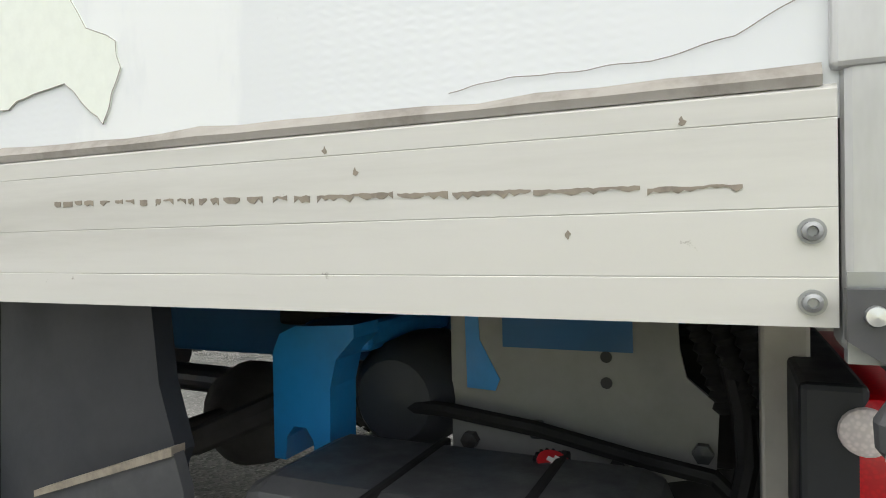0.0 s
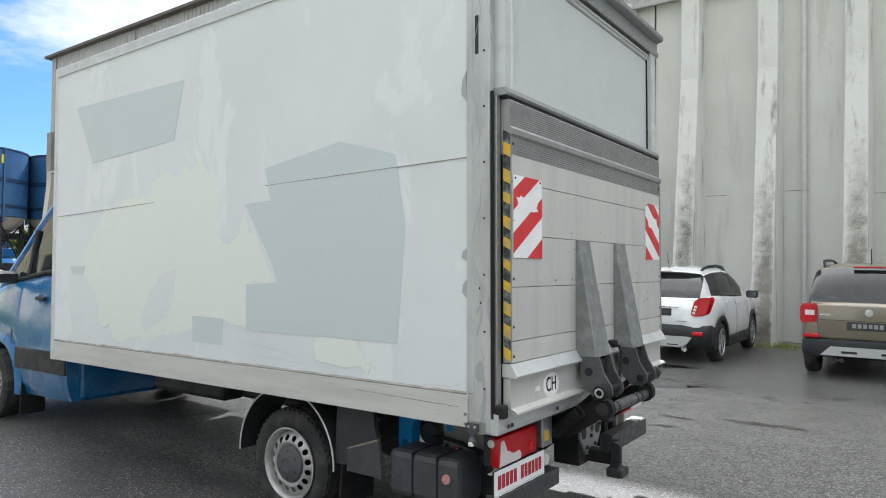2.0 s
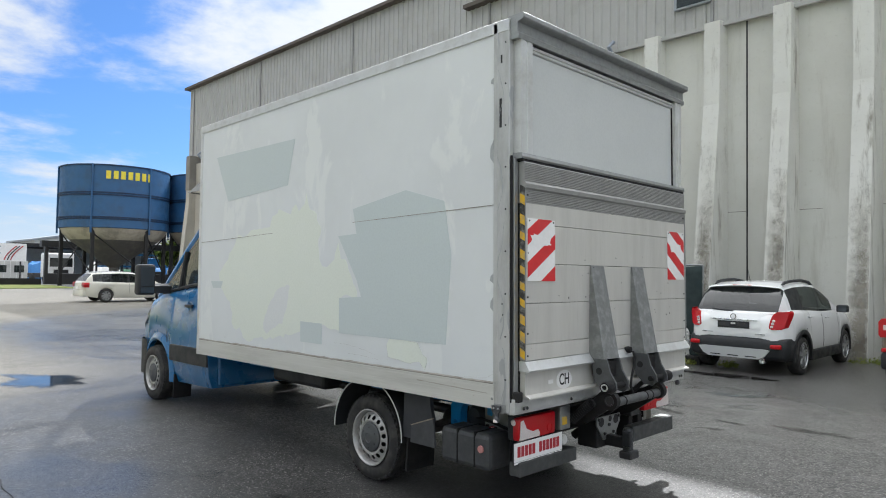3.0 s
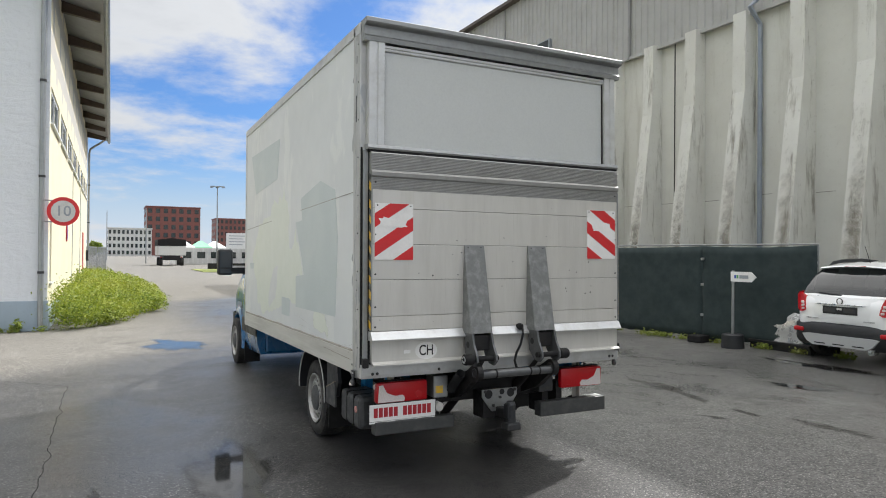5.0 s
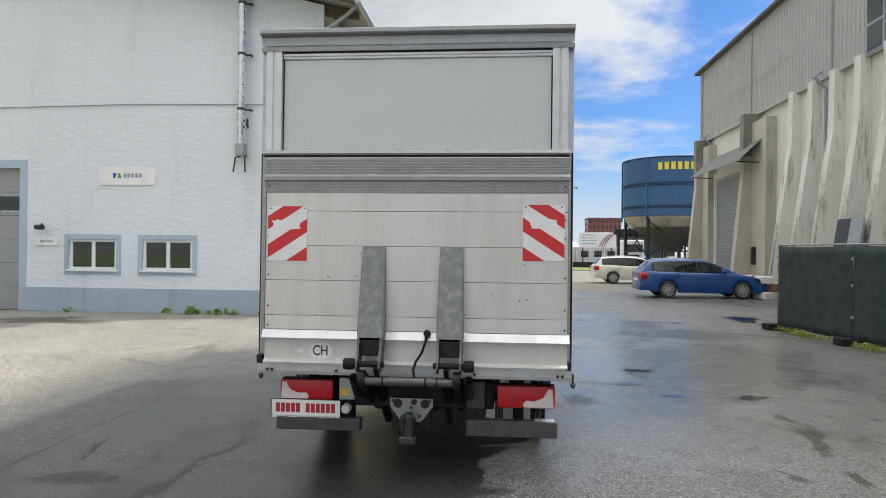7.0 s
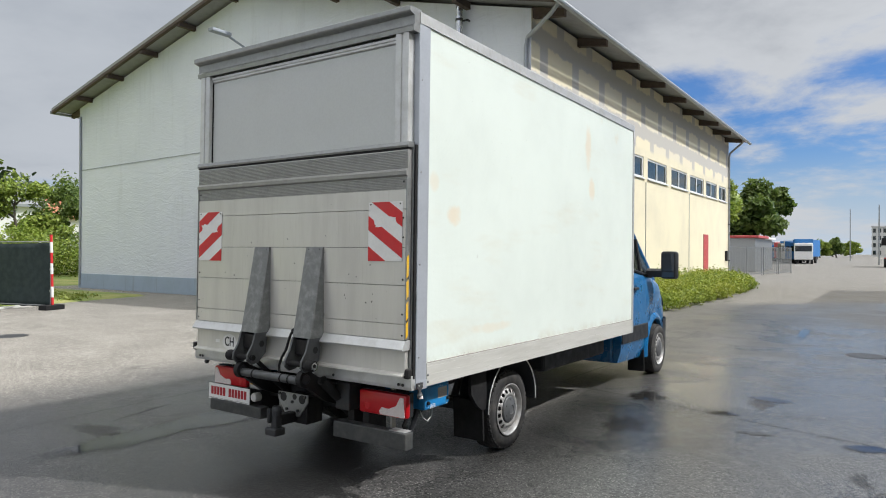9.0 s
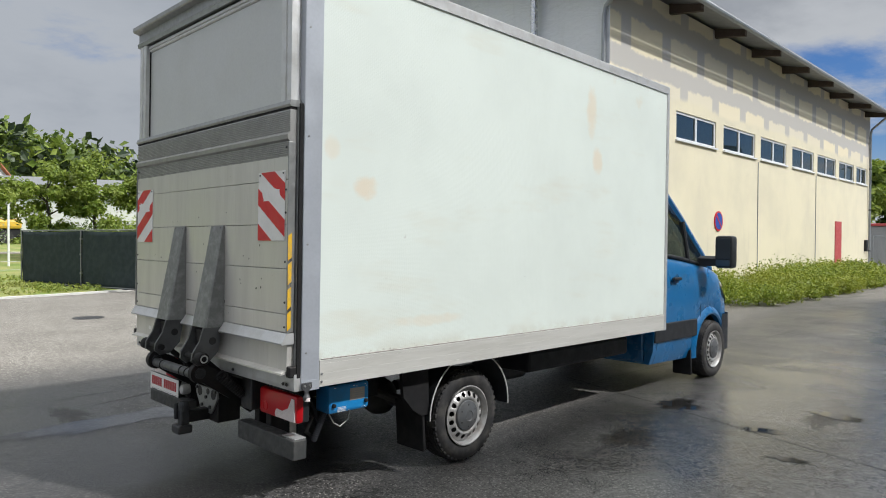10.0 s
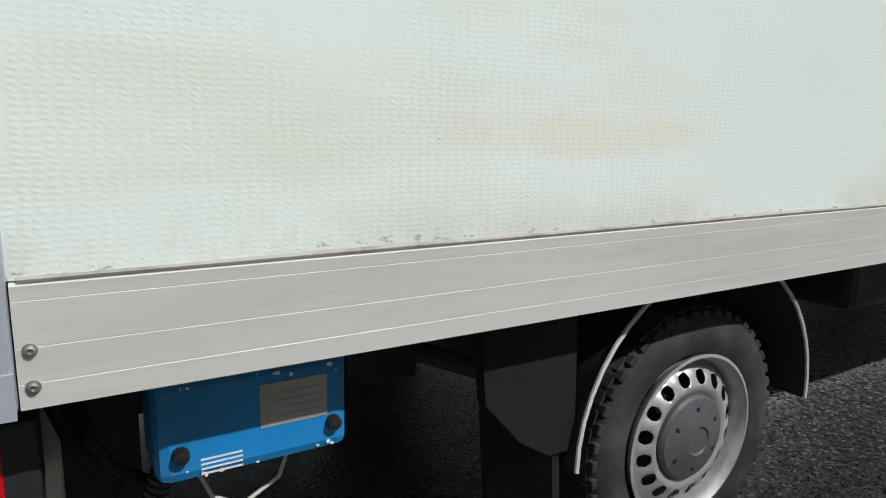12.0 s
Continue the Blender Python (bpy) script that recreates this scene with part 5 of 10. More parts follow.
def lettering(text, material, parent, at, size, squeeze=1.0, yaw=90):
    """Built-in letters as flat mesh, facing +x at yaw 90."""
    cu = bpy.data.curves.new("letters", "FONT")
    cu.body, cu.size, cu.align_x, cu.align_y = text, size, "CENTER", "CENTER"
    cu.extrude = 0.0006
    cu.offset = size * 0.012
    tmp = bpy.data.objects.new("letters", cu)
    scene.collection.objects.link(tmp)
    me = bpy.data.meshes.new_from_object(tmp.evaluated_get(bpy.context.evaluated_depsgraph_get()))
    bpy.data.objects.remove(tmp)
    me.materials.clear()
    me.materials.append(material)
    ob = new("letters", me)
    ob.parent = parent
    ob.matrix_basis = Matrix.Translation(at) @ Matrix.Rotation(radians(yaw), 4, "Z") @ Matrix.Rotation(radians(90), 4, "X") @ Matrix.Diagonal((squeeze, 1, 1, 1))
    return ob


def steel_wheel(parent, x, side, z=0.345, r=0.342, cap="cap_grey"):
    """Tyre with tread blocks, slotted steel rim, hub cap; side is -1 or 1."""
    s = side
    bm = bmesh.new()
    prof = [(0.215, -0.02), (0.24, 0.0), (0.29, 0.004), (0.318, -0.008), (0.334, -0.03), (r - 0.004, -0.05), (r - 0.002, -0.11), (r - 0.004, -0.17), (0.33, -0.19), (0.29, -0.22), (0.23, -0.21), (0.21, -0.2)]
    lathe(bm, [(a, s * b) for a, b in prof], (0, 0, 0), "Y", 56)
    wheel = part("wheel", bm, M["tyre_skin"], parent, "worn black tyre on a slotted steel rim", True)
    wheel.matrix_basis = pose(x, side * 1.035, z)
    bm = bmesh.new()
    for k in range(46):
        a = 2 * math.pi * k / 46
        mm = Matrix.Rotation(a, 4, "Y")
        for b0, b1, sk in ((-0.068, -0.026, 0.0), (-0.115, -0.075, 0.35), (-0.165, -0.125, 0.0), (-0.20, -0.172, 0.3)):
            m2 = mm @ Matrix.Rotation(sk * 2 * math.pi / 46, 4, "Y")
            y0, y1 = sorted((s * b0, s * b1))
            box(bm, -0.016, 0.016, y0, y1, r - 0.012, r + 0.0015 - (0.006 if b0 > -0.07 or b0 < -0.19 else 0), 0, m2)
    for k in range(46):
        a = 2 * math.pi * (k + 0.5) / 46
        y0, y1 = sorted((s * -0.034, s * -0.008))
        box(bm, -0.013, 0.013, y0, y1, r - 0.038, r - 0.009, 0.003, Matrix.Rotation(a, 4, "Y"))
    part("tread", bm, M["tyre_skin"], wheel)
    # rim: bead ring, dished slotted disc
    bm = bmesh.new()
    lathe(bm, [(a, s * b) for a, b in ((0.2, -0.19), (0.2, -0.03), (0.218, -0.008), (0.222, 0.004), (0.214, 0.006), (0.207, -0.004), (0.2, -0.02), (0.196, -0.19))], (0, 0, 0), "Y", 56)
    part("rim_ring", bm, M["rim_silver"], wheel, "", True)
    bm = bmesh.new()
    nh, seg = 16, 128
    per = seg // nh
    radii = [(0.2, -0.045), (0.184, -0.032), (0.175, -0.022), (0.163, -0.014), (0.15, -0.008), (0.139, -0.004), (0.128, -0.004), (0.118, -0.012), (0.1, -0.024)]
    rings = []
    for rr, aa in radii:
        rings.append([])
        for k in range(seg):
            ph = 2 * math.pi * k / seg
            rings[-1].append((rr * math.cos(ph), s * aa, rr * math.sin(ph)))
    # bend the ring points round each hole into a circle
    hole_r, hole_c = 0.0185, 0.157
    for i in (2, 3, 4):
        for k in range(seg):
            j = (k % per) - per / 2
            if abs(j) <= 2.01:
                ang = {2: math.pi / 2, 3: 0, 4: -math.pi / 2}[i]
                px = j / 2.0 * hole_r * (0.72 if i != 3 else 1.0)
                pr = hole_c + {2: 1, 3: 0, 4: -1}[i] * math.sqrt(max(0, hole_r ** 2 - px ** 2))
                kc = (k // per) * per + per / 2
                ph = 2 * math.pi * kc / seg + px / hole_c
                rings[i][k] = (pr * math.cos(ph), s * radii[i][1], pr * math.sin(ph))
    vs = [[bm.verts.new(p) for p in ring] for ring in rings]
    for i in range(len(vs) - 1):
        for k in range(seg):
            j0, j1 = (k % per) - per / 2, (k % per) + 1 - per / 2
            if i in (2, 3) and abs(j0) <= 2.01 and abs(j1) <= 2.01:
                continue
            bm.faces.new((vs[i][k], vs[i][(k + 1) % seg], vs[i + 1][(k + 1) % seg], vs[i + 1][k]))
    part("rim_disc", bm, M["rim_silver"], wheel, "silver steel rim with round holes", True, 50)
    bm = bmesh.new()
    lathe(bm, [(0.195, s * -0.1), (0.0001, s * -0.1)], (0, 0, 0), "Y", 32)
    part("brake_drum", bm, M["black_steel"], wheel)
    bm = bmesh.new()
    lathe(bm, [(a, s * b) for a, b in ((0.112, -0.02), (0.112, -0.004), (0.106, 0.004), (0.09, 0.008), (0.05, 0.02), (0.038, 0.022), (0.034, 0.018), (0.0001, 0.019))], (0, 0, 0), "Y", 40)
    part("hub_cap", bm, M["black_cap"], wheel, "dull grey plastic hub cap", True)
    for k in range(6):
        a = 2 * math.pi * (k + 0.5) / 6
        bm = bmesh.new()
        y0, y1 = sorted((s * 0.004, s * 0.0125))
        box(bm, 0.066, 0.086, y0, y1, -0.006, 0.006, 0.002, Matrix.Rotation(a, 4, "Y"))
        part("slot", bm, M["letter_black"], wheel)
    return wheel


def wheel_arches():
    for s in (-1, 1):
        xc, zc = -1.655, 0.37
        # black mudguard shell with a pale edge bead
        bm = bmesh.new()
        rows = []
        angs = [radians(a) for a in range(-2, 183, 8)]
        for a in angs:
            rr = 0.425
            px, pz = xc + rr * math.cos(a), zc + 0.05 + rr * 0.98 * math.sin(a)
            pz = min(pz, 0.80)
            rows.append([(px, s * 1.07, pz), (px, s * 1.055, pz - 0.004), (px, s * 0.78, pz)])
        sheet(bm, rows)
        guard = part("mudguard", bm, M["black_plastic"], truck, "black plastic mudguard with pale edge", True)
        bm = bmesh.new()
        tube(bm, [(p[0][0], s * 1.072, p[0][2]) for p in rows], 0.0055, 6)
        part("edge_bead", bm, M["weathered_plastic"], guard)
        bm = bmesh.new()
        prism(bm, [(xc + 0.415, 0.45), (xc + 0.43, 0.80)] + ([(-0.95, 0.80), (-0.94, 0.70), (-0.915, 0.62), (-0.97, 0.5)] if s < 0 else [(-0.98, 0.80), (-1.0, 0.6), (-1.09, 0.5)]) + [(-1.17, 0.45)], "y", *sorted((s * 1.05, s * 1.02)))
        # light and shade set by material: left skirt lightened, right one black
        part("guard_skirt", bm, M["lifted_plastic" if s < 0 else "black_rubber"], guard)
        # mud flap
        bm = bmesh.new()
        prism(bm, [(-1.20, 0.52), (-1.225, 0.20), (-1.205, 0.19), (-1.18, 0.52)], "y", *sorted((s * 1.04, s * 0.76)))
        part("mud_flap", bm, M["black_rubber"], truck, "black rubber mud flap")


def underside():
    for y in (-0.45, 0.45):
        bm = bmesh.new()
        box(bm, -4.6, -0.28, y - 0.04, y + 0.04, 0.625, 0.76, 0.01)
        part("frame_rail", bm, M["shaded_blue"], truck, "blue painted frame rail")
    for x in (-0.95, -2.3, -3.2, -4.2):
        bm = bmesh.new()
        box(bm, x - 0.05, x + 0.05, -0.74, 0.74, 0.73, 0.79, 0.006)
        part("cross_member", bm, M["black_steel"], truck)
    bm = bmesh.new()
    cyl(bm, (-1.655, -0.85, 0.345), (-1.655, 0.85, 0.345), 0.05, seg=18)
    lathe(bm, [(0.05, -0.16), (0.14, -0.08), (0.16, 0), (0.14, 0.08), (0.05, 0.16)], (-1.655, 0, 0.345), "Y", 22)
    part("rear_axle", bm, M["lifted_grime"], truck, "", True)
    for y in (-0.62, 0.62):
        bm = bmesh.new()
        tube(bm, [(-1.0, y, 0.6), (-1.3, y, 0.47), (-1.65, y, 0.42), (-2.05, y, 0.47), (-2.4, y, 0.62)], 0.028, 8)
        part("leaf_spring", bm, M["lifted_grime"], truck)
        bm = bmesh.new()
        cyl(bm, (-1.62, y * 0.75, 0.36), (-1.85, y * 0.75, 0.74), 0.035, seg=14)
        part("damper", bm, M["lifted_grime"], truck)
    bm = bmesh.new()
    cyl(bm, (-1.8, 0.05, 0.42), (-4.6, 0.0, 0.5), 0.045, seg=16)
    part("prop_shaft", bm, M["dark_steel"], truck)
    bm = bmesh.new()
    cyl(bm, (-2.3, 0.3, 0.45), (-3.2, 0.3, 0.45), 0.1, seg=20)
    part("silencer", bm, M["dark_steel"], truck, "", True)
    bm = bmesh.new()
    box(bm, -3.7, -2.75, -0.72, -0.5, 0.57, 0.74, 0.04)
    part("fuel_tank", bm, M["black_plastic"], truck)
    bm = bmesh.new()
    box(bm, -4.15, -2.5, 0.6, 0.95, 0.56, 0.74, 0.03)
    part("side_tray", bm, M["black_plastic"], truck)
    # blue spring hanger beside the left wheel
    bm = bmesh.new()
    prism(bm, [(-0.928, 0.55), (-0.928, 0.705), (-0.915, 0.733), (-0.888, 0.745), (-0.79, 0.75), (-0.79, 0.732), (-0.82, 0.70), (-0.83, 0.66), (-0.832, 0.55), (-0.858, 0.55), (-0.86, 0.582), (-0.872, 0.6), (-0.893, 0.6), (-0.905, 0.584), (-0.908, 0.55)], "y", -0.85, -0.78)
    box(bm, -0.92, -0.80, -0.79, -0.45, 0.70, 0.745, 0.012)
    part("spring_hanger", bm, M["blue_frame"], truck, "bright blue spring hanger")
    bm = bmesh.new()
    prism(bm, [(-1.0, 0.79), (-0.83, 0.79), (-0.85, 0.58), (-0.98, 0.58)], "y", 0.72, 0.80)
    part("spring_hanger", bm, M["black_steel"], truck)
    bm = bmesh.new()
    lathe(bm, [(0.0001, -0.12), (0.06, -0.115), (0.085, -0.08), (0.09, 0), (0.085, 0.06)], (-0.77, -0.66, 0.63), "Y", 22)
    part("air_spring", bm, M["lifted_plastic"], truck, "", True)
    # dark plate of the lift's frame
    bm = bmesh.new()
    prism(bm, [(-0.69, 0.80), (-0.376, 0.80), (-0.372, 0.72), (-0.364, 0.683), (-0.325, 0.65), (-0.33, 0.56), (-0.45, 0.53), (-0.69, 0.53)], "y", -0.74, -0.73)
    plate = part("lift_frame_plate", bm, M["frame_grey"], truck, "dark grey steel lift frame plate")
    bm = bmesh.new()
    prism(bm, [(-0.668, 0.79), (-0.648, 0.79), (-0.645, 0.72), (-0.615, 0.665), (-0.622, 0.648), (-0.665, 0.65)], "y", -0.742, -0.7405)
    part("opening", bm, M["blue_frame"], plate)
    bm = bmesh.new()
    box(bm, -0.61, -0.43, -0.742, -0.7405, 0.712, 0.77)
    part("slot", bm, M["shaded_blue"], plate)
    for x, z in ((-0.465, 0.705), (-0.465, 0.67)):
        bm = bmesh.new()
        cyl(bm, (x, -0.742, z), (x, -0.7405, z), 0.008, seg=12)
        part("hole", bm, M["letter_black"], plate)
    for x, z in ((-0.66, 0.575), (-0.45, 0.56), (-0.345, 0.59), (-0.56, 0.6)):
        bm = bmesh.new()
        lathe(bm, [(0.013, 0), (0.013, -0.014), (0.0001, -0.016)], (x, -0.74, z), "Y", 6)
        part("bolt", bm, M["dark_steel"], plate)
    bm = bmesh.new()
    tube(bm, [(-0.78, -0.76, 0.62), (-0.68, -0.78, 0.625), (-0.55, -0.78, 0.61), (-0.42, -0.78, 0.585), (-0.33, -0.79, 0.575), (-0.27, -0.82, 0.53), (-0.25, -0.84, 0.45)], 0.011)
    tube(bm, [(-0.315, -0.78, 0.72), (-0.30, -0.79, 0.66), (-0.295, -0.8, 0.6), (-0.305, -0.81, 0.55), (-0.28, -0.83, 0.48), (-0.24, -0.86, 0.46)], 0.013)
    part("hose", bm, M["black_rubber"], truck)
    for i in range(3):
        bm = bmesh.new()
        prof_ = [(0.012 + 0.005 * (k % 2), 0.0075 * k) for k in range(21)]
        lathe(bm, prof_, (0, 0, 0), "Z", 12)
        bmesh.ops.transform(bm, matrix=Matrix.Translation((-0.315 + 0.026 * i, -0.765 - 0.018 * i, 0.65)) @ Matrix.Rotation(radians(-17), 4, "Y"), verts=bm.verts[:])
        part("bellows_hose", bm, M["black_rubber"], truck, "", True, 60)
    # galvanised upright that carries the tail lamp
    for s in (-1, 1):
        bm = bmesh.new()
        box(bm, -0.283, -0.236, *sorted((s * 0.86, s * 0.868)), 0.42, 0.80, 0.004)
        box(bm, -0.283, -0.278, *sorted((s * 0.82, s * 0.862)), 0.42, 0.80, 0.001)
        part("lamp_upright", bm, M["upright_zinc"], truck, "dull zinc upright behind the lamp")
    # a scuffed flap behind the wheel arch, with a rusty edge
    bm = bmesh.new()
    prism(bm, [(-1.10, 0.44), (-0.845, 0.44), (-0.855, 0.6), (-0.87, 0.645), (-1.09, 0.568)], "y", -1.10, -1.085)
    flap = part("rubber_flap", bm, M["worn_plastic"], truck, "scuffed black rubber flap")
    bm = bmesh.new()
    prism(bm, [(-0.868, 0.647), (-1.092, 0.57), (-1.092, 0.562), (-0.868, 0.637)], "y", -1.103, -1.083)
    part("rusty_edge", bm, M["scrape"], flap)
    # black tank with a filler cap and a round reflector
    bm = bmesh.new()
    box(bm, -0.83, -0.37, -1.06, -0.82, 0.355, 0.60, 0.035)
    tank = part("fluid_tank", bm, M["worn_plastic"], truck, "scuffed black plastic tank")
    for x in (-0.66, -0.5):
        bm = bmesh.new()
        box(bm, x - 0.006, x + 0.006, -1.064, -0.83, 0.37, 0.603, 0.003)
        part("mould_seam", bm, M["black_rubber"], tank)
    bm = bmesh.new()
    lathe(bm, [(0.026, 0), (0.024, -0.008), (0.0001, -0.009)], (-0.44, -1.061, 0.50), "Y", 22)
    part("reflector", bm, M["pink_lens"], tank, "faded round reflector")
    bm = bmesh.new()
    m0 = pose(-0.515, -0.86, 0.575, 20, 22, 0) @ Matrix.Scale(0.8, 4)
    rings_ = lathe(bm, [(0.036, -0.012), (0.036, 0.006), (0.029, 0.008), (0.029, 0.032)], (0, 0, 0), "Z", 72)
    for ring in rings_[2:]:
        for k, v in enumerate(ring):
            v.co.xy *= 1.09 if (k // 2) % 2 else 0.96
    bmesh.ops.transform(bm, matrix=m0, verts=bm.verts[:])
    part("filler_cap", bm, M["black_plastic"], tank, "ribbed black filler cap")
    bm = bmesh.new()
    vs = [v for ring in lathe(bm, [(0.0265, 0.03), (0.026, 0.034), (0.0001, 0.036)], (0, 0, 0), "Z", 24) for v in ring]
    bmesh.ops.transform(bm, matrix=m0, verts=vs)
    disc = part("cap_disc", bm, M["red_cap"], tank, "red filler cap disc")
    bm = bmesh.new()
    box(bm, -0.012, 0.012, -0.004, 0.004, 0.0355, 0.0375, 0, m0)
    box(bm, -0.004, 0.004, -0.012, 0.012, 0.0355, 0.0376, 0, m0)
    part("cap_mark", bm, M["white_sheet"], tank)
    # blue lift pump box on the right, with a type plate
    bm = bmesh.new()
    box(bm, -0.72, -0.405, 0.88, 1.03, 0.578, 0.755, 0.02)
    pump = part("pump_box", bm, M["blue_frame"], truck, "chipped bright blue pump box")
    bm = bmesh.new()
    box(bm, -0.68, -0.565, 1.03, 1.0315, 0.645, 0.72)
    lab = part("type_plate", bm, M["upright_zinc"], pump, "pale worn type plate")
    for k in range(5):
        bm = bmesh.new()
        box(bm, -0.675, -0.60 + 0.01 * (k % 2), 1.0315, 1.032, 0.70 - 0.013 * k, 0.703 - 0.013 * k)
        part("print_bar", bm, M["sign_grey"], lab)
    for k in range(4):
        bm = bmesh.new()
        box(bm, -0.535, -0.47, 1.03, 1.0308, 0.612 - 0.008 * k, 0.615 - 0.008 * k)
        part("print_bar", bm, M["white_sheet"], pump)
    rng = random.Random(31)
    bm = bmesh.new()
    for k in range(16):
        cx_, cz_, r_ = rng.uniform(-0.7, -0.42), rng.choice((rng.uniform(0.72, 0.745), rng.uniform(0.585, 0.6))), rng.uniform(0.0015, 0.004)
        prism(bm, [(cx_ + r_ * rng.uniform(0.6, 1.8) * math.cos(a), cz_ + r_ * math.sin(a)) for a in [2 * math.pi * q / 6 for q in range(6)]], "y", 1.0296, 1.0306)
    part("paint_chips", bm, M["white_sheet"], pump, "small bare paint chips")
    for x in (-0.69, -0.44):
        bm = bmesh.new()
        lathe(bm, [(0.014, 0), (0.012, 0.014), (0.0001, 0.016)], (x, 1.03, 0.63), "Y", 10)
        part("latch", bm, M["black_steel"], pump)
    bm = bmesh.new()
    tube(bm, [(-0.47, 0.93, 0.57), (-0.5, 0.95, 0.50), (-0.55, 0.95, 0.47), (-0.62, 0.94, 0.50), (-0.66, 0.92, 0.58)], 0.004, 6)
    part("wire", bm, M["weathered_plastic"], truck)
    # ribbed hose that hangs from the pump box
    bm = bmesh.new()
    for k in range(15):
        q = k / 14
        c_ = Vector((-0.43 + 0.06 * q, 0.95 - 0.02 * q, 0.58 - 0.16 * q))
        d_ = Vector((0.06, -0.02, -0.16)).normalized()
        cyl(bm, c_, c_ + d_ * 0.006, 0.021, seg=14)
        cyl(bm, c_ + d_ * 0.005, c_ + d_ * 0.014, 0.016, seg=14)
    part("ribbed_hose", bm, M["lifted_plastic"], truck, "ribbed black hose")
    bm = bmesh.new()
    tube(bm, [(-0.27, 0.95, 0.74), (-0.3, 0.93, 0.64), (-0.36, 0.92, 0.56), (-0.33, 0.9, 0.47), (-0.4, 0.86, 0.42)], 0.014)
    tube(bm, [(-0.3, 0.9, 0.74), (-0.32, 0.97, 0.66), (-0.35, 0.96, 0.6), (-0.42, 0.9, 0.52)], 0.01)
    part("hose", bm, M["black_rubber"], truck)


plain("frame_grey", (0.25, 0.25, 0.24), 0.55, 0.1, dirt=(0.2, 0.19, 0.17), scale=7)
plain("worn_plastic", (0.05, 0.052, 0.056), 0.5, dirt=(0.11, 0.11, 0.112), scale=9)
plain("upright_zinc", (0.45, 0.43, 0.39), 0.6, 0.2, dirt=(0.3, 0.27, 0.22), scale=9)
plain("leaf_grey", (0.58, 0.6, 0.595), 0.42, 0.15, dirt=(0.53, 0.55, 0.545), scale=1.5)
plain("rib_grey", (0.36, 0.36, 0.35), 0.45, 0.5, dirt=(0.22, 0.22, 0.21), scale=8)
plain("underrun", (0.06, 0.063, 0.064), 0.5, 0.2, dirt=(0.16, 0.155, 0.145), scale=10)
plain("black_cap", (0.075, 0.08, 0.085), 0.55, dirt=(0.12, 0.11, 0.1), scale=14)
plain("smear_grey", (0.36, 0.38, 0.39), 0.6, dirt=(0.5, 0.51, 0.51), scale=14)
plain("knuckle_grey", (0.12, 0.125, 0.13), 0.42, 0.5, dirt=(0.06, 0.055, 0.05), scale=14)
plain("scrape", (0.27, 0.235, 0.185), 0.7, dirt=(0.14, 0.12, 0.1), scale=40, amount=0.8)
lens_mat("pink_lens", (0.6, 0.28, 0.26))
cargo_box()
rear_end()
warning_sign(-1.07, 1.622, False)
warning_sign(0.795, 1.64, True)
lift_arms()
rear_low()
wheel_arches()
underside()
for wx in (-1.655, -6.06):
    for sd in (-1, 1):
        steel_wheel(truck, wx, sd, 0.345 - 0.0145 * wx)


# ---- bodies of cab and cars: front towards -x, rear at x = 0 ----
def curve(pairs):
    xs, ys = zip(*pairs)
    return lambda v: float(np.interp(v, xs, ys))


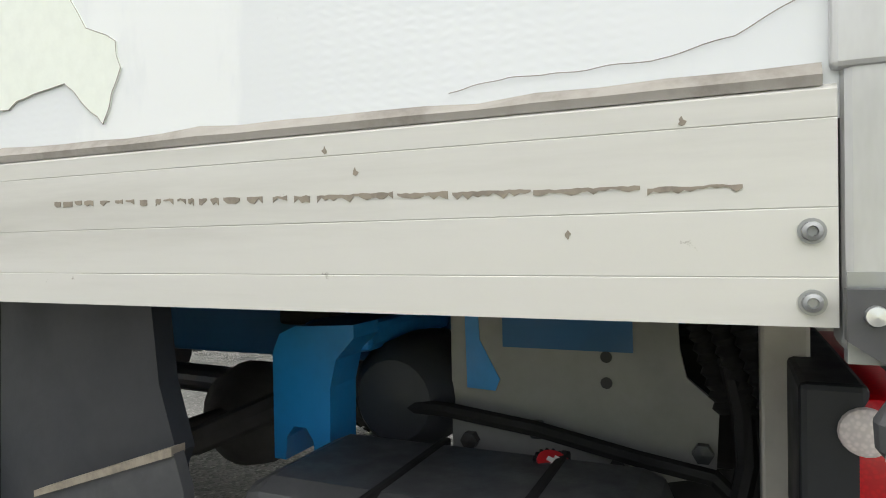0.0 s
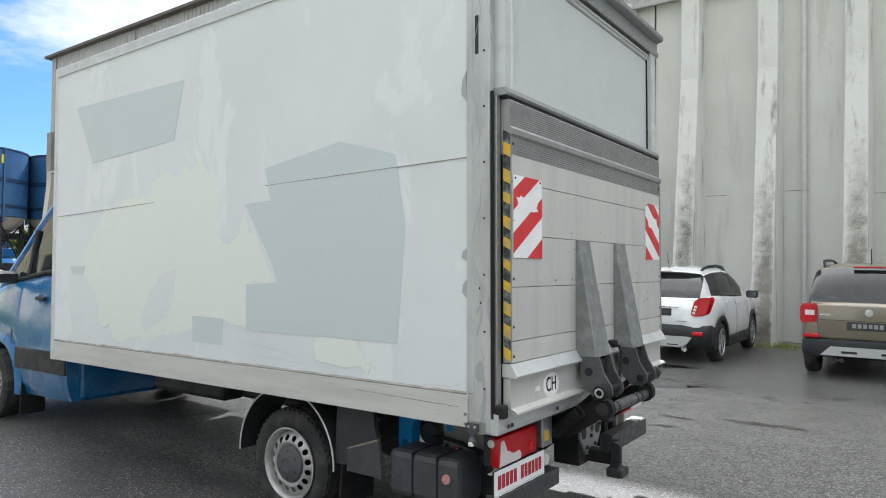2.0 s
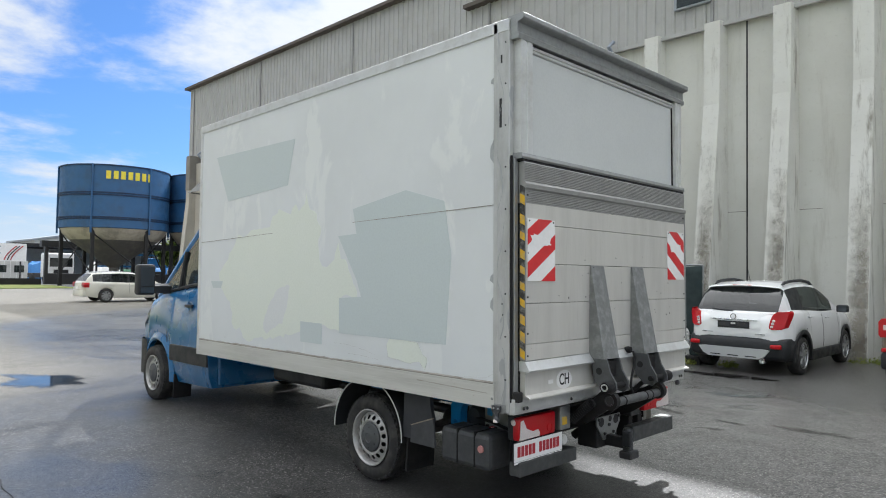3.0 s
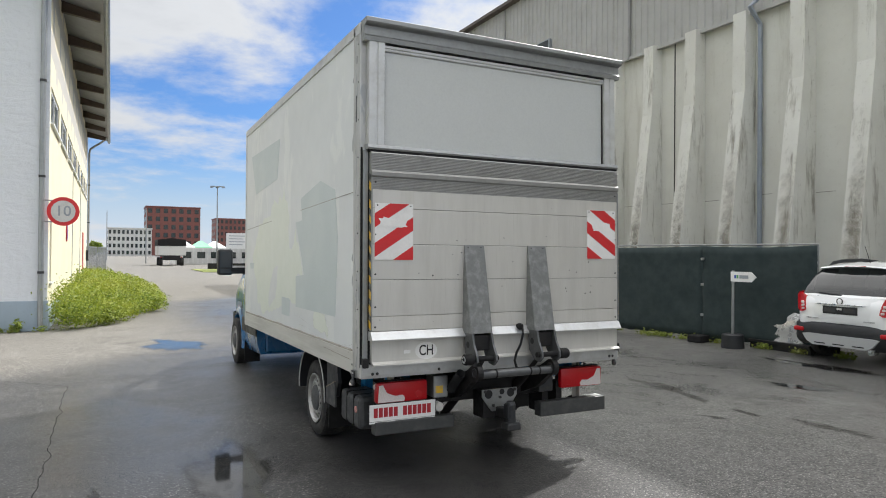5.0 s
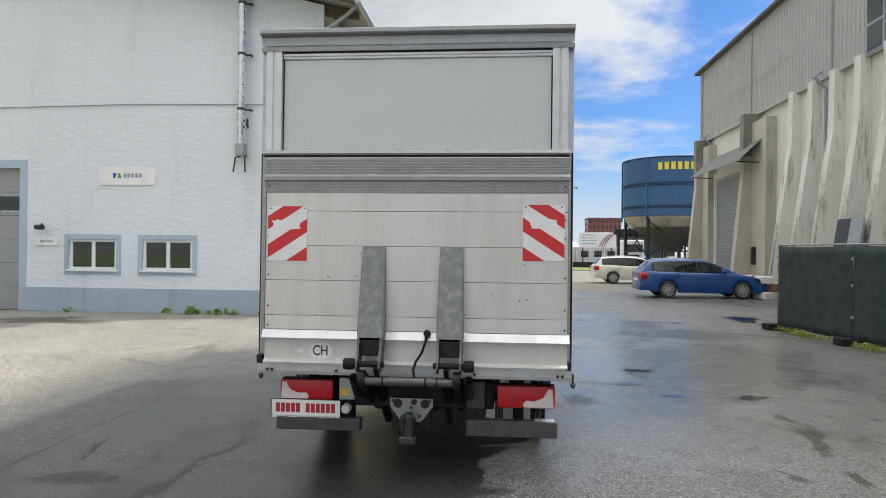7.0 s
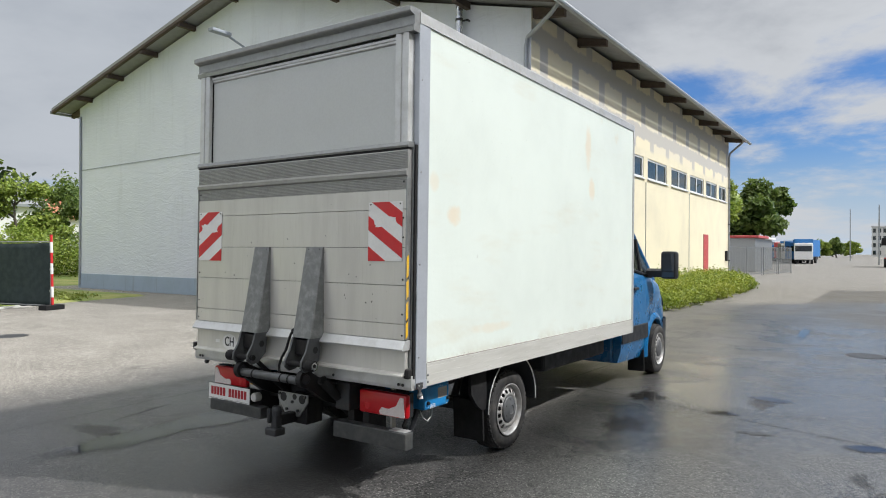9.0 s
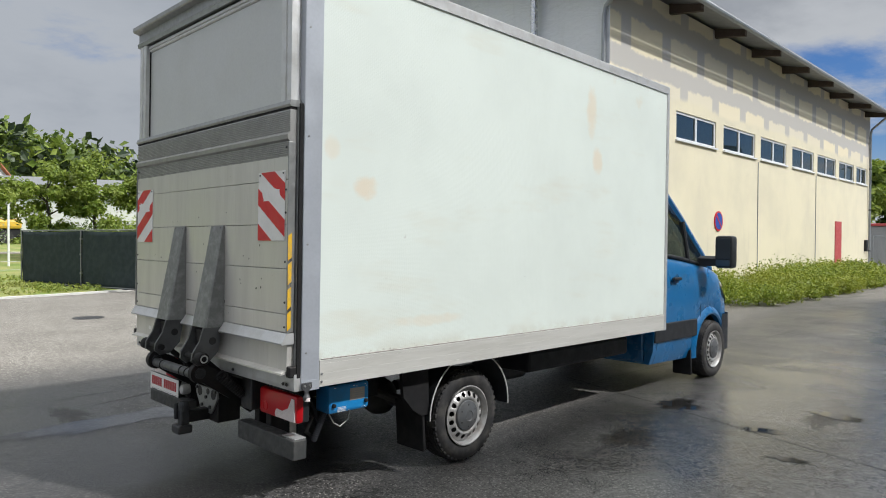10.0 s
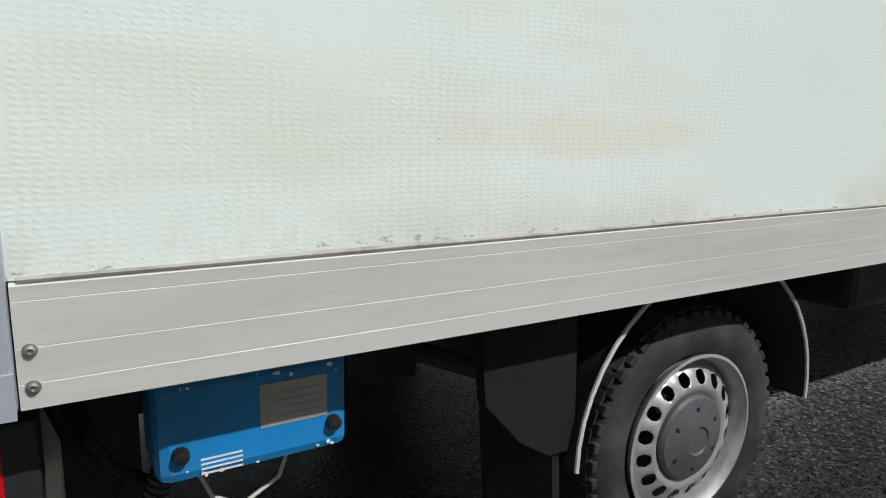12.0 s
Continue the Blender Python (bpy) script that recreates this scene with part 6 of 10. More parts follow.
def shell(parent, spec):
    """Lofted lower body with wheel openings, and a glazed upper body; each pane a part."""
    belt, sill, hw, roof, wr = (curve(spec[k]) for k in ("belt", "sill", "hw", "roof", "wr"))
    wheels, rad = spec["wheels"], spec["arch"]
    x0, x1 = spec["hw"][0][0], spec["hw"][-1][0]
    xs = set(np.linspace(x0, x1, 46).tolist()) | {p[0] for k in ("belt", "hw", "roof", "wr") for p in spec[k] if x0 <= p[0] <= x1}
    for wx in wheels:
        xs |= {wx + rad * math.cos(math.pi * k / 16) for k in range(17)}
    for a, b in spec["panes"]:
        xs |= {a, b}
    xs = sorted(v for v in xs if x0 <= v <= x1)
    xs = [v for i, v in enumerate(xs) if i == 0 or v - xs[i - 1] > 0.004]
    zc = spec["wheel_z"]
    rows = []
    for x in xs:
        zb = sill(x)
        for wx in wheels:
            d = rad * rad - (x - wx) ** 2
            if d > 0:
                zb = max(zb, zc + math.sqrt(d))
        zt, w_ = belt(x), hw(x)
        h = zt - zb
        half = [(w_ * 0.94, zb), (w_ * 0.985, zb + 0.12 * h), (w_, zb + 0.38 * h), (w_ * 0.997, zb + 0.62 * h), (w_ * 0.972, zb + 0.84 * h), (w_ * 0.945, zb + 0.95 * h), (w_ * 0.90, zt), (w_ * 0.6, zt + spec["crown"] * 0.7), (w_ * 0.25, zt + spec["crown"]), (0, zt + spec["crown"])]
        rows.append([(x, y, z) for y, z in half] + [(x, -y, z) for y, z in half[-2::-1]])
    g0, g1 = spec["roof"][0][0], spec["roof"][-1][0]

    def inside(i):
        return g0 - 0.001 < xs[i] and xs[i + 1] < g1 + 0.001

    bm = bmesh.new()
    vs = sheet(bm, rows, lambda i, j: 6 <= j <= 11 and inside(i))
    for ring in (vs[0], vs[-1]):
        bm.faces.new(ring)
    body = part("body", bm, M[spec["paint"]], parent, "", True, 40)
    bm = bmesh.new()
    sheet(bm, [[(x, y * 0.98, z - 0.05) for x, y, z in r] for r in rows], lambda i, j: not (6 <= j <= 11 and inside(i)))
    part("interior", bm, M["grey_fabric"], parent)
    # upper body
    up = []
    gx = [x for x in xs if g0 - 1e-6 <= x <= g1 + 1e-6]
    for x in gx:
        zt, rz = belt(x), max(roof(x), belt(x) + 0.002)
        wb, wt, h = 0.90 * hw(x), wr(x), rz - zt
        f_ = min(1.0, h / spec["full"])
        wt = wb + (wt - wb) * f_
        half = [(wb, zt), (wb + (wt - wb) * 0.45 + 0.012 * f_, zt + 0.5 * h), (wb + (wt - wb) * 0.86 + 0.008 * f_, zt + 0.86 * h), (wt - 0.02 * f_, zt + 0.955 * h), (wt - 0.11 * f_, rz), (wt * 0.45, rz + 0.02 * f_), (0, rz + 0.026 * f_)]
        up.append([(x, y, z) for y, z in half] + [(x, -y, z) for y, z in half[-2::-1]])
    fr, rr = spec["screen_end"], spec["rear_start"]

    def kind(i, j):
        xa, xb = gx[i], gx[i + 1]
        mid, jj = (xa + xb) / 2, min(j, 11 - j)
        if mid < fr:
            if jj >= 4:
                return "windscreen"
            if jj <= 1 and any(a <= mid <= b for a, b in spec["panes"]):
                return "side"
            return "pillar" if jj <= 1 and spec.get("black_pillars") and mid > spec["panes"][0][0] - 0.05 else "body"
        if mid > rr:
            if jj >= spec.get("rear_wrap", 4) and spec.get("rear_glass", True) and mid < spec.get("rear_end", 9):
                return "rear"
            if jj <= 1 and any(a <= mid <= b for a, b in spec["panes"]):
                return "side"
            return "body"
        if jj <= 1 and any(a <= mid <= b for a, b in spec["panes"]):
            return "side"
        if jj <= 1:
            return "pillar"
        return "body"

    def pick(test):
        b_ = bmesh.new()
        sheet(b_, up, lambda i, j: not test(i, j))
        loose = [v for v in b_.verts if not v.link_faces]
        bmesh.ops.delete(b_, geom=loose, context="VERTS")
        return b_

    part("roof", pick(lambda i, j: kind(i, j) == "body"), M[spec.get("roof_paint", spec["paint"])], parent, "", True, 40)
    marks = [i for i in range(len(gx) - 1) if kind(i, 0) == "pillar" or kind(i, 1) == "pillar"]
    while marks:
        n = 1
        while n < len(marks) and marks[n] == marks[n - 1] + 1:
            n += 1
        run, marks = set(marks[:n]), marks[n:]
        for low in (True, False):
            part("pillar", pick(lambda i, j: kind(i, j) == "pillar" and i in run and (j < 6) == low), M["black_plastic"], parent, "", True)
    part("windscreen", pick(lambda i, j: kind(i, j) == "windscreen"), M["car_glass"], parent, "", True).visible_shadow = False
    if spec.get("rear_glass", True):
        part("rear_window", pick(lambda i, j: kind(i, j) == "rear"), M[spec.get("rear_tint", "car_glass")], parent, "", True).visible_shadow = False
    for a, b in spec["panes"]:
        for low in (True, False):
            b_ = pick(lambda i, j: kind(i, j) == "side" and a <= (gx[i] + gx[i + 1]) / 2 <= b and (j < 6) == low)
            if b_.faces:
                part("side_window", b_, M["car_glass"], parent, "", True).visible_shadow = False
            else:
                b_.free()
    # dark wheel housings
    for wx in wheels:
        for s in (-1, 1):
            bm = bmesh.new()
            rows_ = []
            for k in range(17):
                a = math.pi * k / 16
                px, pz = wx + (rad - 0.002) * math.cos(a), zc + (rad - 0.002) * math.sin(a)
                rows_.append([(px, s * hw(wx) * 0.94, pz), (px, s * hw(wx) * 0.6, pz)])
            sheet(bm, rows_)
            part("wheel_housing", bm, M["black_plastic"], parent)
    return rows, xs


def seam(root, spec, x, s, z0, z1):
    """A thin dark shut line that follows the body's side."""
    zb, zt, w_ = curve(spec["sill"])(x), curve(spec["belt"])(x), curve(spec["hw"])(x)
    h = zt - zb
    prof = curve([(zb, w_ * 0.94), (zb + 0.12 * h, w_ * 0.985), (zb + 0.38 * h, w_), (zb + 0.62 * h, w_ * 0.997), (zb + 0.84 * h, w_ * 0.972), (zb + 0.95 * h, w_ * 0.945), (zt, w_ * 0.90)])
    bm = bmesh.new()
    rows_ = []
    for k in range(15):
        z = z0 + (z1 - z0) * k / 14
        y = prof(z) + 0.0015
        rows_.append([(x - 0.003, s * (y - 0.004), z), (x - 0.003, s * y, z), (x + 0.003, s * y, z), (x + 0.003, s * (y - 0.004), z)])
    sheet(bm, rows_)
    part("door_gap", bm, M["letter_black"], root)


# cab of the truck
CAB = {
    "black_pillars": True,
    "paint": "blue_paint", "crown": 0.05, "full": 0.75, "wheel_z": 0.432, "wheels": [-6.06], "arch": 0.42,
    "hw": [(-6.97, 0.55), (-6.94, 0.68), (-6.85, 0.83), (-6.65, 0.92), (-6.4, 0.965), (-6.0, 0.985), (-4.62, 0.995)],
    "belt": [(-6.97, 0.78), (-6.94, 0.92), (-6.86, 1.08), (-6.68, 1.23), (-6.42, 1.35), (-6.12, 1.43), (-5.75, 1.47), (-5.4, 1.51), (-4.62, 1.57)],
    "sill": [(-6.97, 0.42), (-6.5, 0.38), (-5.5, 0.37), (-4.62, 0.39)],
    "roof": [(-6.32, 1.36), (-6.1, 1.56), (-5.6, 2.0), (-5.25, 2.27), (-5.0, 2.39), (-4.75, 2.43), (-4.62, 2.43)],
    "wr": [(-6.32, 0.72), (-5.6, 0.78), (-5.0, 0.80), (-4.62, 0.82)],
    "panes": [(-6.0, -5.62), (-5.55, -4.72)], "screen_end": -5.2, "rear_start": -4.3, "rear_glass": False,
}
shell(truck, CAB)
bm = bmesh.new()
box(bm, -4.64, -4.60, -0.88, 0.88, 0.4, 2.4, 0.03)
part("cab_rear_wall", bm, M["blue_paint"], truck)
bm = bmesh.new()
prism(bm, [(-5.1, 2.40), (-4.95, 2.46), (-4.60, 2.5), (-4.60, 2.40)], "y", -0.75, 0.75)
part("cab_roof_lip", bm, M["blue_paint"], truck)
for s in (-1, 1):
    # black rub strip, door gap lines, handle, seat, mirror
    bm = bmesh.new()
    box(bm, -5.66, -4.63, *sorted((s * 0.975, s * 1.004)), 0.625, 0.825, 0.012)
    part("rub_strip", bm, M["black_plastic"], truck, "black rub strip")
    for xg in (-5.78, -4.70):
        seam(truck, CAB, xg, s, 0.62 if xg < -5 else 0.40, 1.44)
    # painted pillar along the windscreen, black frame of the door glass
    pts, low = [], []
    for x in [-6.3 + 1.66 * k / 14 for k in range(15)]:
        zt, rz = curve(CAB["belt"])(x), curve(CAB["roof"])(x)
        wb, hgt = 0.90 * curve(CAB["hw"])(x), max(0.002, rz - zt)
        wt = wb + (curve(CAB["wr"])(x) - wb) * min(1.0, hgt / CAB["full"])
        pts.append((x, s * (wt - 0.03), zt + 0.97 * hgt))
        low.append((x, s * (wb + 0.004), zt + 0.006))
    bm = bmesh.new()
    tube(bm, pts, 0.055, 8)
    part("screen_pillar", bm, M["blue_paint"], truck, "", True)
    bm = bmesh.new()
    tube(bm, low[2:], 0.016, 6)
    tube(bm, [(p[0], s * (abs(p[1]) + 0.008), p[2] - 0.07) for p in pts[3:]], 0.036, 8)
    part("window_rubber", bm, M["black_rubber"], truck)
    def glass_edge(x, q):
        """A place on the cab's side, q of the way from the belt to the roof."""
        zt, rz = curve(CAB["belt"])(x), curve(CAB["roof"])(x)
        wb, hgt = 0.90 * curve(CAB["hw"])(x), max(0.002, rz - zt)
        f_ = min(1.0, hgt / CAB["full"])
        wt = wb + (curve(CAB["wr"])(x) - wb) * f_
        return (x, s * (wb + (wt - wb) * q * 0.97 + 0.016), zt + q * hgt)
    for x0_, x1_ in ((-5.60, -5.57), (-4.71, -4.70)):
        bm = bmesh.new()
        tube(bm, [glass_edge(x0_ + (x1_ - x0_) * q, q * 0.88) for q in [k / 6 for k in range(7)]], 0.026, 8)
        part("window_post", bm, M["black_plastic"], truck, "black post of the door glass", True)
    bm = bmesh.new()
    tube(bm, [glass_edge(-6.1 + 1.4 * k / 12, 0.03) for k in range(13)], 0.02, 8)
    part("belt_strip", bm, M["black_plastic"], truck, "black strip under the door glass", True)
    # flared lip round the wheel opening
    bm = bmesh.new()
    rows = []
    for k in range(29):
        a = radians(-8) + radians(196) * k / 28
        ca, sa = math.cos(a), math.sin(a)
        q = lambda r_, y_: (-6.06 + r_ * ca, s * y_, 0.432 + r_ * sa)
        y0_ = curve(CAB["hw"])(-6.06 + 0.46 * ca)
        rows.append([q(0.418, y0_ - 0.05), q(0.418, y0_ + 0.012), q(0.44, y0_ + 0.022), q(0.475, y0_ + 0.014), q(0.51, y0_ - 0.012)])
    sheet(bm, rows)
    part("arch_flare", bm, M["blue_paint"], truck, "", True)
    bm = bmesh.new()
    box(bm, -5.2, -5.02, *sorted((s * 0.985, s * 1.025)), 1.285, 1.32, 0.012)
    part("door_handle", bm, M["black_plastic"], truck)
    bm = bmesh.new()
    lathe(bm, [(0.055, 0), (0.05, s * -0.004), (0.0001, s * -0.02)], (-5.13, s * 0.994, 1.30), "Y", 18)
    part("handle_cup", bm, M["blue_paint"], truck)
    mir = bmesh.new()
    box(mir, -6.03, -5.86, *sorted((s * 1.10, s * 1.31)), 1.42, 1.80, 0.035)
    mo = part("wing_mirror", mir, M["black_plastic"], truck, "large black wing mirror", True)
    bm = bmesh.new()
    box(bm, -5.862, -5.856, *sorted((s * 1.125, s * 1.285)), 1.53, 1.77, 0.002)
    part("mirror_glass", bm, M["mirror_glass"], mo)
    bm = bmesh.new()
    box(bm, -5.862, -5.856, *sorted((s * 1.125, s * 1.285)), 1.445, 1.515, 0.002)
    part("mirror_glass", bm, M["mirror_glass"], mo)
    bm = bmesh.new()
    prism(bm, [(-5.98, 1.46), (-5.86, 1.44), (-5.86, 1.53), (-5.95, 1.56)], "y", *sorted((s * 0.9, s * 1.12)))
    part("mirror_arm", bm, M["black_plastic"], mo)
    bm = bmesh.new()
    box(bm, -5.36, -4.9, *sorted((s * 0.25, s * 0.72)), 1.2, 1.35, 0.05)
    box(bm, -4.98, -4.82, *sorted((s * 0.25, s * 0.72)), 1.3, 1.95, 0.05)
    box(bm, -4.96, -4.86, *sorted((s * 0.36, s * 0.6)), 1.96, 2.16, 0.04)
    part("cab_seat", bm, M["grey_fabric"], truck, "", True)
    bm = bmesh.new()
    rows = []
    for k in range(9):
        x = -6.9 + 0.42 * k / 8
        lo, hi = 0.90 + 0.2 * k / 8, 0.98 + 0.26 * (k / 8) ** 0.6
        w_ = curve(CAB["hw"])(x)
        rows.append([(x, s * (w_ * (1.0 - 0.05 * v / 3) + 0.004), lo + (hi - lo) * v / 3) for v in range(4)])
    sheet(bm, rows)
    part("head_lamp", bm, M["dark_glass"], truck)
    bm = bmesh.new()
    prism(bm, [(-5.56, 0.46), (-5.58, 0.18), (-5.55, 0.17), (-5.53, 0.46)], "y", *sorted((s * 0.98, s * 0.76)))
    part("mud_flap", bm, M["black_rubber"], truck)
bm = bmesh.new()
rows = []
for k in range(25):
    a = math.pi * (k / 24 - 0.5)
    rows.append([(-6.40 - 0.62 * math.cos(a) ** 0.6, 0.985 * math.sin(a), z) for z in (0.38, 0.42, 0.6, 0.8, 0.83)])
sheet(bm, rows)
part("front_bumper", bm, M["black_plastic"], truck, "black front bumper", True)


def alloy_wheel(parent, x, y, s, r, z, spokes=5, finish="alloy"):
    bm = bmesh.new()
    k_ = r / 0.342
    prof = [(0.2, -0.02), (0.235, 0.0), (0.29, 0.004), (0.318, -0.008), (0.338, -0.035), (0.342, -0.1), (0.338, -0.17), (0.3, -0.2), (0.2, -0.19)]
    lathe(bm, [(a * k_, s * b) for a, b in prof], (0, 0, 0), "Y", 36)
    wheel = part("wheel", bm, M["tyre_skin"], parent, "", True)
    wheel.matrix_basis = pose(x, y, z)
    bm = bmesh.new()
    lathe(bm, [(a * k_, s * b) for a, b in ((0.235, 0.003), (0.225, 0.004), (0.21, -0.02), (0.2, -0.12))], (0, 0, 0), "Y", 36)
    cyl(bm, (0, s * -0.04, 0), (0, s * -0.005, 0), 0.06 * k_, seg=16)
    for q in range(spokes):
        a = 2 * math.pi * q / spokes
        for d in (-0.13, 0.13):
            mm = Matrix.Rotation(a + d, 4, "Y")
            y0, y1 = sorted((s * -0.045, s * -0.008))
            box(bm, -0.017 * k_, 0.017 * k_, y0, y1, 0.03 * k_, 0.222 * k_, 0.004, mm)
    part("rim", bm, M[finish], wheel, "", True)
    bm = bmesh.new()
    cyl(bm, (0, s * -0.10, 0), (0, s * -0.09, 0), 0.205 * k_, seg=24)
    part("brake_disc", bm, M["black_steel"], wheel)


def car(name, label, spec, at, yaw, extras):
    root = thing(name, label, "car", pose(at[0], at[1], 0, 0, 0, yaw), "parked cars")
    shell(root, spec)
    for wx in spec["wheels"]:
        for s in (-1, 1):
            alloy_wheel(root, wx, s * (curve(spec["hw"])(wx) - 0.015), s, spec["tyre"], spec["tyre"], spec.get("spokes", 5))
    W = max(p[1] for p in spec["hw"])
    for s in (-1, 1):
        xm, zm = spec["mirror"]
        bm = bmesh.new()
        box(bm, xm - 0.09, xm + 0.06, *sorted((s * (W * 0.97), s * (W + 0.17))), zm, zm + 0.14, 0.03)
        mo = part("door_mirror", bm, M[spec.get("mirror_paint", "black_plastic")], root, "", True)
        bm = bmesh.new()
        box(bm, xm + 0.058, xm + 0.064, *sorted((s * (W + 0.02), s * (W + 0.155))), zm + 0.02, zm + 0.12)
        part("mirror_glass", bm, M["mirror_glass"], mo)
        for a, b in spec["doors"]:
            for xg in (a, b):
                seam(root, spec, xg, s, 0.42, curve(spec["belt"])(xg) - 0.04)
            bm = bmesh.new()
            y_ = curve(spec["hw"])(b)
            zh = curve(spec["belt"])(b) - 0.13
            box(bm, b - 0.26, b - 0.08, *sorted((s * (y_ * 0.985), s * (y_ + 0.022))), zh, zh + 0.03, 0.01)
            part("door_handle", bm, M[spec["paint"]], root)
    for x_ in spec["seats"]:
        for y_ in (-0.36, 0.36):
            bm = bmesh.new()
            box(bm, x_ - 0.08, x_ + 0.08, y_ - 0.22, y_ + 0.22, 0.6, 1.15, 0.05)
            box(bm, x_ - 0.05, x_ + 0.05, y_ - 0.13, y_ + 0.13, 1.17, 1.36, 0.04)
            part("seat", bm, M["grey_fabric"], root, "", True)
    extras(root, spec, W)
    return root


def slab(root, name, mat, x0, x1, y0, y1, z0, z1, bevel=0.01, label="", smooth=False):
    bm = bmesh.new()
    box(bm, x0, x1, y0, y1, z0, z1, bevel)
    return part(name, bm, M[mat], root, label, smooth)


SUV = {
    "paint": "clean_white", "rear_wrap": 2, "rear_tint": "dark_glass", "crown": 0.03, "full": 0.45, "wheel_z": 0.335, "wheels": [-0.80, -3.355], "arch": 0.385, "tyre": 0.335,
    "hw": [(-4.28, 0.55), (-4.22, 0.7), (-4.0, 0.82), (-3.4, 0.88), (-2.0, 0.885), (-0.8, 0.89), (-0.35, 0.85), (-0.12, 0.78), (-0.03, 0.70), (0.0, 0.62)],
    "belt": [(-4.28, 0.6), (-4.22, 0.72), (-4.05, 0.86), (-3.6, 0.98), (-3.05, 1.06), (-2.0, 1.07), (-0.8, 1.12), (-0.35, 1.13), (-0.1, 1.06), (-0.03, 0.98), (0.0, 0.9)],
    "sill": [(-4.28, 0.3), (-3.9, 0.25), (-0.5, 0.27), (-0.15, 0.34), (0.0, 0.42)],
    "roof": [(-3.2, 1.08), (-2.9, 1.23), (-2.4, 1.46), (-2.05, 1.565), (-1.5, 1.6), (-0.9, 1.575), (-0.5, 1.52), (-0.33, 1.38), (-0.18, 1.21), (-0.08, 1.06)],
    "wr": [(-3.2, 0.62), (-2.2, 0.66), (-1.2, 0.66), (-0.5, 0.6), (-0.08, 0.58)],
    "panes": [(-2.72, -1.93), (-1.87, -1.02)], "screen_end": -2.15, "rear_start": -0.46, "rear_end": -0.1,
    "mirror": (-2.78, 1.03), "doors": [(-2.85, -1.9), (-1.88, -0.95)], "seats": [-2.0, -1.05],
}


def arch_trim(root, spec, mat, width=0.06):
    """Plastic lips round the wheel openings."""
    hw, rad, zc = curve(spec["hw"]), spec["arch"], spec["wheel_z"]
    for wx in spec["wheels"]:
        for s in (-1, 1):
            bm = bmesh.new()
            rows_ = []
            for k in range(25):
                a = radians(-12) + radians(204) * k / 24
                ca, sa = math.cos(a), math.sin(a)
                y_ = hw(wx + rad * ca)
                rows_.append([(wx + (rad + d) * ca, s * (y_ + o), zc + (rad + d) * sa) for d, o in ((-0.012, -0.07), (-0.012, 0.008), (0.01, 0.014), (width, 0.008), (width + 0.008, -0.02))])
            sheet(bm, rows_)
            part("arch_trim", bm, M[mat], root, "black plastic wheel arch", True)


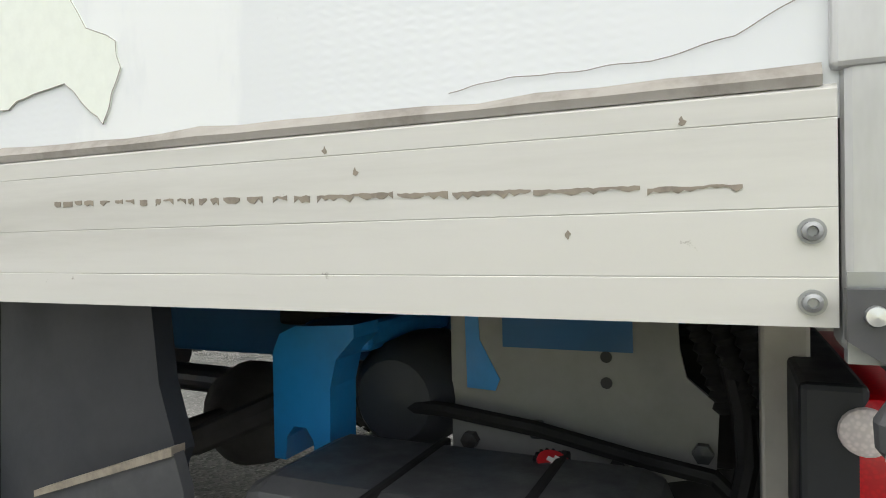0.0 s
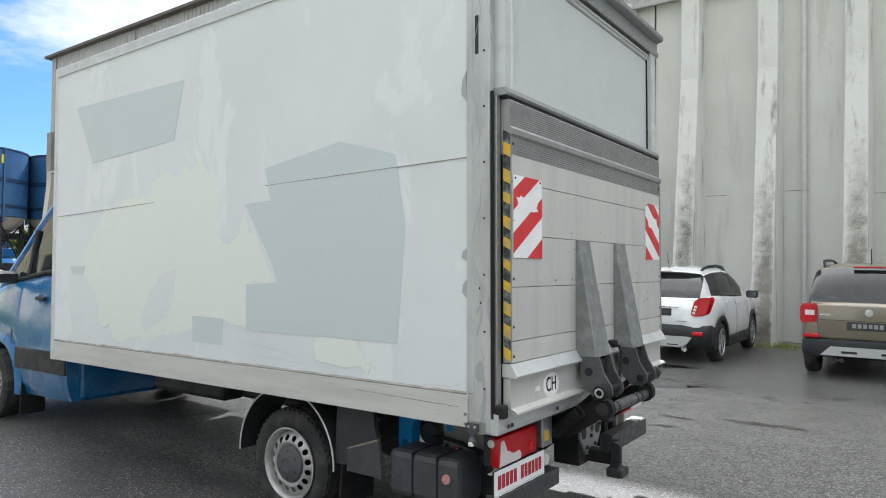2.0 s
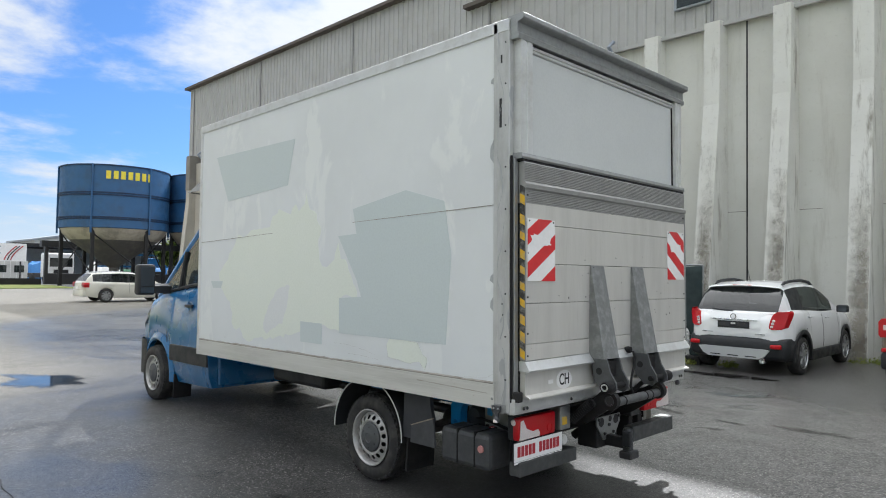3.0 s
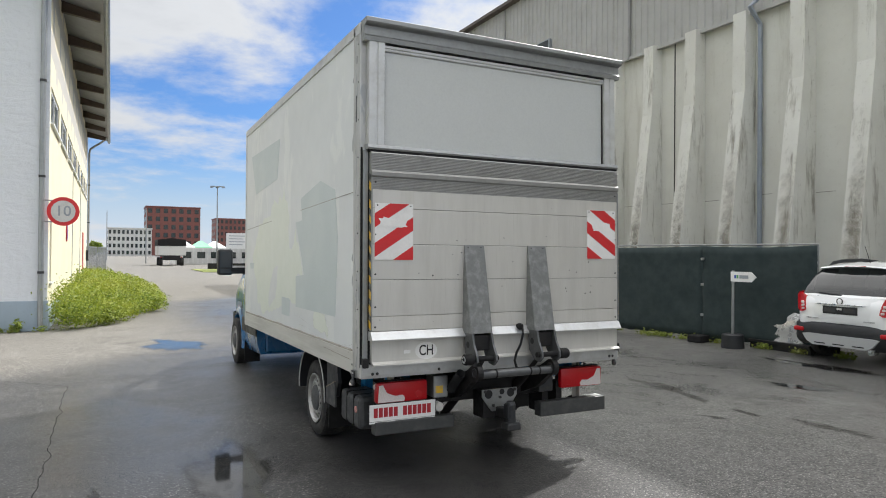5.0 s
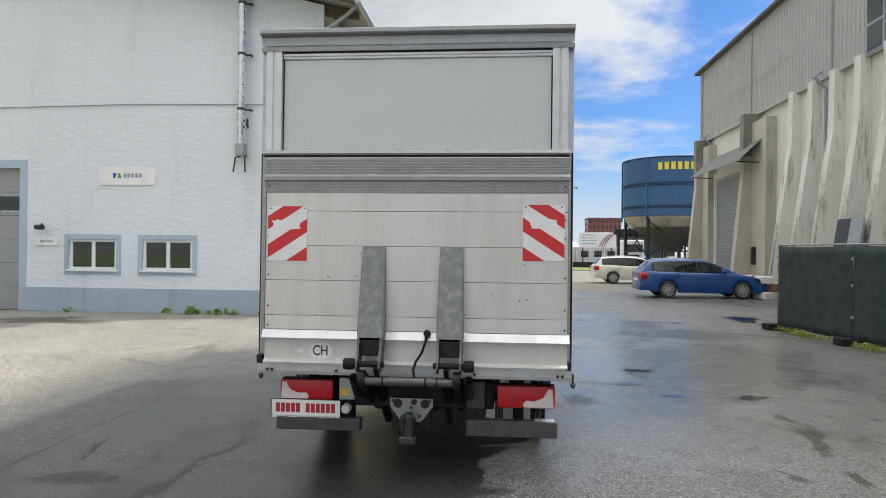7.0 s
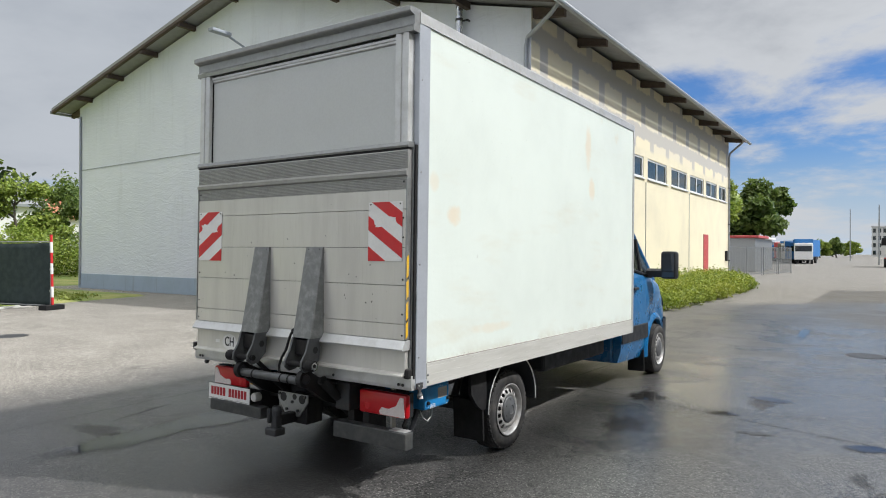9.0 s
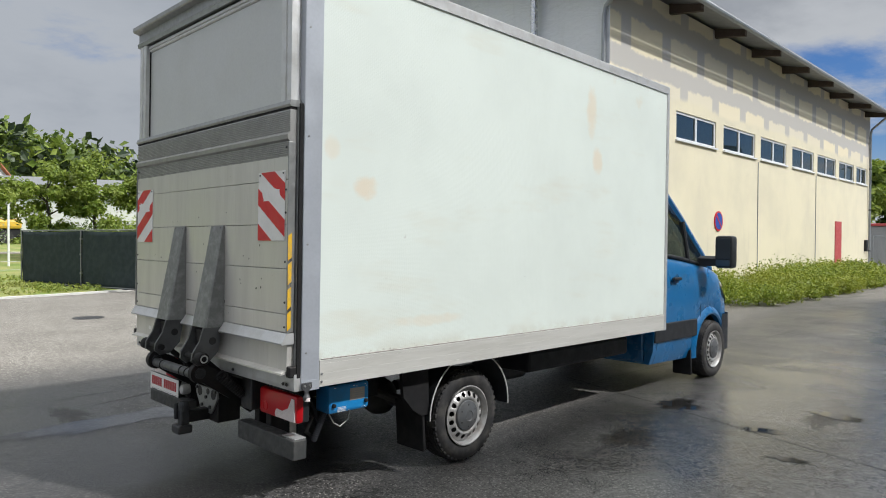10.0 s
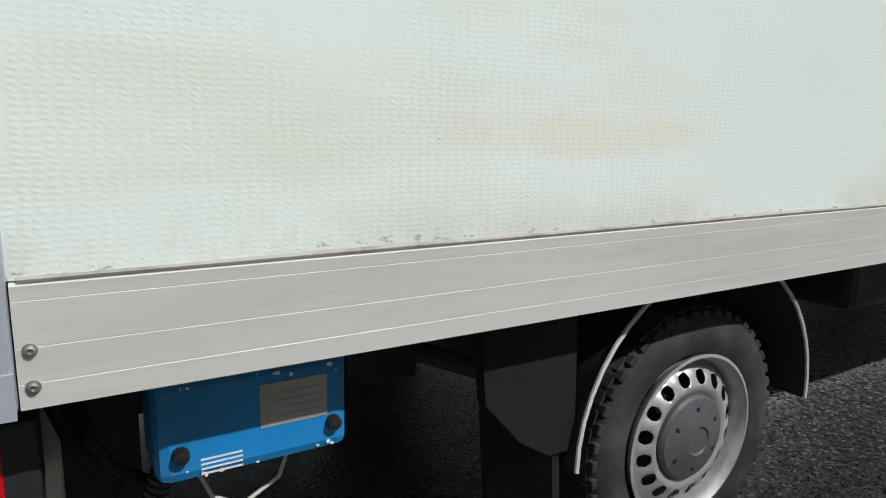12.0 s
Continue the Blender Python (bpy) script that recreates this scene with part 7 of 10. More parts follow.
def suv_extras(root, spec, W):
    arch_trim(root, spec, "black_plastic")
    # rounded black bumper with a silver skid plate
    bm = bmesh.new()
    rows_ = []
    for k in range(25):
        a = math.pi * (k / 24 - 0.5)
        ca, sa = math.cos(a), math.sin(a)
        rows_.append([(-0.42 + (0.48 + o) * abs(ca) ** 0.45, (0.865 + 0.5 * o) * math.copysign(abs(sa) ** 0.55, sa), z) for z, o in ((0.27, -0.12), (0.30, -0.05), (0.36, -0.01), (0.50, 0.0), (0.60, -0.01), (0.645, -0.05), (0.65, -0.1))])
    sheet(bm, rows_)
    part("lower_bumper", bm, M["black_plastic"], root, "black plastic rear bumper", True, 50)
    bm = bmesh.new()
    prism(bm, [(-0.42, 0.29), (0.42, 0.29), (0.52, 0.34), (0.60, 0.45), (0.50, 0.465), (-0.50, 0.465), (-0.60, 0.45), (-0.52, 0.34)], "x", -0.05, 0.068)
    skid = part("skid_plate", bm, M["clean_silver"], root, "silver skid plate")
    for y in (-0.3, 0.0, 0.3):
        slab(skid, "skid_slot", "black_plastic", 0.055, 0.07, y - 0.09, y + 0.09, 0.318, 0.335, 0)
    # tailgate: curved skin, dark glass surround, spoiler
    bm = bmesh.new()
    rows_ = []
    for z, o in ((0.66, 0.015), (0.74, 0.035), (0.84, 0.04), (0.93, 0.03), (0.985, 0.012), (1.06, -0.02)):
        rows_.append([(o - 0.10 * (abs(y) / 0.66) ** 2.5, y, z) for y in [0.66 * (q / 8 - 1) for q in range(17)]])
    sheet(bm, rows_)
    part("boot_lid", bm, M["clean_white"], root, "", True)
    bm = bmesh.new()
    rows_ = []
    for q in range(17):
        y = 0.62 * (q / 8 - 1)
        back = 0.07 * (abs(y) / 0.62) ** 2
        rows_.append([(-0.62 - back, y, 1.59 - 0.04 * (abs(y) / 0.62) ** 2), (-0.36 - back, y, 1.55 - 0.04 * (abs(y) / 0.62) ** 2), (-0.345 - back, y, 1.53 - 0.04 * (abs(y) / 0.62) ** 2), (-0.46 - back, y, 1.505 - 0.04 * (abs(y) / 0.62) ** 2)])
    sheet(bm, rows_)
    part("roof_spoiler", bm, M["clean_white"], root, "", True)
    slab(root, "chrome_bar", "bright_metal", 0.02, 0.05, -0.40, 0.40, 0.935, 0.955, 0.006)
    pl = slab(root, "number_plate", "letter_black", 0.02, 0.046, -0.27, 0.27, 0.795, 0.915, 0.006, "dark blank number plate")
    slab(pl, "plate_bar", "dark_steel", 0.046, 0.048, -0.25, -0.06, 0.825, 0.885, 0)
    slab(pl, "plate_bar", "weathered_plastic", 0.046, 0.048, -0.04, 0.04, 0.86, 0.89, 0)
    slab(pl, "plate_bar", "dark_steel", 0.046, 0.048, 0.06, 0.25, 0.825, 0.885, 0)
    bm = bmesh.new()
    lathe(bm, [(0.05, 0), (0.05, 0.012), (0.04, 0.014), (0.038, 0.006)], (0.03, 0, 0.995), "X", 20, True)
    part("badge_ring", bm, M["dark_steel"], root)
    for s in (-1, 1):
        bm = bmesh.new()
        rows_ = []
        for k in range(13):
            q = k / 12
            pinch = max(0.0, (q - 0.78) / 0.22) ** 2 + max(0.0, (0.12 - q) / 0.12) ** 2
            inner, outer = 0.565 + 0.075 * q * q + 0.05 * pinch, 0.79 + 0.07 * q - 0.03 * pinch
            z = 0.80 + 0.30 * q
            rows_.append([(-0.10 - 0.05 * q, s * inner, z), (0.02 - 0.07 * q, s * (inner + 0.012), z), (0.0 - 0.085 * q, s * (0.5 * (inner + outer)), z), (-0.085 - 0.09 * q, s * (outer - 0.01), z + 0.005), (-0.22 - 0.13 * q + 0.04 * pinch, s * (outer + 0.022), z + 0.015), (-0.25 - 0.13 * q + 0.04 * pinch, s * (outer - 0.03), z + 0.015)])
        sheet(bm, rows_)
        lam = part("tail_lamp", bm, M["red_lens"], root, "swept red tail lamp", True)
        for q in range(3):
            slab(lam, "lamp_insert", "white_lens", -0.02 - 0.012 * q, 0.022 - 0.011 * q, *sorted((s * (0.60 + 0.012 * q), s * (0.645 + 0.012 * q))), 0.83 + 0.05 * q, 0.865 + 0.05 * q, 0.008)
        slab(root, "fog_lamp", "red_lens", -0.05, 0.045, *sorted((s * 0.60, s * 0.77)), 0.48, 0.55, 0.02)
        bm = bmesh.new()
        tube(bm, [(-0.62, s * 0.575, 1.53), (-0.72, s * 0.585, 1.585), (-0.95, s * 0.60, 1.615), (-1.5, s * 0.605, 1.635), (-1.95, s * 0.60, 1.605), (-2.15, s * 0.59, 1.55), (-2.2, s * 0.585, 1.52)], 0.028, 8)
        part("roof_rail", bm, M["black_plastic"], root, "black roof rail", True)
        slab(root, "rocker_trim", "black_plastic", -2.98, -1.2, *sorted((s * 0.80, s * 0.9)), 0.22, 0.42, 0.03)
    bm = bmesh.new()
    cyl(bm, (-0.75, 0, 1.58), (-0.6, 0, 1.86), 0.006, 0.003, 8)
    part("aerial", bm, M["black_plastic"], root)
    bm = bmesh.new()
    lathe(bm, [(0.045, -0.12), (0.045, 0.02), (0.038, 0.02), (0.036, -0.08), (0.0001, -0.08)], (0.03, 0.48, 0.265), "X", 16)
    part("exhaust", bm, M["bright_metal"], root)
    slab(root, "brake_light", "red_lens", -0.40, -0.352, -0.16, 0.16, 1.528, 1.543, 0.004)
    bm = bmesh.new()
    tube(bm, [(-0.1, -0.05, 1.08), (-0.09, -0.3, 1.10), (-0.1, -0.42, 1.11)], 0.014)
    part("rear_wiper", bm, M["black_plastic"], root)
    for y0, y1, z in ((-0.55, -0.36, 0.70), (0.36, 0.52, 0.70)):
        slab(root, "badge_bar", "silver_trim", 0.015, 0.03, y0, y1, z, z + 0.018, 0)


BOXY = dict(SUV)
BOXY.update({
    "rear_wrap": 2,
    "paint": "brown_paint", "wheels": [-0.78, -3.36], "roof_paint": "brown_paint",
    "hw": [(-4.22, 0.6), (-4.16, 0.74), (-3.9, 0.85), (-3.3, 0.885), (-0.8, 0.895), (-0.3, 0.875), (-0.1, 0.84), (-0.02, 0.80), (0.0, 0.76)],
    "belt": [(-4.22, 0.65), (-4.16, 0.8), (-4.0, 0.93), (-3.5, 1.02), (-3.05, 1.07), (-1.0, 1.09), (-0.3, 1.10), (-0.05, 1.09), (0.0, 1.05)],
    "roof": [(-3.2, 1.09), (-2.9, 1.26), (-2.45, 1.52), (-2.1, 1.64), (-1.5, 1.68), (-0.7, 1.66), (-0.42, 1.62), (-0.28, 1.5), (-0.12, 1.26), (-0.04, 1.10)],
    "wr": [(-3.2, 0.66), (-2.2, 0.71), (-1.2, 0.72), (-0.4, 0.68), (-0.04, 0.68)],
    "panes": [(-2.72, -1.93), (-1.87, -1.02), (-0.96, -0.42)], "screen_end": -2.2, "rear_start": -0.4, "rear_end": -0.06,
    "doors": [(-2.85, -1.9), (-1.88, -0.95)],
})


def boxy_extras(root, spec, W):
    slab(root, "lower_bumper", "black_plastic", -0.2, 0.05, -0.84, 0.84, 0.33, 0.60, 0.06, "dark grey rear bumper", True)
    bm = bmesh.new()
    prism(bm, [(-0.60, 0.36), (0.60, 0.36), (0.56, 0.40), (0.47, 0.49), (-0.47, 0.49), (-0.56, 0.40)], "x", -0.05, 0.062)
    part("skid_plate", bm, M["clean_silver"], root, "silver skid plate")
    for y in (-0.24, 0.24):
        slab(root, "skid_slot", "black_plastic", 0.05, 0.065, y - 0.1, y + 0.1, 0.395, 0.435, 0.01)
    slab(root, "boot_lid", "brown_paint", -0.05, 0.03, -0.64, 0.64, 0.60, 1.08, 0.03, "", True)
    # thin black strip stands in for the shade of the lid's crease
    slab(root, "boot_crease", "letter_black", 0.025, 0.032, -0.62, 0.62, 0.862, 0.868, 0)
    pl = slab(root, "number_plate", "dark_steel", 0.02, 0.036, -0.27, 0.27, 0.735, 0.85, 0.004, "blank silver plate recess")
    for k in range(6):
        slab(pl, "plate_bar", "galvanised", 0.036, 0.038, -0.2 + 0.065 * k, -0.155 + 0.065 * k, 0.765, 0.825, 0)
    bm = bmesh.new()
    lathe(bm, [(0.05, 0), (0.05, 0.008), (0.0001, 0.012)], (0.03, 0, 0.985), "X", 20)
    part("badge_disc", bm, M["bright_metal"], root)
    for s in (-1, 1):
        bm = bmesh.new()
        prism(bm, [(s * 0.645, 0.83), (s * 0.83, 0.81), (s * 0.86, 0.85), (s * 0.86, 1.04), (s * 0.82, 1.09), (s * 0.645, 1.09)], "x", -0.25, 0.012)
        lam = part("tail_lamp", bm, M["red_lens"], root, "square red tail lamp")
        slab(lam, "lamp_insert", "white_lens", -0.02, 0.016, *sorted((s * 0.67, s * 0.80)), 0.92, 1.0, 0.008)
        slab(root, "fog_reflector", "red_lens", -0.05, 0.056, *sorted((s * 0.61, s * 0.82)), 0.60, 0.655, 0.012)
        bm = bmesh.new()
        tube(bm, [(-0.55, s * 0.60, 1.64), (-0.62, s * 0.61, 1.72), (-0.9, s * 0.61, 1.735), (-1.8, s * 0.61, 1.74), (-2.2, s * 0.60, 1.70), (-2.3, s * 0.6, 1.62)], 0.02)
        part("roof_rail", bm, M["black_plastic"], root, "black roof rail")
    slab(root, "brake_light", "red_lens", -0.36, -0.3, -0.21, 0.21, 1.615, 1.64, 0.006)
    bm = bmesh.new()
    cyl(bm, (-0.6, 0, 1.66), (-0.52, 0, 1.9), 0.008, 0.005, 8)
    part("aerial", bm, M["black_plastic"], root)
    bm = bmesh.new()
    for y in (-0.40, -0.33):
        cyl(bm, (-0.1, y, 0.31), (0.05, y, 0.30), 0.03, seg=12)
    part("exhaust", bm, M["dark_steel"], root)
    for y0, y1 in ((-0.62, -0.48), (0.52, 0.62)):
        slab(root, "badge_bar", "bright_metal", 0.028, 0.033, y0, y1, 0.93, 0.95, 0)


WAGON = dict(SUV)
WAGON.update({
    "rear_wrap": 4,
    "paint": "car_blue", "wheels": [-1.0, -3.68], "arch": 0.355, "tyre": 0.318, "wheel_z": 0.318, "spokes": 8,
    "hw": [(-4.66, 0.5), (-4.6, 0.68), (-4.35, 0.82), (-3.7, 0.885), (-1.0, 0.9), (-0.4, 0.87), (-0.12, 0.8), (0.0, 0.68)],
    "belt": [(-4.66, 0.5), (-4.6, 0.62), (-4.4, 0.74), (-3.9, 0.86), (-3.35, 0.94), (-2.0, 0.95), (-0.5, 1.0), (-0.1, 1.0), (0.0, 0.9)],
    "sill": [(-4.66, 0.25), (-4.2, 0.2), (-0.6, 0.22), (-0.2, 0.3), (0.0, 0.36)],
    "roof": [(-3.5, 0.95), (-3.1, 1.14), (-2.6, 1.37), (-2.25, 1.44), (-1.6, 1.465), (-0.8, 1.43), (-0.45, 1.39), (-0.25, 1.2), (-0.08, 0.99)],
    "wr": [(-3.5, 0.58), (-2.3, 0.6), (-1.2, 0.61), (-0.4, 0.57), (-0.08, 0.58)],
    "panes": [(-2.95, -2.1), (-2.04, -1.25), (-1.19, -0.5)], "screen_end": -2.35, "rear_start": -0.42, "rear_end": -0.1,
    "mirror": (-2.95, 0.93), "doors": [(-3.05, -2.07), (-2.05, -1.2)], "seats": [-2.1, -1.3], "mirror_paint": "car_blue",
})


def wagon_extras(root, spec, W):
    slab(root, "rear_bumper", spec["paint"], -0.2, 0.03, -0.78, 0.78, 0.28, 0.6, 0.06, "", True)
    slab(root, "number_plate", "white_sheet", 0.0, 0.034, -0.26, 0.26, 0.62, 0.73, 0.004, "pale blank number plate")
    for s in (-1, 1):
        bm = bmesh.new()
        prism(bm, [(s * 0.52, 0.76), (s * 0.83, 0.72), (s * 0.87, 0.86), (s * 0.83, 0.95), (s * 0.52, 0.95)], "x", -0.25, 0.0)
        part("tail_lamp", bm, M["red_lens"], root, "red tail lamp")
        bm = bmesh.new()
        tube(bm, [(-0.55, s * 0.54, 1.40), (-0.65, s * 0.55, 1.45), (-1.6, s * 0.56, 1.5), (-2.3, s * 0.55, 1.46)], 0.014, 6)
        part("roof_rail", bm, M["silver_trim"], root)
        bm = bmesh.new()
        prism(bm, [(-4.5, 0.62), (-4.15, 0.78), (-4.1, 0.72), (-4.45, 0.55)], "y", *sorted((s * 0.6, s * 0.845)))
        part("head_lamp", bm, M["car_glass"], root)


CREAM = dict(WAGON)
CREAM.update({"paint": "cream_paint", "mirror_paint": "cream_paint"})
car("parked_suv", "white compact SUV with black plastic bumper parked nose-in", SUV, (-2.15, 7.4), -90, suv_extras)
car("parked_suv", "brown boxy SUV with silver skid plate parked nose-in", BOXY, (0.9, 7.25), -90, boxy_extras)
car("parked_wagon", "bright blue estate car parked by a roller shutter", WAGON, (-21.55, 5.85), -90, wagon_extras)
car("parked_wagon", "cream white estate car parked on the wet drive", CREAM, (-32.5, 5.65), -90, wagon_extras)


# ---- puddles ----
def pool(x, y, rx, ry, seed, turn, z, lump):
    """A flat blob with a depth that falls from its middle to its rim."""
    rng_ = [1.0 + lump * noise.noise(Vector((1.3 * math.cos(a), 1.3 * math.sin(a), seed * 7.3))) + 0.6 * lump * noise.noise(Vector((3.5 * math.cos(a), 3.5 * math.sin(a), seed * 3.1))) for a in [2 * math.pi * k / 48 for k in range(48)]]
    bm = bmesh.new()
    lay = bm.verts.layers.float.new("depth")
    rings = []
    for q, deep in ((0.35, 1.0), (0.75, 0.85), (1.0, 0.4), (1.25, 0.0)):
        ring = []
        for k in range(48):
            a = 2 * math.pi * k / 48
            px, py = rx * q * rng_[k] * math.cos(a), ry * q * rng_[k] * math.sin(a)
            v = bm.verts.new((x + px * math.cos(turn) - py * math.sin(turn), y + px * math.sin(turn) + py * math.cos(turn), z))
            v[lay] = deep
            ring.append(v)
        rings.append(ring)
    bm.faces.new(rings[0])
    for p, q in zip(rings, rings[1:]):
        for k in range(48):
            bm.faces.new((p[k], q[k], q[(k + 1) % 48], p[(k + 1) % 48]))
    return bm


def puddle(x, y, rx, ry, seed, turn=0.0):
    solid("puddle", pool(x, y, rx, ry, seed, turn, 0.004, 0.55), M["standing_water"], "shallow rain puddle on the asphalt", "puddle", kind="structure", group="puddles")


PUDDLES = ((-0.5, -1.9, 1.15, 0.36, 1, 0.0), (-4.45, 1.34, 0.34, 0.2, 21, 0.1), (-4.1, 2.27, 0.1, 0.16, 22, 0.25), (-3.44, 2.72, 0.07, 0.16, 24, 0.1), (-5.1, 2.62, 0.12, 0.24, 23, 0.0), (-8.5, -1.65, 0.75, 0.42, 2, 0.1), (-12.9, 6.95, 1.3, 0.42, 3, 0.05),
           (-3.44, 3.6, 0.13, 0.22, 12, 0.2), (-12.5, 2.2, 1.2, 0.1, 15, 0.05), (-2.2, 7.0, 0.9, 0.25, 16, 0.1), (-1.3, 5.2, 0.45, 0.16, 18, 0.4))
for p in PUDDLES:
    puddle(*p)


def joint(x0, y0, x1, y1, w_, seed):
    """A tarred joint across the drive, wandering a little."""
    bm = bmesh.new()
    rows = []
    d = Vector((x1 - x0, y1 - y0, 0))
    nrm = Vector((-d.y, d.x, 0)).normalized()
    for k in range(61):
        c = Vector((x0, y0, 0.003)) + d * (k / 60) + nrm * 0.05 * noise.noise(Vector((k * 0.23, seed, 0)))
        ww = 0.3 * w_ * (1 + 0.6 * noise.noise(Vector((k * 0.6, seed, 4))))
        rows.append([c - nrm * ww, c + nrm * ww])
    sheet(bm, rows)
    solid("road_joint", bm, M["black_rubber"], "dark tarred joint in the asphalt", "joint", kind="structure")


joint(-4.75, -0.2, -2.4, 7.4, 0.016, 1)
joint(-7.5, -2.4, -6.9, 6.6, 0.012, 3)
joint(-6.6, -4.82, -5.08, -3.19, 0.011, 4)
joint(-5.08, -3.19, -0.5, -3.16, 0.011, 5)
joint(-0.5, -3.16, 3.6, -2.9, 0.012, 6)
joint(-18.2, 5.3, -12.4, 7.0, 0.02, 7)


def stain(x, y, rx, ry, seed, turn=0.0):
    solid("road_stain", pool(x, y, rx, ry, seed, turn, 0.0035, 0.8), M["road_stain"], "dark brown stain soaked into the asphalt", "stain", kind="structure", group="stains")


for p in ((-1.7, 3.55, 0.5, 0.14, 1, -0.2), (-0.58, 2.9, 0.14, 0.05, 2, 0.3), (-0.6, 3.36, 0.3, 0.05, 3, -0.1), (0.25, 3.6, 0.35, 0.12, 4, 0.1), (-2.4, 3.6, 0.3, 0.07, 5, 0.2),
          (0.05, -2.45, 0.14, 0.34, 6, 0.0), (-0.6, -2.75, 0.3, 0.04, 7, 0.25), (-9.8, -9.9, 0.8, 1.2, 8, 0.0), (2.0, -6.5, 0.3, 0.12, 9, 0.4),
          (-4.85, 2.56, 0.3, 0.2, 27, 0.1), (-3.06, 1.56, 0.3, 0.2, 14, 0.5)):
    stain(*p)
joint(-30.0, 0.6, -4.6, 0.2, 0.012, 2)


def manhole(x, y):
    bm = bmesh.new()
    lathe(bm, [(0.30, 0.002), (0.30, 0.006), (0.27, 0.007), (0.265, 0.004), (0.0001, 0.004)], (x, y, 0), "Z", 28)
    solid("manhole_cover", bm, M["dark_steel"], "rusty round manhole cover in the asphalt", "manhole", kind="structure")


manhole(-9.6, 3.4)
manhole(-2.6, -10.5)

# ---- white and cream building ----
WX, WY, WY2, WX2 = -11.86, -3.9, -26.0, -36.2
EAVE, RIDGE, YR = 7.9, 10.65, -15.0
white_house = thing("workshop_building", "white rendered workshop with cream flank and low gable roof", "building")


def holed_wall(bm, u0, u1, z0, z1, holes, put, top=None):
    """A wall slab cut round rectangular holes; put(u, z, d) gives the place, d = 0 at the face."""
    us = sorted({u0, u1, *(h_[0] for h_ in holes), *(h_[1] for h_ in holes)})
    zs = sorted({z0, z1, *(h_[2] for h_ in holes), *(h_[3] for h_ in holes)})
    for a, b in zip(us, us[1:]):
        for c, d in zip(zs, zs[1:]):
            if any(h_[0] <= a and b <= h_[1] and h_[2] <= c and d <= h_[3] for h_ in holes):
                continue
            vs = [bm.verts.new(put(u, z, e)) for u, z, e in ((a, c, 0), (b, c, 0), (b, d, 0), (a, d, 0))]
            bm.faces.new(vs)
    for a, b, c, d in holes:
        for (p, q) in (((a, c), (b, c)), ((b, c), (b, d)), ((b, d), (a, d)), ((a, d), (a, c))):
            bm.faces.new([bm.verts.new(put(*p, 0)), bm.verts.new(put(*q, 0)), bm.verts.new(put(*q, 0.2)), bm.verts.new(put(*p, 0.2))])


G_HOLES = [(-10.66, -9.36, 1.1, 1.9), (-8.64, -7.30, 1.1, 1.9), (-16.2, -12.05, 0.0, 3.76)]
bm = bmesh.new()
holed_wall(bm, WY2, WY, 0.0, EAVE, G_HOLES, lambda u, z, d: (WX - d, u, z))
gable = [(WY2, EAVE), (WY, EAVE), (YR, RIDGE)]
prism(bm, gable, "x", WX - 0.2, WX)
part("gable_wall", bm, M["white_render"], white_house, "white brushed render gable wall")
Y_HOLES = [(-14.7, -12.15, 4.42, 5.2), (-17.9, -15.3, 4.42, 5.2), (-21.05, -18.45, 4.42, 5.2), (-24.1, -21.55, 4.42, 5.2), (-27.3, -24.75, 4.42, 5.2), (-30.4, -27.8, 4.42, 5.2), (-33.3, -30.9, 4.42, 5.2), (-35.6, -33.75, 4.42, 5.2), (-12.75, -12.2, 1.0, 2.6)]
bm = bmesh.new()
holed_wall(bm, WX2, WX, 0.0, EAVE, Y_HOLES, lambda u, z, d: (u, WY - d, z))
part("flank_wall", bm, M["yellow_render"], white_house, "cream render flank patched above the windows")
bm = bmesh.new()
box(bm, WX2, WX2 + 0.2, WY2, WY - 0.02, 0, EAVE)
box(bm, WX2, WX - 0.02, WY2, WY2 + 0.2, 0, EAVE)
part("far_wall", bm, M["white_render"], white_house)
for a, b in ((WY2 - 0.02, -16.25), (-12.0, WY + 0.02)):
    bm = bmesh.new()
    box(bm, WX - 0.02, WX + 0.025, a, b, 0, 0.63, 0.006)
    part("plinth", bm, M["plinth_blue"], white_house, "blue-grey painted plinth")
bm = bmesh.new()
box(bm, WX2, WX + 0.02, WY - 0.01, WY + 0.02, 0, 0.5, 0.005)
part("plinth", bm, M["plinth_blue"], white_house)
# dark inside
bm = bmesh.new()
box(bm, WX2 + 0.5, WX - 0.6, WY2 + 0.4, WY - 0.6, 0.02, EAVE - 0.2)
part("dark_room", bm, M["grey_fabric"], white_house)
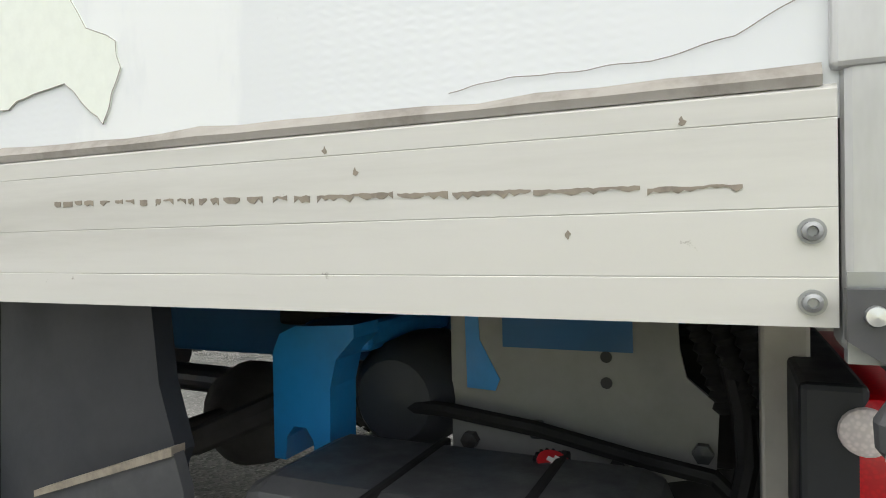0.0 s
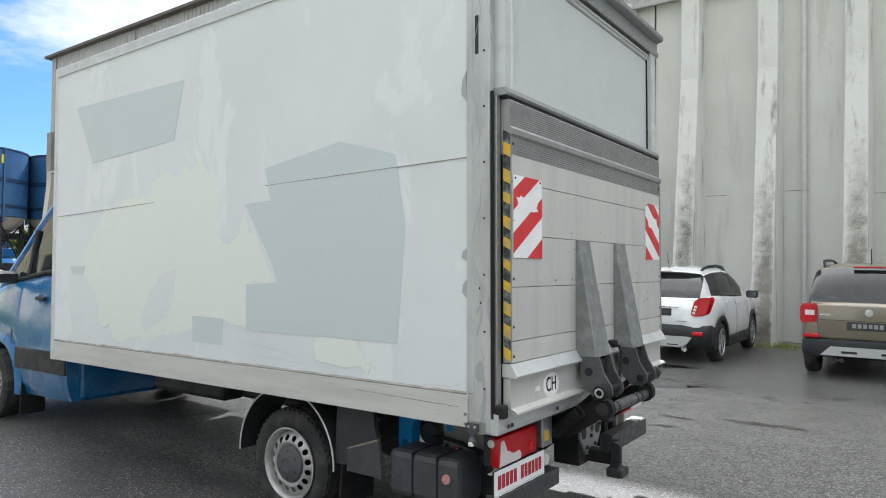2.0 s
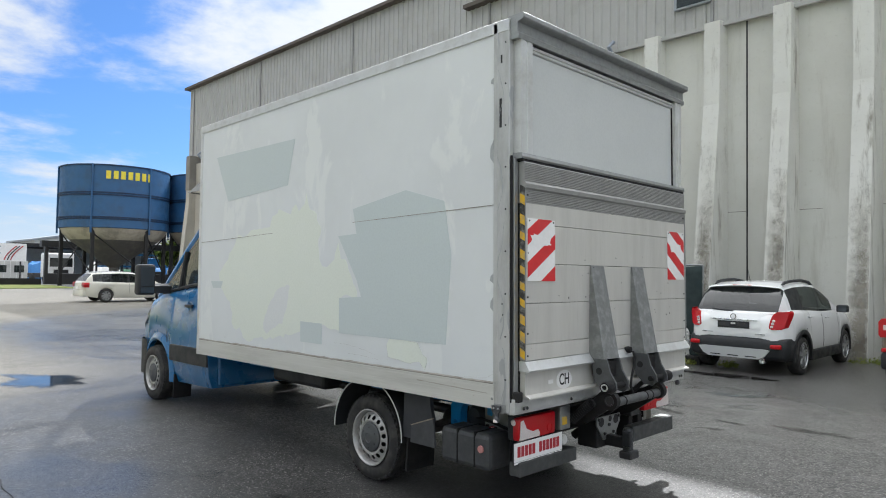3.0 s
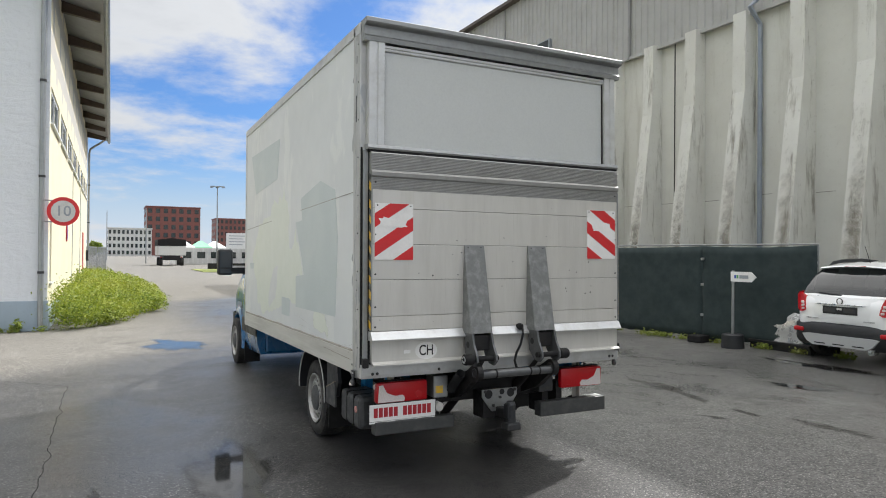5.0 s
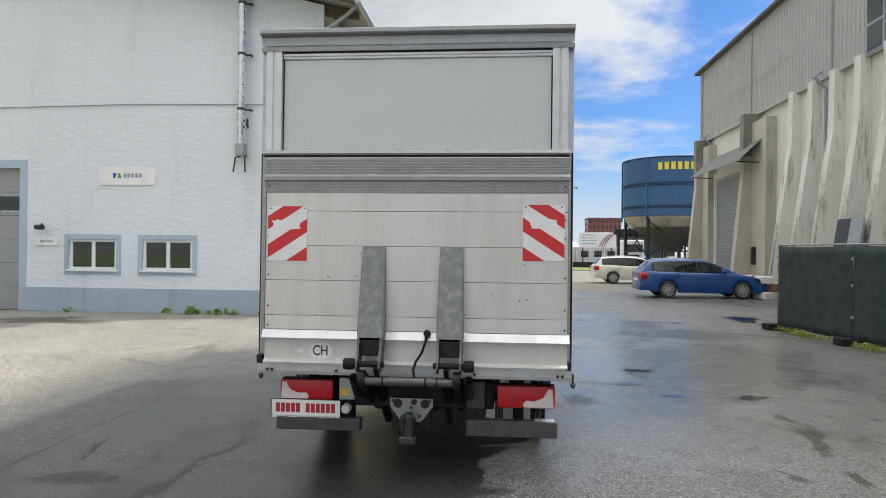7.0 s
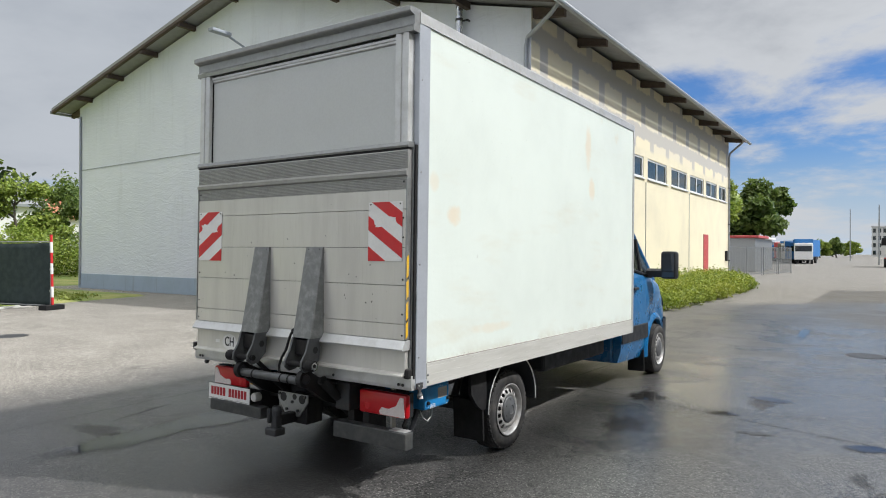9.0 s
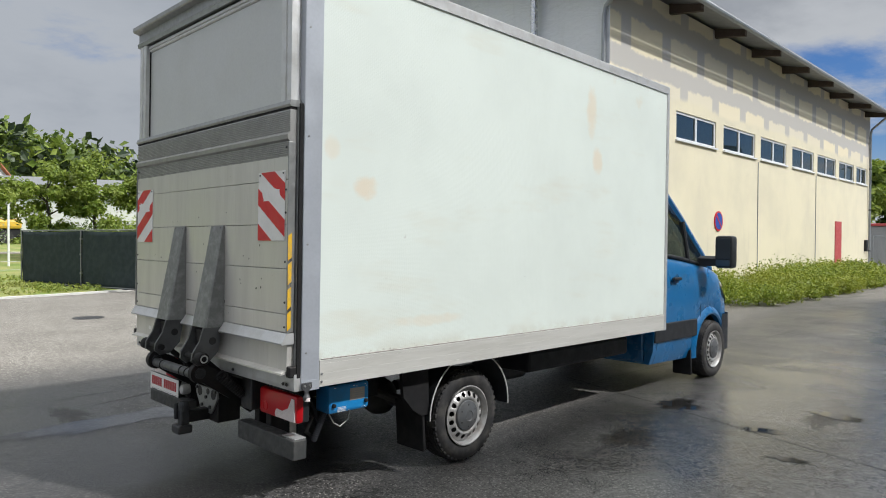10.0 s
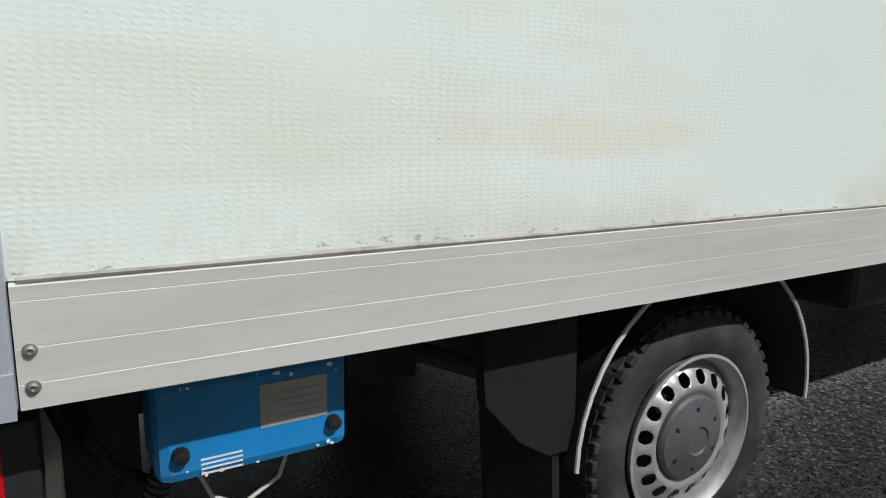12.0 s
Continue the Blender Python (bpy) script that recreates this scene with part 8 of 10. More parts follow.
# roof, two slopes with overhang
for s in (-1, 1):
    ye = (WY + 0.95) if s > 0 else (WY2 - 0.95)
    slope = (RIDGE - EAVE) / abs(WY - YR)
    ze = EAVE - 0.95 * slope
    bm = bmesh.new()
    prism(bm, [(YR, RIDGE + 0.1), (ye, ze + 0.1), (ye, ze + 0.22), (YR, RIDGE + 0.24)], "x", WX2 - 0.6, WX + 0.75)
    part("roof", bm, M["roof_grey"], white_house, "grey profiled roof with wide eaves")
    bm = bmesh.new()
    prism(bm, [(YR, RIDGE - 0.02), (ye + s * 0.0, ze - 0.0), (ye, ze + 0.1), (YR, RIDGE + 0.1)], "x", WX + 0.62, WX + 0.76)
    part("barge_board", bm, M["eave_timber"], white_house)
    k = 0
    x = WX2 + 1.0
    while x < WX + 0.7:
        bm = bmesh.new()
        yi = WY - 0.02 if s > 0 else WY2 + 0.02
        prism(bm, [(yi, EAVE - 0.22), (ye - s * 0.08, ze - 0.10), (ye - s * 0.08, ze + 0.08), (yi, EAVE + 0.06)], "x", x - 0.07, x + 0.07)
        part("rafter", bm, M["eave_timber"], white_house)
        x += 2.9
    bm = bmesh.new()
    tube(bm, [(WX2 - 0.6, ye + s * 0.07, ze + 0.05), (WX + 0.75, ye + s * 0.07, ze + 0.05)], 0.075, 10)
    part("gutter", bm, M["zinc"], white_house)
for y in np.arange(WY2 + 1, WY, 2.4):
    z = EAVE + (RIDGE - EAVE) * (1 - abs(y - YR) / abs(WY - YR))
    bm = bmesh.new()
    box(bm, WX, WX + 0.7, y - 0.07, y + 0.07, z - 0.14, z + 0.05)
    part("purlin", bm, M["eave_timber"], white_house)


def window(parent, name, put, u0, u1, z0, z1, panes, trim=0.0, depth=0.09):
    """White frame with panes set back in a wall hole; trim: a painted band round it."""
    win = None

    def bar(a, b, c, d, e0, e1):
        bm_ = bmesh.new()
        p, q = put(a, c, e0), put(b, d, e1)
        lo, hi = [min(p[i], q[i]) for i in range(3)], [max(p[i], q[i]) for i in range(3)]
        box(bm_, lo[0], hi[0], lo[1], hi[1], lo[2], hi[2], 0.004)
        return bm_

    fr = 0.07
    bm_ = bmesh.new()
    win = part(name, bar(u0, u1, z0, z0 + fr, depth, depth - 0.06), M["frame_white"], parent, "white framed window with dark panes")
    for a, b, c, d in ((u0, u1, z1 - fr, z1), (u0, u0 + fr, z0 + fr, z1 - fr), (u1 - fr, u1, z0 + fr, z1 - fr)):
        part("frame", bar(a, b, c, d, depth, depth - 0.06), M["frame_white"], win)
    step = (u1 - u0) / panes
    for k in range(1, panes):
        part("mullion", bar(u0 + k * step - 0.05, u0 + k * step + 0.05, z0 + fr, z1 - fr, depth, depth - 0.06), M["frame_white"], win)
    for k in range(panes):
        part("pane", bar(u0 + k * step + 0.03, u0 + (k + 1) * step - 0.03, z0 + 0.04, z1 - 0.04, depth - 0.02, depth - 0.03), M["window_glass"], win)
    part("sill", bar(u0 - 0.05, u1 + 0.05, z0 - 0.045, z0, 0.02, -0.06), M["frame_white"], win)
    if trim:
        for a, b, c, d in ((u0 - trim, u1 + trim, z1, z1 + trim), (u0 - trim, u1 + trim, z0 - trim, z0 - 0.046), (u0 - trim, u0 - 0.001, z0 - 0.046, z1), (u1 + 0.001, u1 + trim, z0 - 0.046, z1)):
            part("surround", bar(a, b, c, d, 0.0, -0.018), M["trim_blue"], win)
    bm_.free()


gput = lambda u, z, d: (WX - d, u, z)
yput = lambda u, z, d: (u, WY - d, z)
for h_ in G_HOLES[:2]:
    window(white_house, "window", gput, *h_, 2, 0.13)
for h_ in Y_HOLES[:8]:
    window(white_house, "window", yput, *h_, 2)
window(white_house, "window", yput, *Y_HOLES[8], 1, 0.0)
# sectional garage door with a wicket
gy0, gy1 = -16.2, -12.05
panel_h = 3.76 / 6
for k in range(6):
    bm = bmesh.new()
    box(bm, WX - 0.16, WX - 0.11, gy0, gy1, k * panel_h + 0.004, (k + 1) * panel_h - 0.004, 0.004)
    part("garage_panel", bm, M["garage_grey"], white_house, "grey sectional door panel")
    if k == 4:
        n_w = 4
        for q in range(n_w):
            w_ = (gy1 - gy0) / n_w
            bm = bmesh.new()
            box(bm, WX - 0.112, WX - 0.10, gy0 + q * w_ + 0.02, gy0 + (q + 1) * w_ - 0.02, k * panel_h + 0.13, k * panel_h + 0.52, 0.003)
            part("garage_pane", bm, M["window_glass"], white_house)
            bm = bmesh.new()
            for a, b, c, d in ((0, w_, 0.09, 0.135), (0, w_, 0.515, 0.535), (0, 0.022, 0.135, 0.515), (w_ - 0.022, w_, 0.135, 0.515)):
                box(bm, WX - 0.112, WX - 0.094, gy0 + q * w_ + a, gy0 + q * w_ + b, k * panel_h + c, k * panel_h + d)
            part("pane_frame", bm, M["silver_trim"], white_house)
for a, b, c, d in ((-13.93, -13.90, 0.05, 2.27), (-13.0, -12.97, 0.05, 2.27), (-13.93, -12.97, 2.24, 2.27)):
    bm = bmesh.new()
    box(bm, WX - 0.112, WX - 0.096, a, b, c, d, 0.004)
    part("wicket_frame", bm, M["weathered_plastic"], white_house)
for y in (-13.915, -12.985):
    for z in (0.69, 1.31, 1.6, 1.96) if y < -13.5 else (0.69, 1.31, 1.96):
        bm = bmesh.new()
        cyl(bm, (WX - 0.1, y, z - 0.04), (WX - 0.1, y, z + 0.04), 0.028, seg=10)
        part("wicket_hinge", bm, M["weathered_plastic"], white_house)
bm = bmesh.new()
box(bm, WX - 0.11, WX - 0.05, -13.12, -13.02, 1.0, 1.04, 0.008)
box(bm, WX - 0.11, WX - 0.09, -13.06, -13.02, 0.9, 1.1, 0.004)
part("wicket_handle", bm, M["black_plastic"], white_house)
for a, b, c, d in ((gy0 - 0.2, gy1 + 0.2, 3.76, 3.98), (gy0 - 0.2, gy0, 0, 3.76), (gy1, gy1 + 0.2, 0, 3.76)):
    bm = bmesh.new()
    box(bm, WX - 0.02, WX + 0.02, a, b, c, d, 0.004)
    part("door_surround", bm, M["trim_blue"], white_house)
# downpipes
for x, y in ((WX + 0.07, WY - 0.12), (WX2 + 0.3, WY + 0.09)):
    bm = bmesh.new()
    tube(bm, [(x + 0.3, WY + 0.95, EAVE - 0.12), (x + 0.25, WY + 0.7, EAVE - 0.35), (x, y + 0.05, EAVE - 0.75), (x, y, EAVE - 1.0), (x, y, 0.1)], 0.055, 10)
    pipe = part("downpipe", bm, M["zinc"], white_house, "grey zinc downpipe", True)
    for z in (1.2, 3.2, 5.2):
        bm = bmesh.new()
        cyl(bm, (x, y, z), (x, y, z + 0.05), 0.064, seg=12)
        part("pipe_clip", bm, M["dark_steel"], pipe)
bm = bmesh.new()
tube(bm, [(WX + 0.05, WY2 + 0.15, EAVE - 0.4), (WX + 0.05, WY2 + 0.15, 0.1)], 0.05, 8)
part("downpipe", bm, M["zinc"], white_house)
# flue on the gable
bm = bmesh.new()
cyl(bm, (WX + 0.2, -5.96, 4.35), (WX + 0.2, -5.96, 9.6), 0.095, seg=18)
flue = part("flue", bm, M["bright_metal"], white_house, "stainless steel flue pipe", True)
for z in (5.2, 6.6, 7.9):
    bm = bmesh.new()
    cyl(bm, (WX + 0.2, -5.96, z), (WX + 0.2, -5.96, z + 0.06), 0.105, seg=18)
    box(bm, WX, WX + 0.14, -5.78, -5.74, z, z + 0.04)
    box(bm, WX + 0.1, WX + 0.14, -5.88, -5.72, z, z + 0.04)
    part("flue_bracket", bm, M["dark_steel"], flue)
bm = bmesh.new()
box(bm, WX + 0.08, WX + 0.32, -6.08, -5.84, 4.05, 4.36, 0.02)
part("flue_box", bm, M["galvanised"], flue)
for dy in (-0.12, 0.12):
    bm = bmesh.new()
    tube(bm, [(WX + 0.02, -5.96 + dy * 0.6, 4.05), (WX + 0.25, -5.96 + dy, 4.0), (WX + 0.3, -5.96 + dy * 1.3, 3.62)], 0.02, 6)
    part("flue_strut", bm, M["black_steel"], flue)
bm = bmesh.new()
tube(bm, [(WX + 0.1, -5.84, 4.95), (WX + 0.3, -5.76, 4.95), (WX + 0.3, -5.76, 4.8), (WX + 0.1, -5.82, 4.78)], 0.03, 8)
part("flue_elbow", bm, M["black_plastic"], flue)
# cable across the gable, cracks
bm = bmesh.new()
tube(bm, [(WX + 0.02, -25.9, 5.15), (WX + 0.02, -16, 5.3), (WX + 0.02, -9, 5.42), (WX + 0.02, -5.2, 5.38)], 0.012, 6)
part("wall_cable", bm, M["sign_grey"], white_house)
bm = bmesh.new()
tube(bm, [(WX + 0.015, -5.2, 5.38), (WX + 0.015, -5.19, 4.0), (WX + 0.015, -5.15, 1.4)], 0.008, 6)
part("wall_cable", bm, M["sign_grey"], white_house)
# wall lamp, sensor camera
bm = bmesh.new()
tube(bm, [(WX + 0.05, -14.25, 7.4), (WX + 0.12, -14.25, 7.95), (WX + 0.6, -14.3, 8.5), (WX + 1.2, -14.4, 8.75)], 0.04, 10)
lamp_arm = tagged(part("wall_lamp", bm, M["sign_grey"], None), "grey street lamp on a wall arm", "lamp")
bm = bmesh.new()
box(bm, WX + 1.1, WX + 1.85, -14.53, -14.27, 8.72, 8.84, 0.03)
part("lamp_head", bm, M["sign_grey"], lamp_arm)
bm = bmesh.new()
box(bm, WX, WX + 0.12, -14.33, -14.17, 7.25, 7.6, 0.01)
part("lamp_foot", bm, M["black_steel"], lamp_arm)
bm = bmesh.new()
cyl(bm, (WX + 0.12, -11.5, 2.2), (WX + 0.3, -11.2, 2.19), 0.065, seg=16)
cam_ob = tagged(part("security_camera", bm, M["black_plastic"], None, "", True), "small black security camera on the wall", "camera")
bm = bmesh.new()
cyl(bm, (WX, -11.42, 2.28), (WX + 0.16, -11.4, 2.2), 0.03, seg=12)
part("camera_mount", bm, M["black_plastic"], cam_ob)


def company_sign(y0, y1, z0, z1, x):
    bm = bmesh.new()
    box(bm, x, x + 0.02, y0, y1, z0, z1, 0.004)
    sg = tagged(part("company_sign", bm, M["white_sheet"], None), "white company sign with blue and green mark", "sign")
    w_, h_ = y1 - y0, z1 - z0
    for k, (a, b, mat) in enumerate(((0.24, 0.32, "sign_blue"), (0.33, 0.41, "sign_green"))):
        bm = bmesh.new()
        tri_ = [(y0 + a * w_, z0 + 0.68 * h_), (y0 + b * w_, z0 + 0.68 * h_), (y0 + (a + b) / 2 * w_ + 0.01, z0 + 0.38 * h_), (y0 + a * w_ + 0.02, z0 + 0.38 * h_)]
        if k:
            tri_ = [(p, 2 * z0 + 1.06 * h_ - q) for p, q in tri_][::-1]
        prism(bm, tri_, "x", x + 0.02, x + 0.022)
        part("mark", bm, M[mat], sg)
    for k in range(5):
        bm = bmesh.new()
        a = 0.44 + 0.07 * k
        box(bm, x + 0.02, x + 0.022, y0 + a * w_, y0 + (a + 0.05) * w_, z0 + 0.42 * h_, z0 + 0.66 * h_)
        part("letter_bar", bm, M["sign_grey"], sg)


company_sign(-9.83, -8.33, 3.32, 3.77, WX + 0.01)
company_sign(-11.6, -10.95, 1.72, 1.93, WX + 0.01)
# speed sign at the corner
bm = bmesh.new()
cyl(bm, (WX + 0.2, -3.62, 2.5), (WX + 0.215, -3.62, 2.5), 0.30, seg=40)
speed = tagged(part("speed_sign", bm, M["red_sheet"], None), "round red-rimmed speed limit sign on wall bracket", "sign")
bm = bmesh.new()
cyl(bm, (WX + 0.2155, -3.62, 2.5), (WX + 0.219, -3.62, 2.5), 0.225, seg=40)
part("sign_face", bm, M["weathered_plastic"], speed)
lettering("10", M["sign_grey"], speed, (WX + 0.2205, -3.62, 2.5), 0.3)
for z in (2.28, 2.72):
    bm = bmesh.new()
    box(bm, WX + 0.17, WX + 0.2, -4.0, -3.5, z - 0.015, z + 0.015)
    part("bracket", bm, M["galvanised"], speed)
# flank: no-parking sign, red door, meter box
bm = bmesh.new()
cyl(bm, (-18.1, WY + 0.01, 2.26), (-18.1, WY + 0.03, 2.26), 0.3, seg=32)
nop = tagged(part("parking_sign", bm, M["red_sheet"], None), "round blue and red no-parking sign on wall", "sign")
bm = bmesh.new()
cyl(bm, (-18.1, WY + 0.031, 2.26), (-18.1, WY + 0.034, 2.26), 0.25, seg=32)
part("sign_face", bm, M["sign_blue"], nop)
bm = bmesh.new()
box(bm, -0.03, 0.03, -0.002, 0.002, -0.25, 0.25, 0, pose(-18.1, WY + 0.036, 2.26, 0, 45, 0))
part("sign_bar", bm, M["red_sheet"], nop)
bm = bmesh.new()
box(bm, -31.3, -30.35, WY - 0.01, WY + 0.03, 0.3, 2.55, 0.01)
part("red_door", bm, M["red_paint"], white_house, "faded red steel door")
bm = bmesh.new()
box(bm, -35.6, -35.3, WY, WY + 0.12, 1.2, 1.75, 0.01)
part("meter_box", bm, M["black_plastic"], white_house)
for x in (-21.3, -27.6):
    bm = bmesh.new()
    tube(bm, [(x, WY + 0.015, 4.3), (x, WY + 0.015, 0.4)], 0.012, 6)
    part("wall_conduit", bm, M["sign_grey"], white_house)

# ---- concrete hall ----
CY, CX0, CX1 = 12.35, -35.5, 34.0
hall = thing("concrete_hall", "tall weathered concrete hall with flared buttresses and metal cladding", "building")
PIL = [-1.22 + 1.66 * k for k in range(-21, 12)]
PIL = [x for x in PIL if x > -24.0]
edges = [CX0] + [x for x in PIL] + [CX1]
for a, b in zip(edges, edges[1:]):
    if a > -24.9:
        bm = bmesh.new()
        box(bm, a + 0.006, b - 0.006, CY, CY + 0.25, 0, 8.12, 0.01)
        part("wall_panel", bm, M["concrete"], hall)
    else:
        bm = bmesh.new()
        for x0_, x1_, z0_, z1_ in ((a + 0.006, -32.7, 0, 8.12), (-27.1, b - 0.006, 0, 8.12), (-32.7, -27.1, 5.6, 8.12)):
            box(bm, x0_, x1_, CY, CY + 0.25, z0_, z1_)
        part("wall_panel", bm, M["concrete"], hall)
for i, x in enumerate(PIL):
    bm = bmesh.new()
    w_ = 0.20
    rows = []
    for z, d, ww in ((8.12, 0.32, w_), (7.2, 0.33, w_), (6.0, 0.36, w_), (5.6, 0.42, w_), (0, 1.15, w_ + 0.01)):
        rows.append([(x - ww - 0.06, CY + 0.01, z), (x - ww, CY - d, z), (x + ww, CY - d, z), (x + ww + 0.06, CY + 0.01, z)])
    vs = sheet(bm, rows)
    bm.faces.new(vs[0])
    butt = part("buttress", bm, M["pilaster"], hall, "flared concrete buttress")
    # brown stain up the foot's face and a patch of fresh mortar on it
    rng = random.Random(200 + i)
    slope_ = 0.73 / 5.6
    face_ = lambda z: CY - (1.15 - slope_ * z) - 0.006
    for z0_, z1_, mat in ((0.0, rng.uniform(4.2, 5.4), "brown_stain"), (rng.uniform(1.0, 1.4), rng.uniform(2.3, 2.7), "fresh_mortar")):
        bm = bmesh.new()
        lay = bm.verts.layers.float.new("depth")
        rows = []
        for k in range(13):
            z = z0_ + (z1_ - z0_) * k / 12
            rows.append([(x + w2_, face_(z) - 0.001 * (abs(w2_) < 0.1) - 0.004 * (mat == "fresh_mortar"), z) for w2_ in (-0.2, -0.12, 0.0, 0.12, 0.2)])
        for k, row in enumerate(sheet(bm, rows)):
            up_ = k / 12 if mat == "brown_stain" else abs(k / 12 - 0.55) * 1.2
            for q, v in enumerate(row):
                v[lay] = (1.0 - 0.75 * up_ ** 2) * (0.5, 0.75, 0.95, 1.0, 0.75)[q] if mat == "brown_stain" else (0.75 - up_) * (0.0, 0.3, 0.9, 0.6, 0.0)[q]
        part("stain_film", bm, M[mat], butt, "dark brown stain" if mat == "brown_stain" else "pale band of fresh mortar")
for x in (-7.4, -20.4, -33.6, 5.6, 12.3):
    bm = bmesh.new()
    tube(bm, [(x, CY - 0.25, 8.3), (x, CY - 0.5, 8.1), (x, CY - 0.1, 7.7), (x, CY - 0.1, 0.1)], 0.06, 10)
    part("downpipe", bm, M["pipe_blue"], hall, "blue-grey downpipe", True)
bm = bmesh.new()
tube(bm, [(-0.55, CY - 0.09, 8.1), (-0.55, CY - 0.09, 0.1)], 0.05, 10)
part("downpipe", bm, M["weathered_plastic"], hall, "", True)
for x in (-3.8, -10.4, -13.3, -16.6, 2.9, 9.5):
    bm = bmesh.new()
    box(bm, x - 0.018, x + 0.018, CY - 0.012, CY + 0.01, 0, 8.1)
    part("panel_joint", bm, M["letter_black"], hall)
for i, x in enumerate(PIL):
    # a short day joint cast into each bay
    bm = bmesh.new()
    zj = 3.3 + 0.25 * noise.noise(Vector((x * 3.3, 0, 0)))
    box(bm, x + 0.27, x + 0.75, CY - 0.006, CY + 0.01, zj, zj + 0.012)
    part("day_joint", bm, M["dark_concrete"], hall)
# cladding: standing ribs; two heights of roof
# east of -8.6 the eave is unseen, its height chosen to shade the yard
for x0_, x1_, top in ((CX0 - 0.1, -13.0, 12.2), (-13.0, -8.6, 10.85), (-8.6, CX1, 12.75)):
    bm = bmesh.new()
    rows = []
    x = x0_
    prof = []
    while x < x1_:
        prof += [(x, 0.0), (x + 0.10, 0.0), (x + 0.125, -0.035), (x + 0.175, -0.035), (x + 0.2, 0.0)]
        x += 0.28
    prof.append((x1_, 0.0))
    sheet(bm, [[(px, CY - 0.12 + d, z) for px, d in prof] for z in (8.05, top)])
    part("cladding", bm, M["cladding"], hall, "ribbed grey metal cladding")
    bm = bmesh.new()
    prism(bm, [(CY - 0.42, top - 0.05), (CY - 0.42, top + 0.08), (CY + 30, top + 2.0), (CY + 30, top + 1.8), (CY + 0.2, top - 0.05)], "x", x0_ - 0.2, x1_)
    part("roof", bm, M["roof_brown"], hall)
    bm = bmesh.new()
    box(bm, x0_, x1_, CY + 0.02, CY + 0.3, 8.0, top)
    part("backing_wall", bm, M["cladding"], hall)
for x in np.arange(-35, 30, 7.6):
    bm = bmesh.new()
    box(bm, x - 0.04, x + 0.04, CY - 0.2, CY - 0.1, 8.0, 12.1 if x < -13 else 10.8 if x < -8.6 else 12.7)
    part("cladding_strip", bm, M["roof_grey"], hall)
bm = bmesh.new()
box(bm, CX0, CX1, CY - 0.2, CY - 0.1, 8.0, 8.1, 0.01)
box(bm, CX0, -22.0, CY - 0.165, CY - 0.15, 9.7, 9.74)
part("cladding_foot", bm, M["cladding"], hall)
bm = bmesh.new()
box(bm, CX0 - 0.05, CX0 + 0.2, CY, CY + 30, 0, 12.1)
box(bm, CX1 - 0.2, CX1, CY, CY + 30, 0, 10.7)
box(bm, CX0, CX1, CY + 29.8, CY + 30, 0, 10.7)
part("end_wall", bm, M["concrete"], hall)
for x0_, z0_ in ((-17.5, 7.95), (-5.6, 8.6)):
    bm = bmesh.new()
    box(bm, x0_, x0_ + 1.0, CY - 0.24, CY - 0.1, z0_ + 0.1, z0_ + 2.0, 0.01)
    wn_ = part("hall_window", bm, M["sign_grey"], hall)
    for a, b in ((0.15, 0.95), (1.05, 1.95)):
        bm = bmesh.new()
        box(bm, x0_ + 0.08, x0_ + 0.92, CY - 0.25, CY - 0.235, z0_ + a, z0_ + b)
        part("pane", bm, M["window_glass"], wn_)
# shutter bay: dark cheeks, slats, awning
for x0_, x1_ in ((-34.3, -32.85), (-26.95, -24.9)):
    bm = bmesh.new()
    prism(bm, [(CY, 0), (CY - 1.3, 0), (CY - 0.8, 5.4), (CY - 0.8, 8.0), (CY, 8.0)], "x", x0_, x0_ + 0.45)
    prism(bm, [(CY, 0), (CY - 0.45, 0), (CY - 0.45, 7.6), (CY, 7.6)], "x", x0_ + 0.45, x1_)
    cheek = part("bay_cheek", bm, M["cheek_concrete"], hall)
    bm = bmesh.new()
    box(bm, x0_ - 0.01, x0_ + 0.46, CY - 0.83, CY - 0.1, 6.1, 8.02)
    part("stained_cap", bm, M["dark_concrete"], cheek)
nsl = 46
for k in range(nsl):
    bm = bmesh.new()
    z = 5.6 * k / nsl
    prism(bm, [(CY + 0.02, z), (CY - 0.03, z + 0.02), (CY - 0.04, z + 0.06), (CY - 0.03, z + 0.1), (CY + 0.02, z + 5.6 / nsl)], "x", -32.7, -27.1)
    part("shutter_slat", bm, M["shutter_slat"], hall)
for x in (-32.85, -27.1):
    bm = bmesh.new()
    box(bm, x, x + 0.16, CY - 0.14, CY, 0, 5.7, 0.01)
    part("shutter_guide", bm, M["white_sheet"], hall)
bm = bmesh.new()
rows = []
for k in range(61):
    x = -32.6 + 7.2 * k / 60
    off = 0.03 if k % 2 else 0.0
    rows.append([(x, CY - 0.4 - off, 6.75 + off), (x, CY - 1.45 - off, 5.75 + off)])
sheet(bm, rows)
part("awning", bm, M["awning_grey"], hall, "sagging corrugated metal awning")
for x in (-32.3, -25.7):
    bm = bmesh.new()
    tube(bm, [(x, CY - 0.05, 5.7), (x, CY - 1.4, 5.76)], 0.03, 6)
    part("awning_arm", bm, M["dark_steel"], hall)
bm = bmesh.new()
box(bm, -32.3, -26.9, CY - 0.35, CY, 5.62, 5.95, 0.02)
part("shutter_box", bm, M["concrete"], hall)
bm = bmesh.new()
box(bm, -26.1, -25.9, CY - 0.62, CY - 0.45, 1.2, 2.0, 0.02)
part("switch_box", bm, M["black_plastic"], hall)
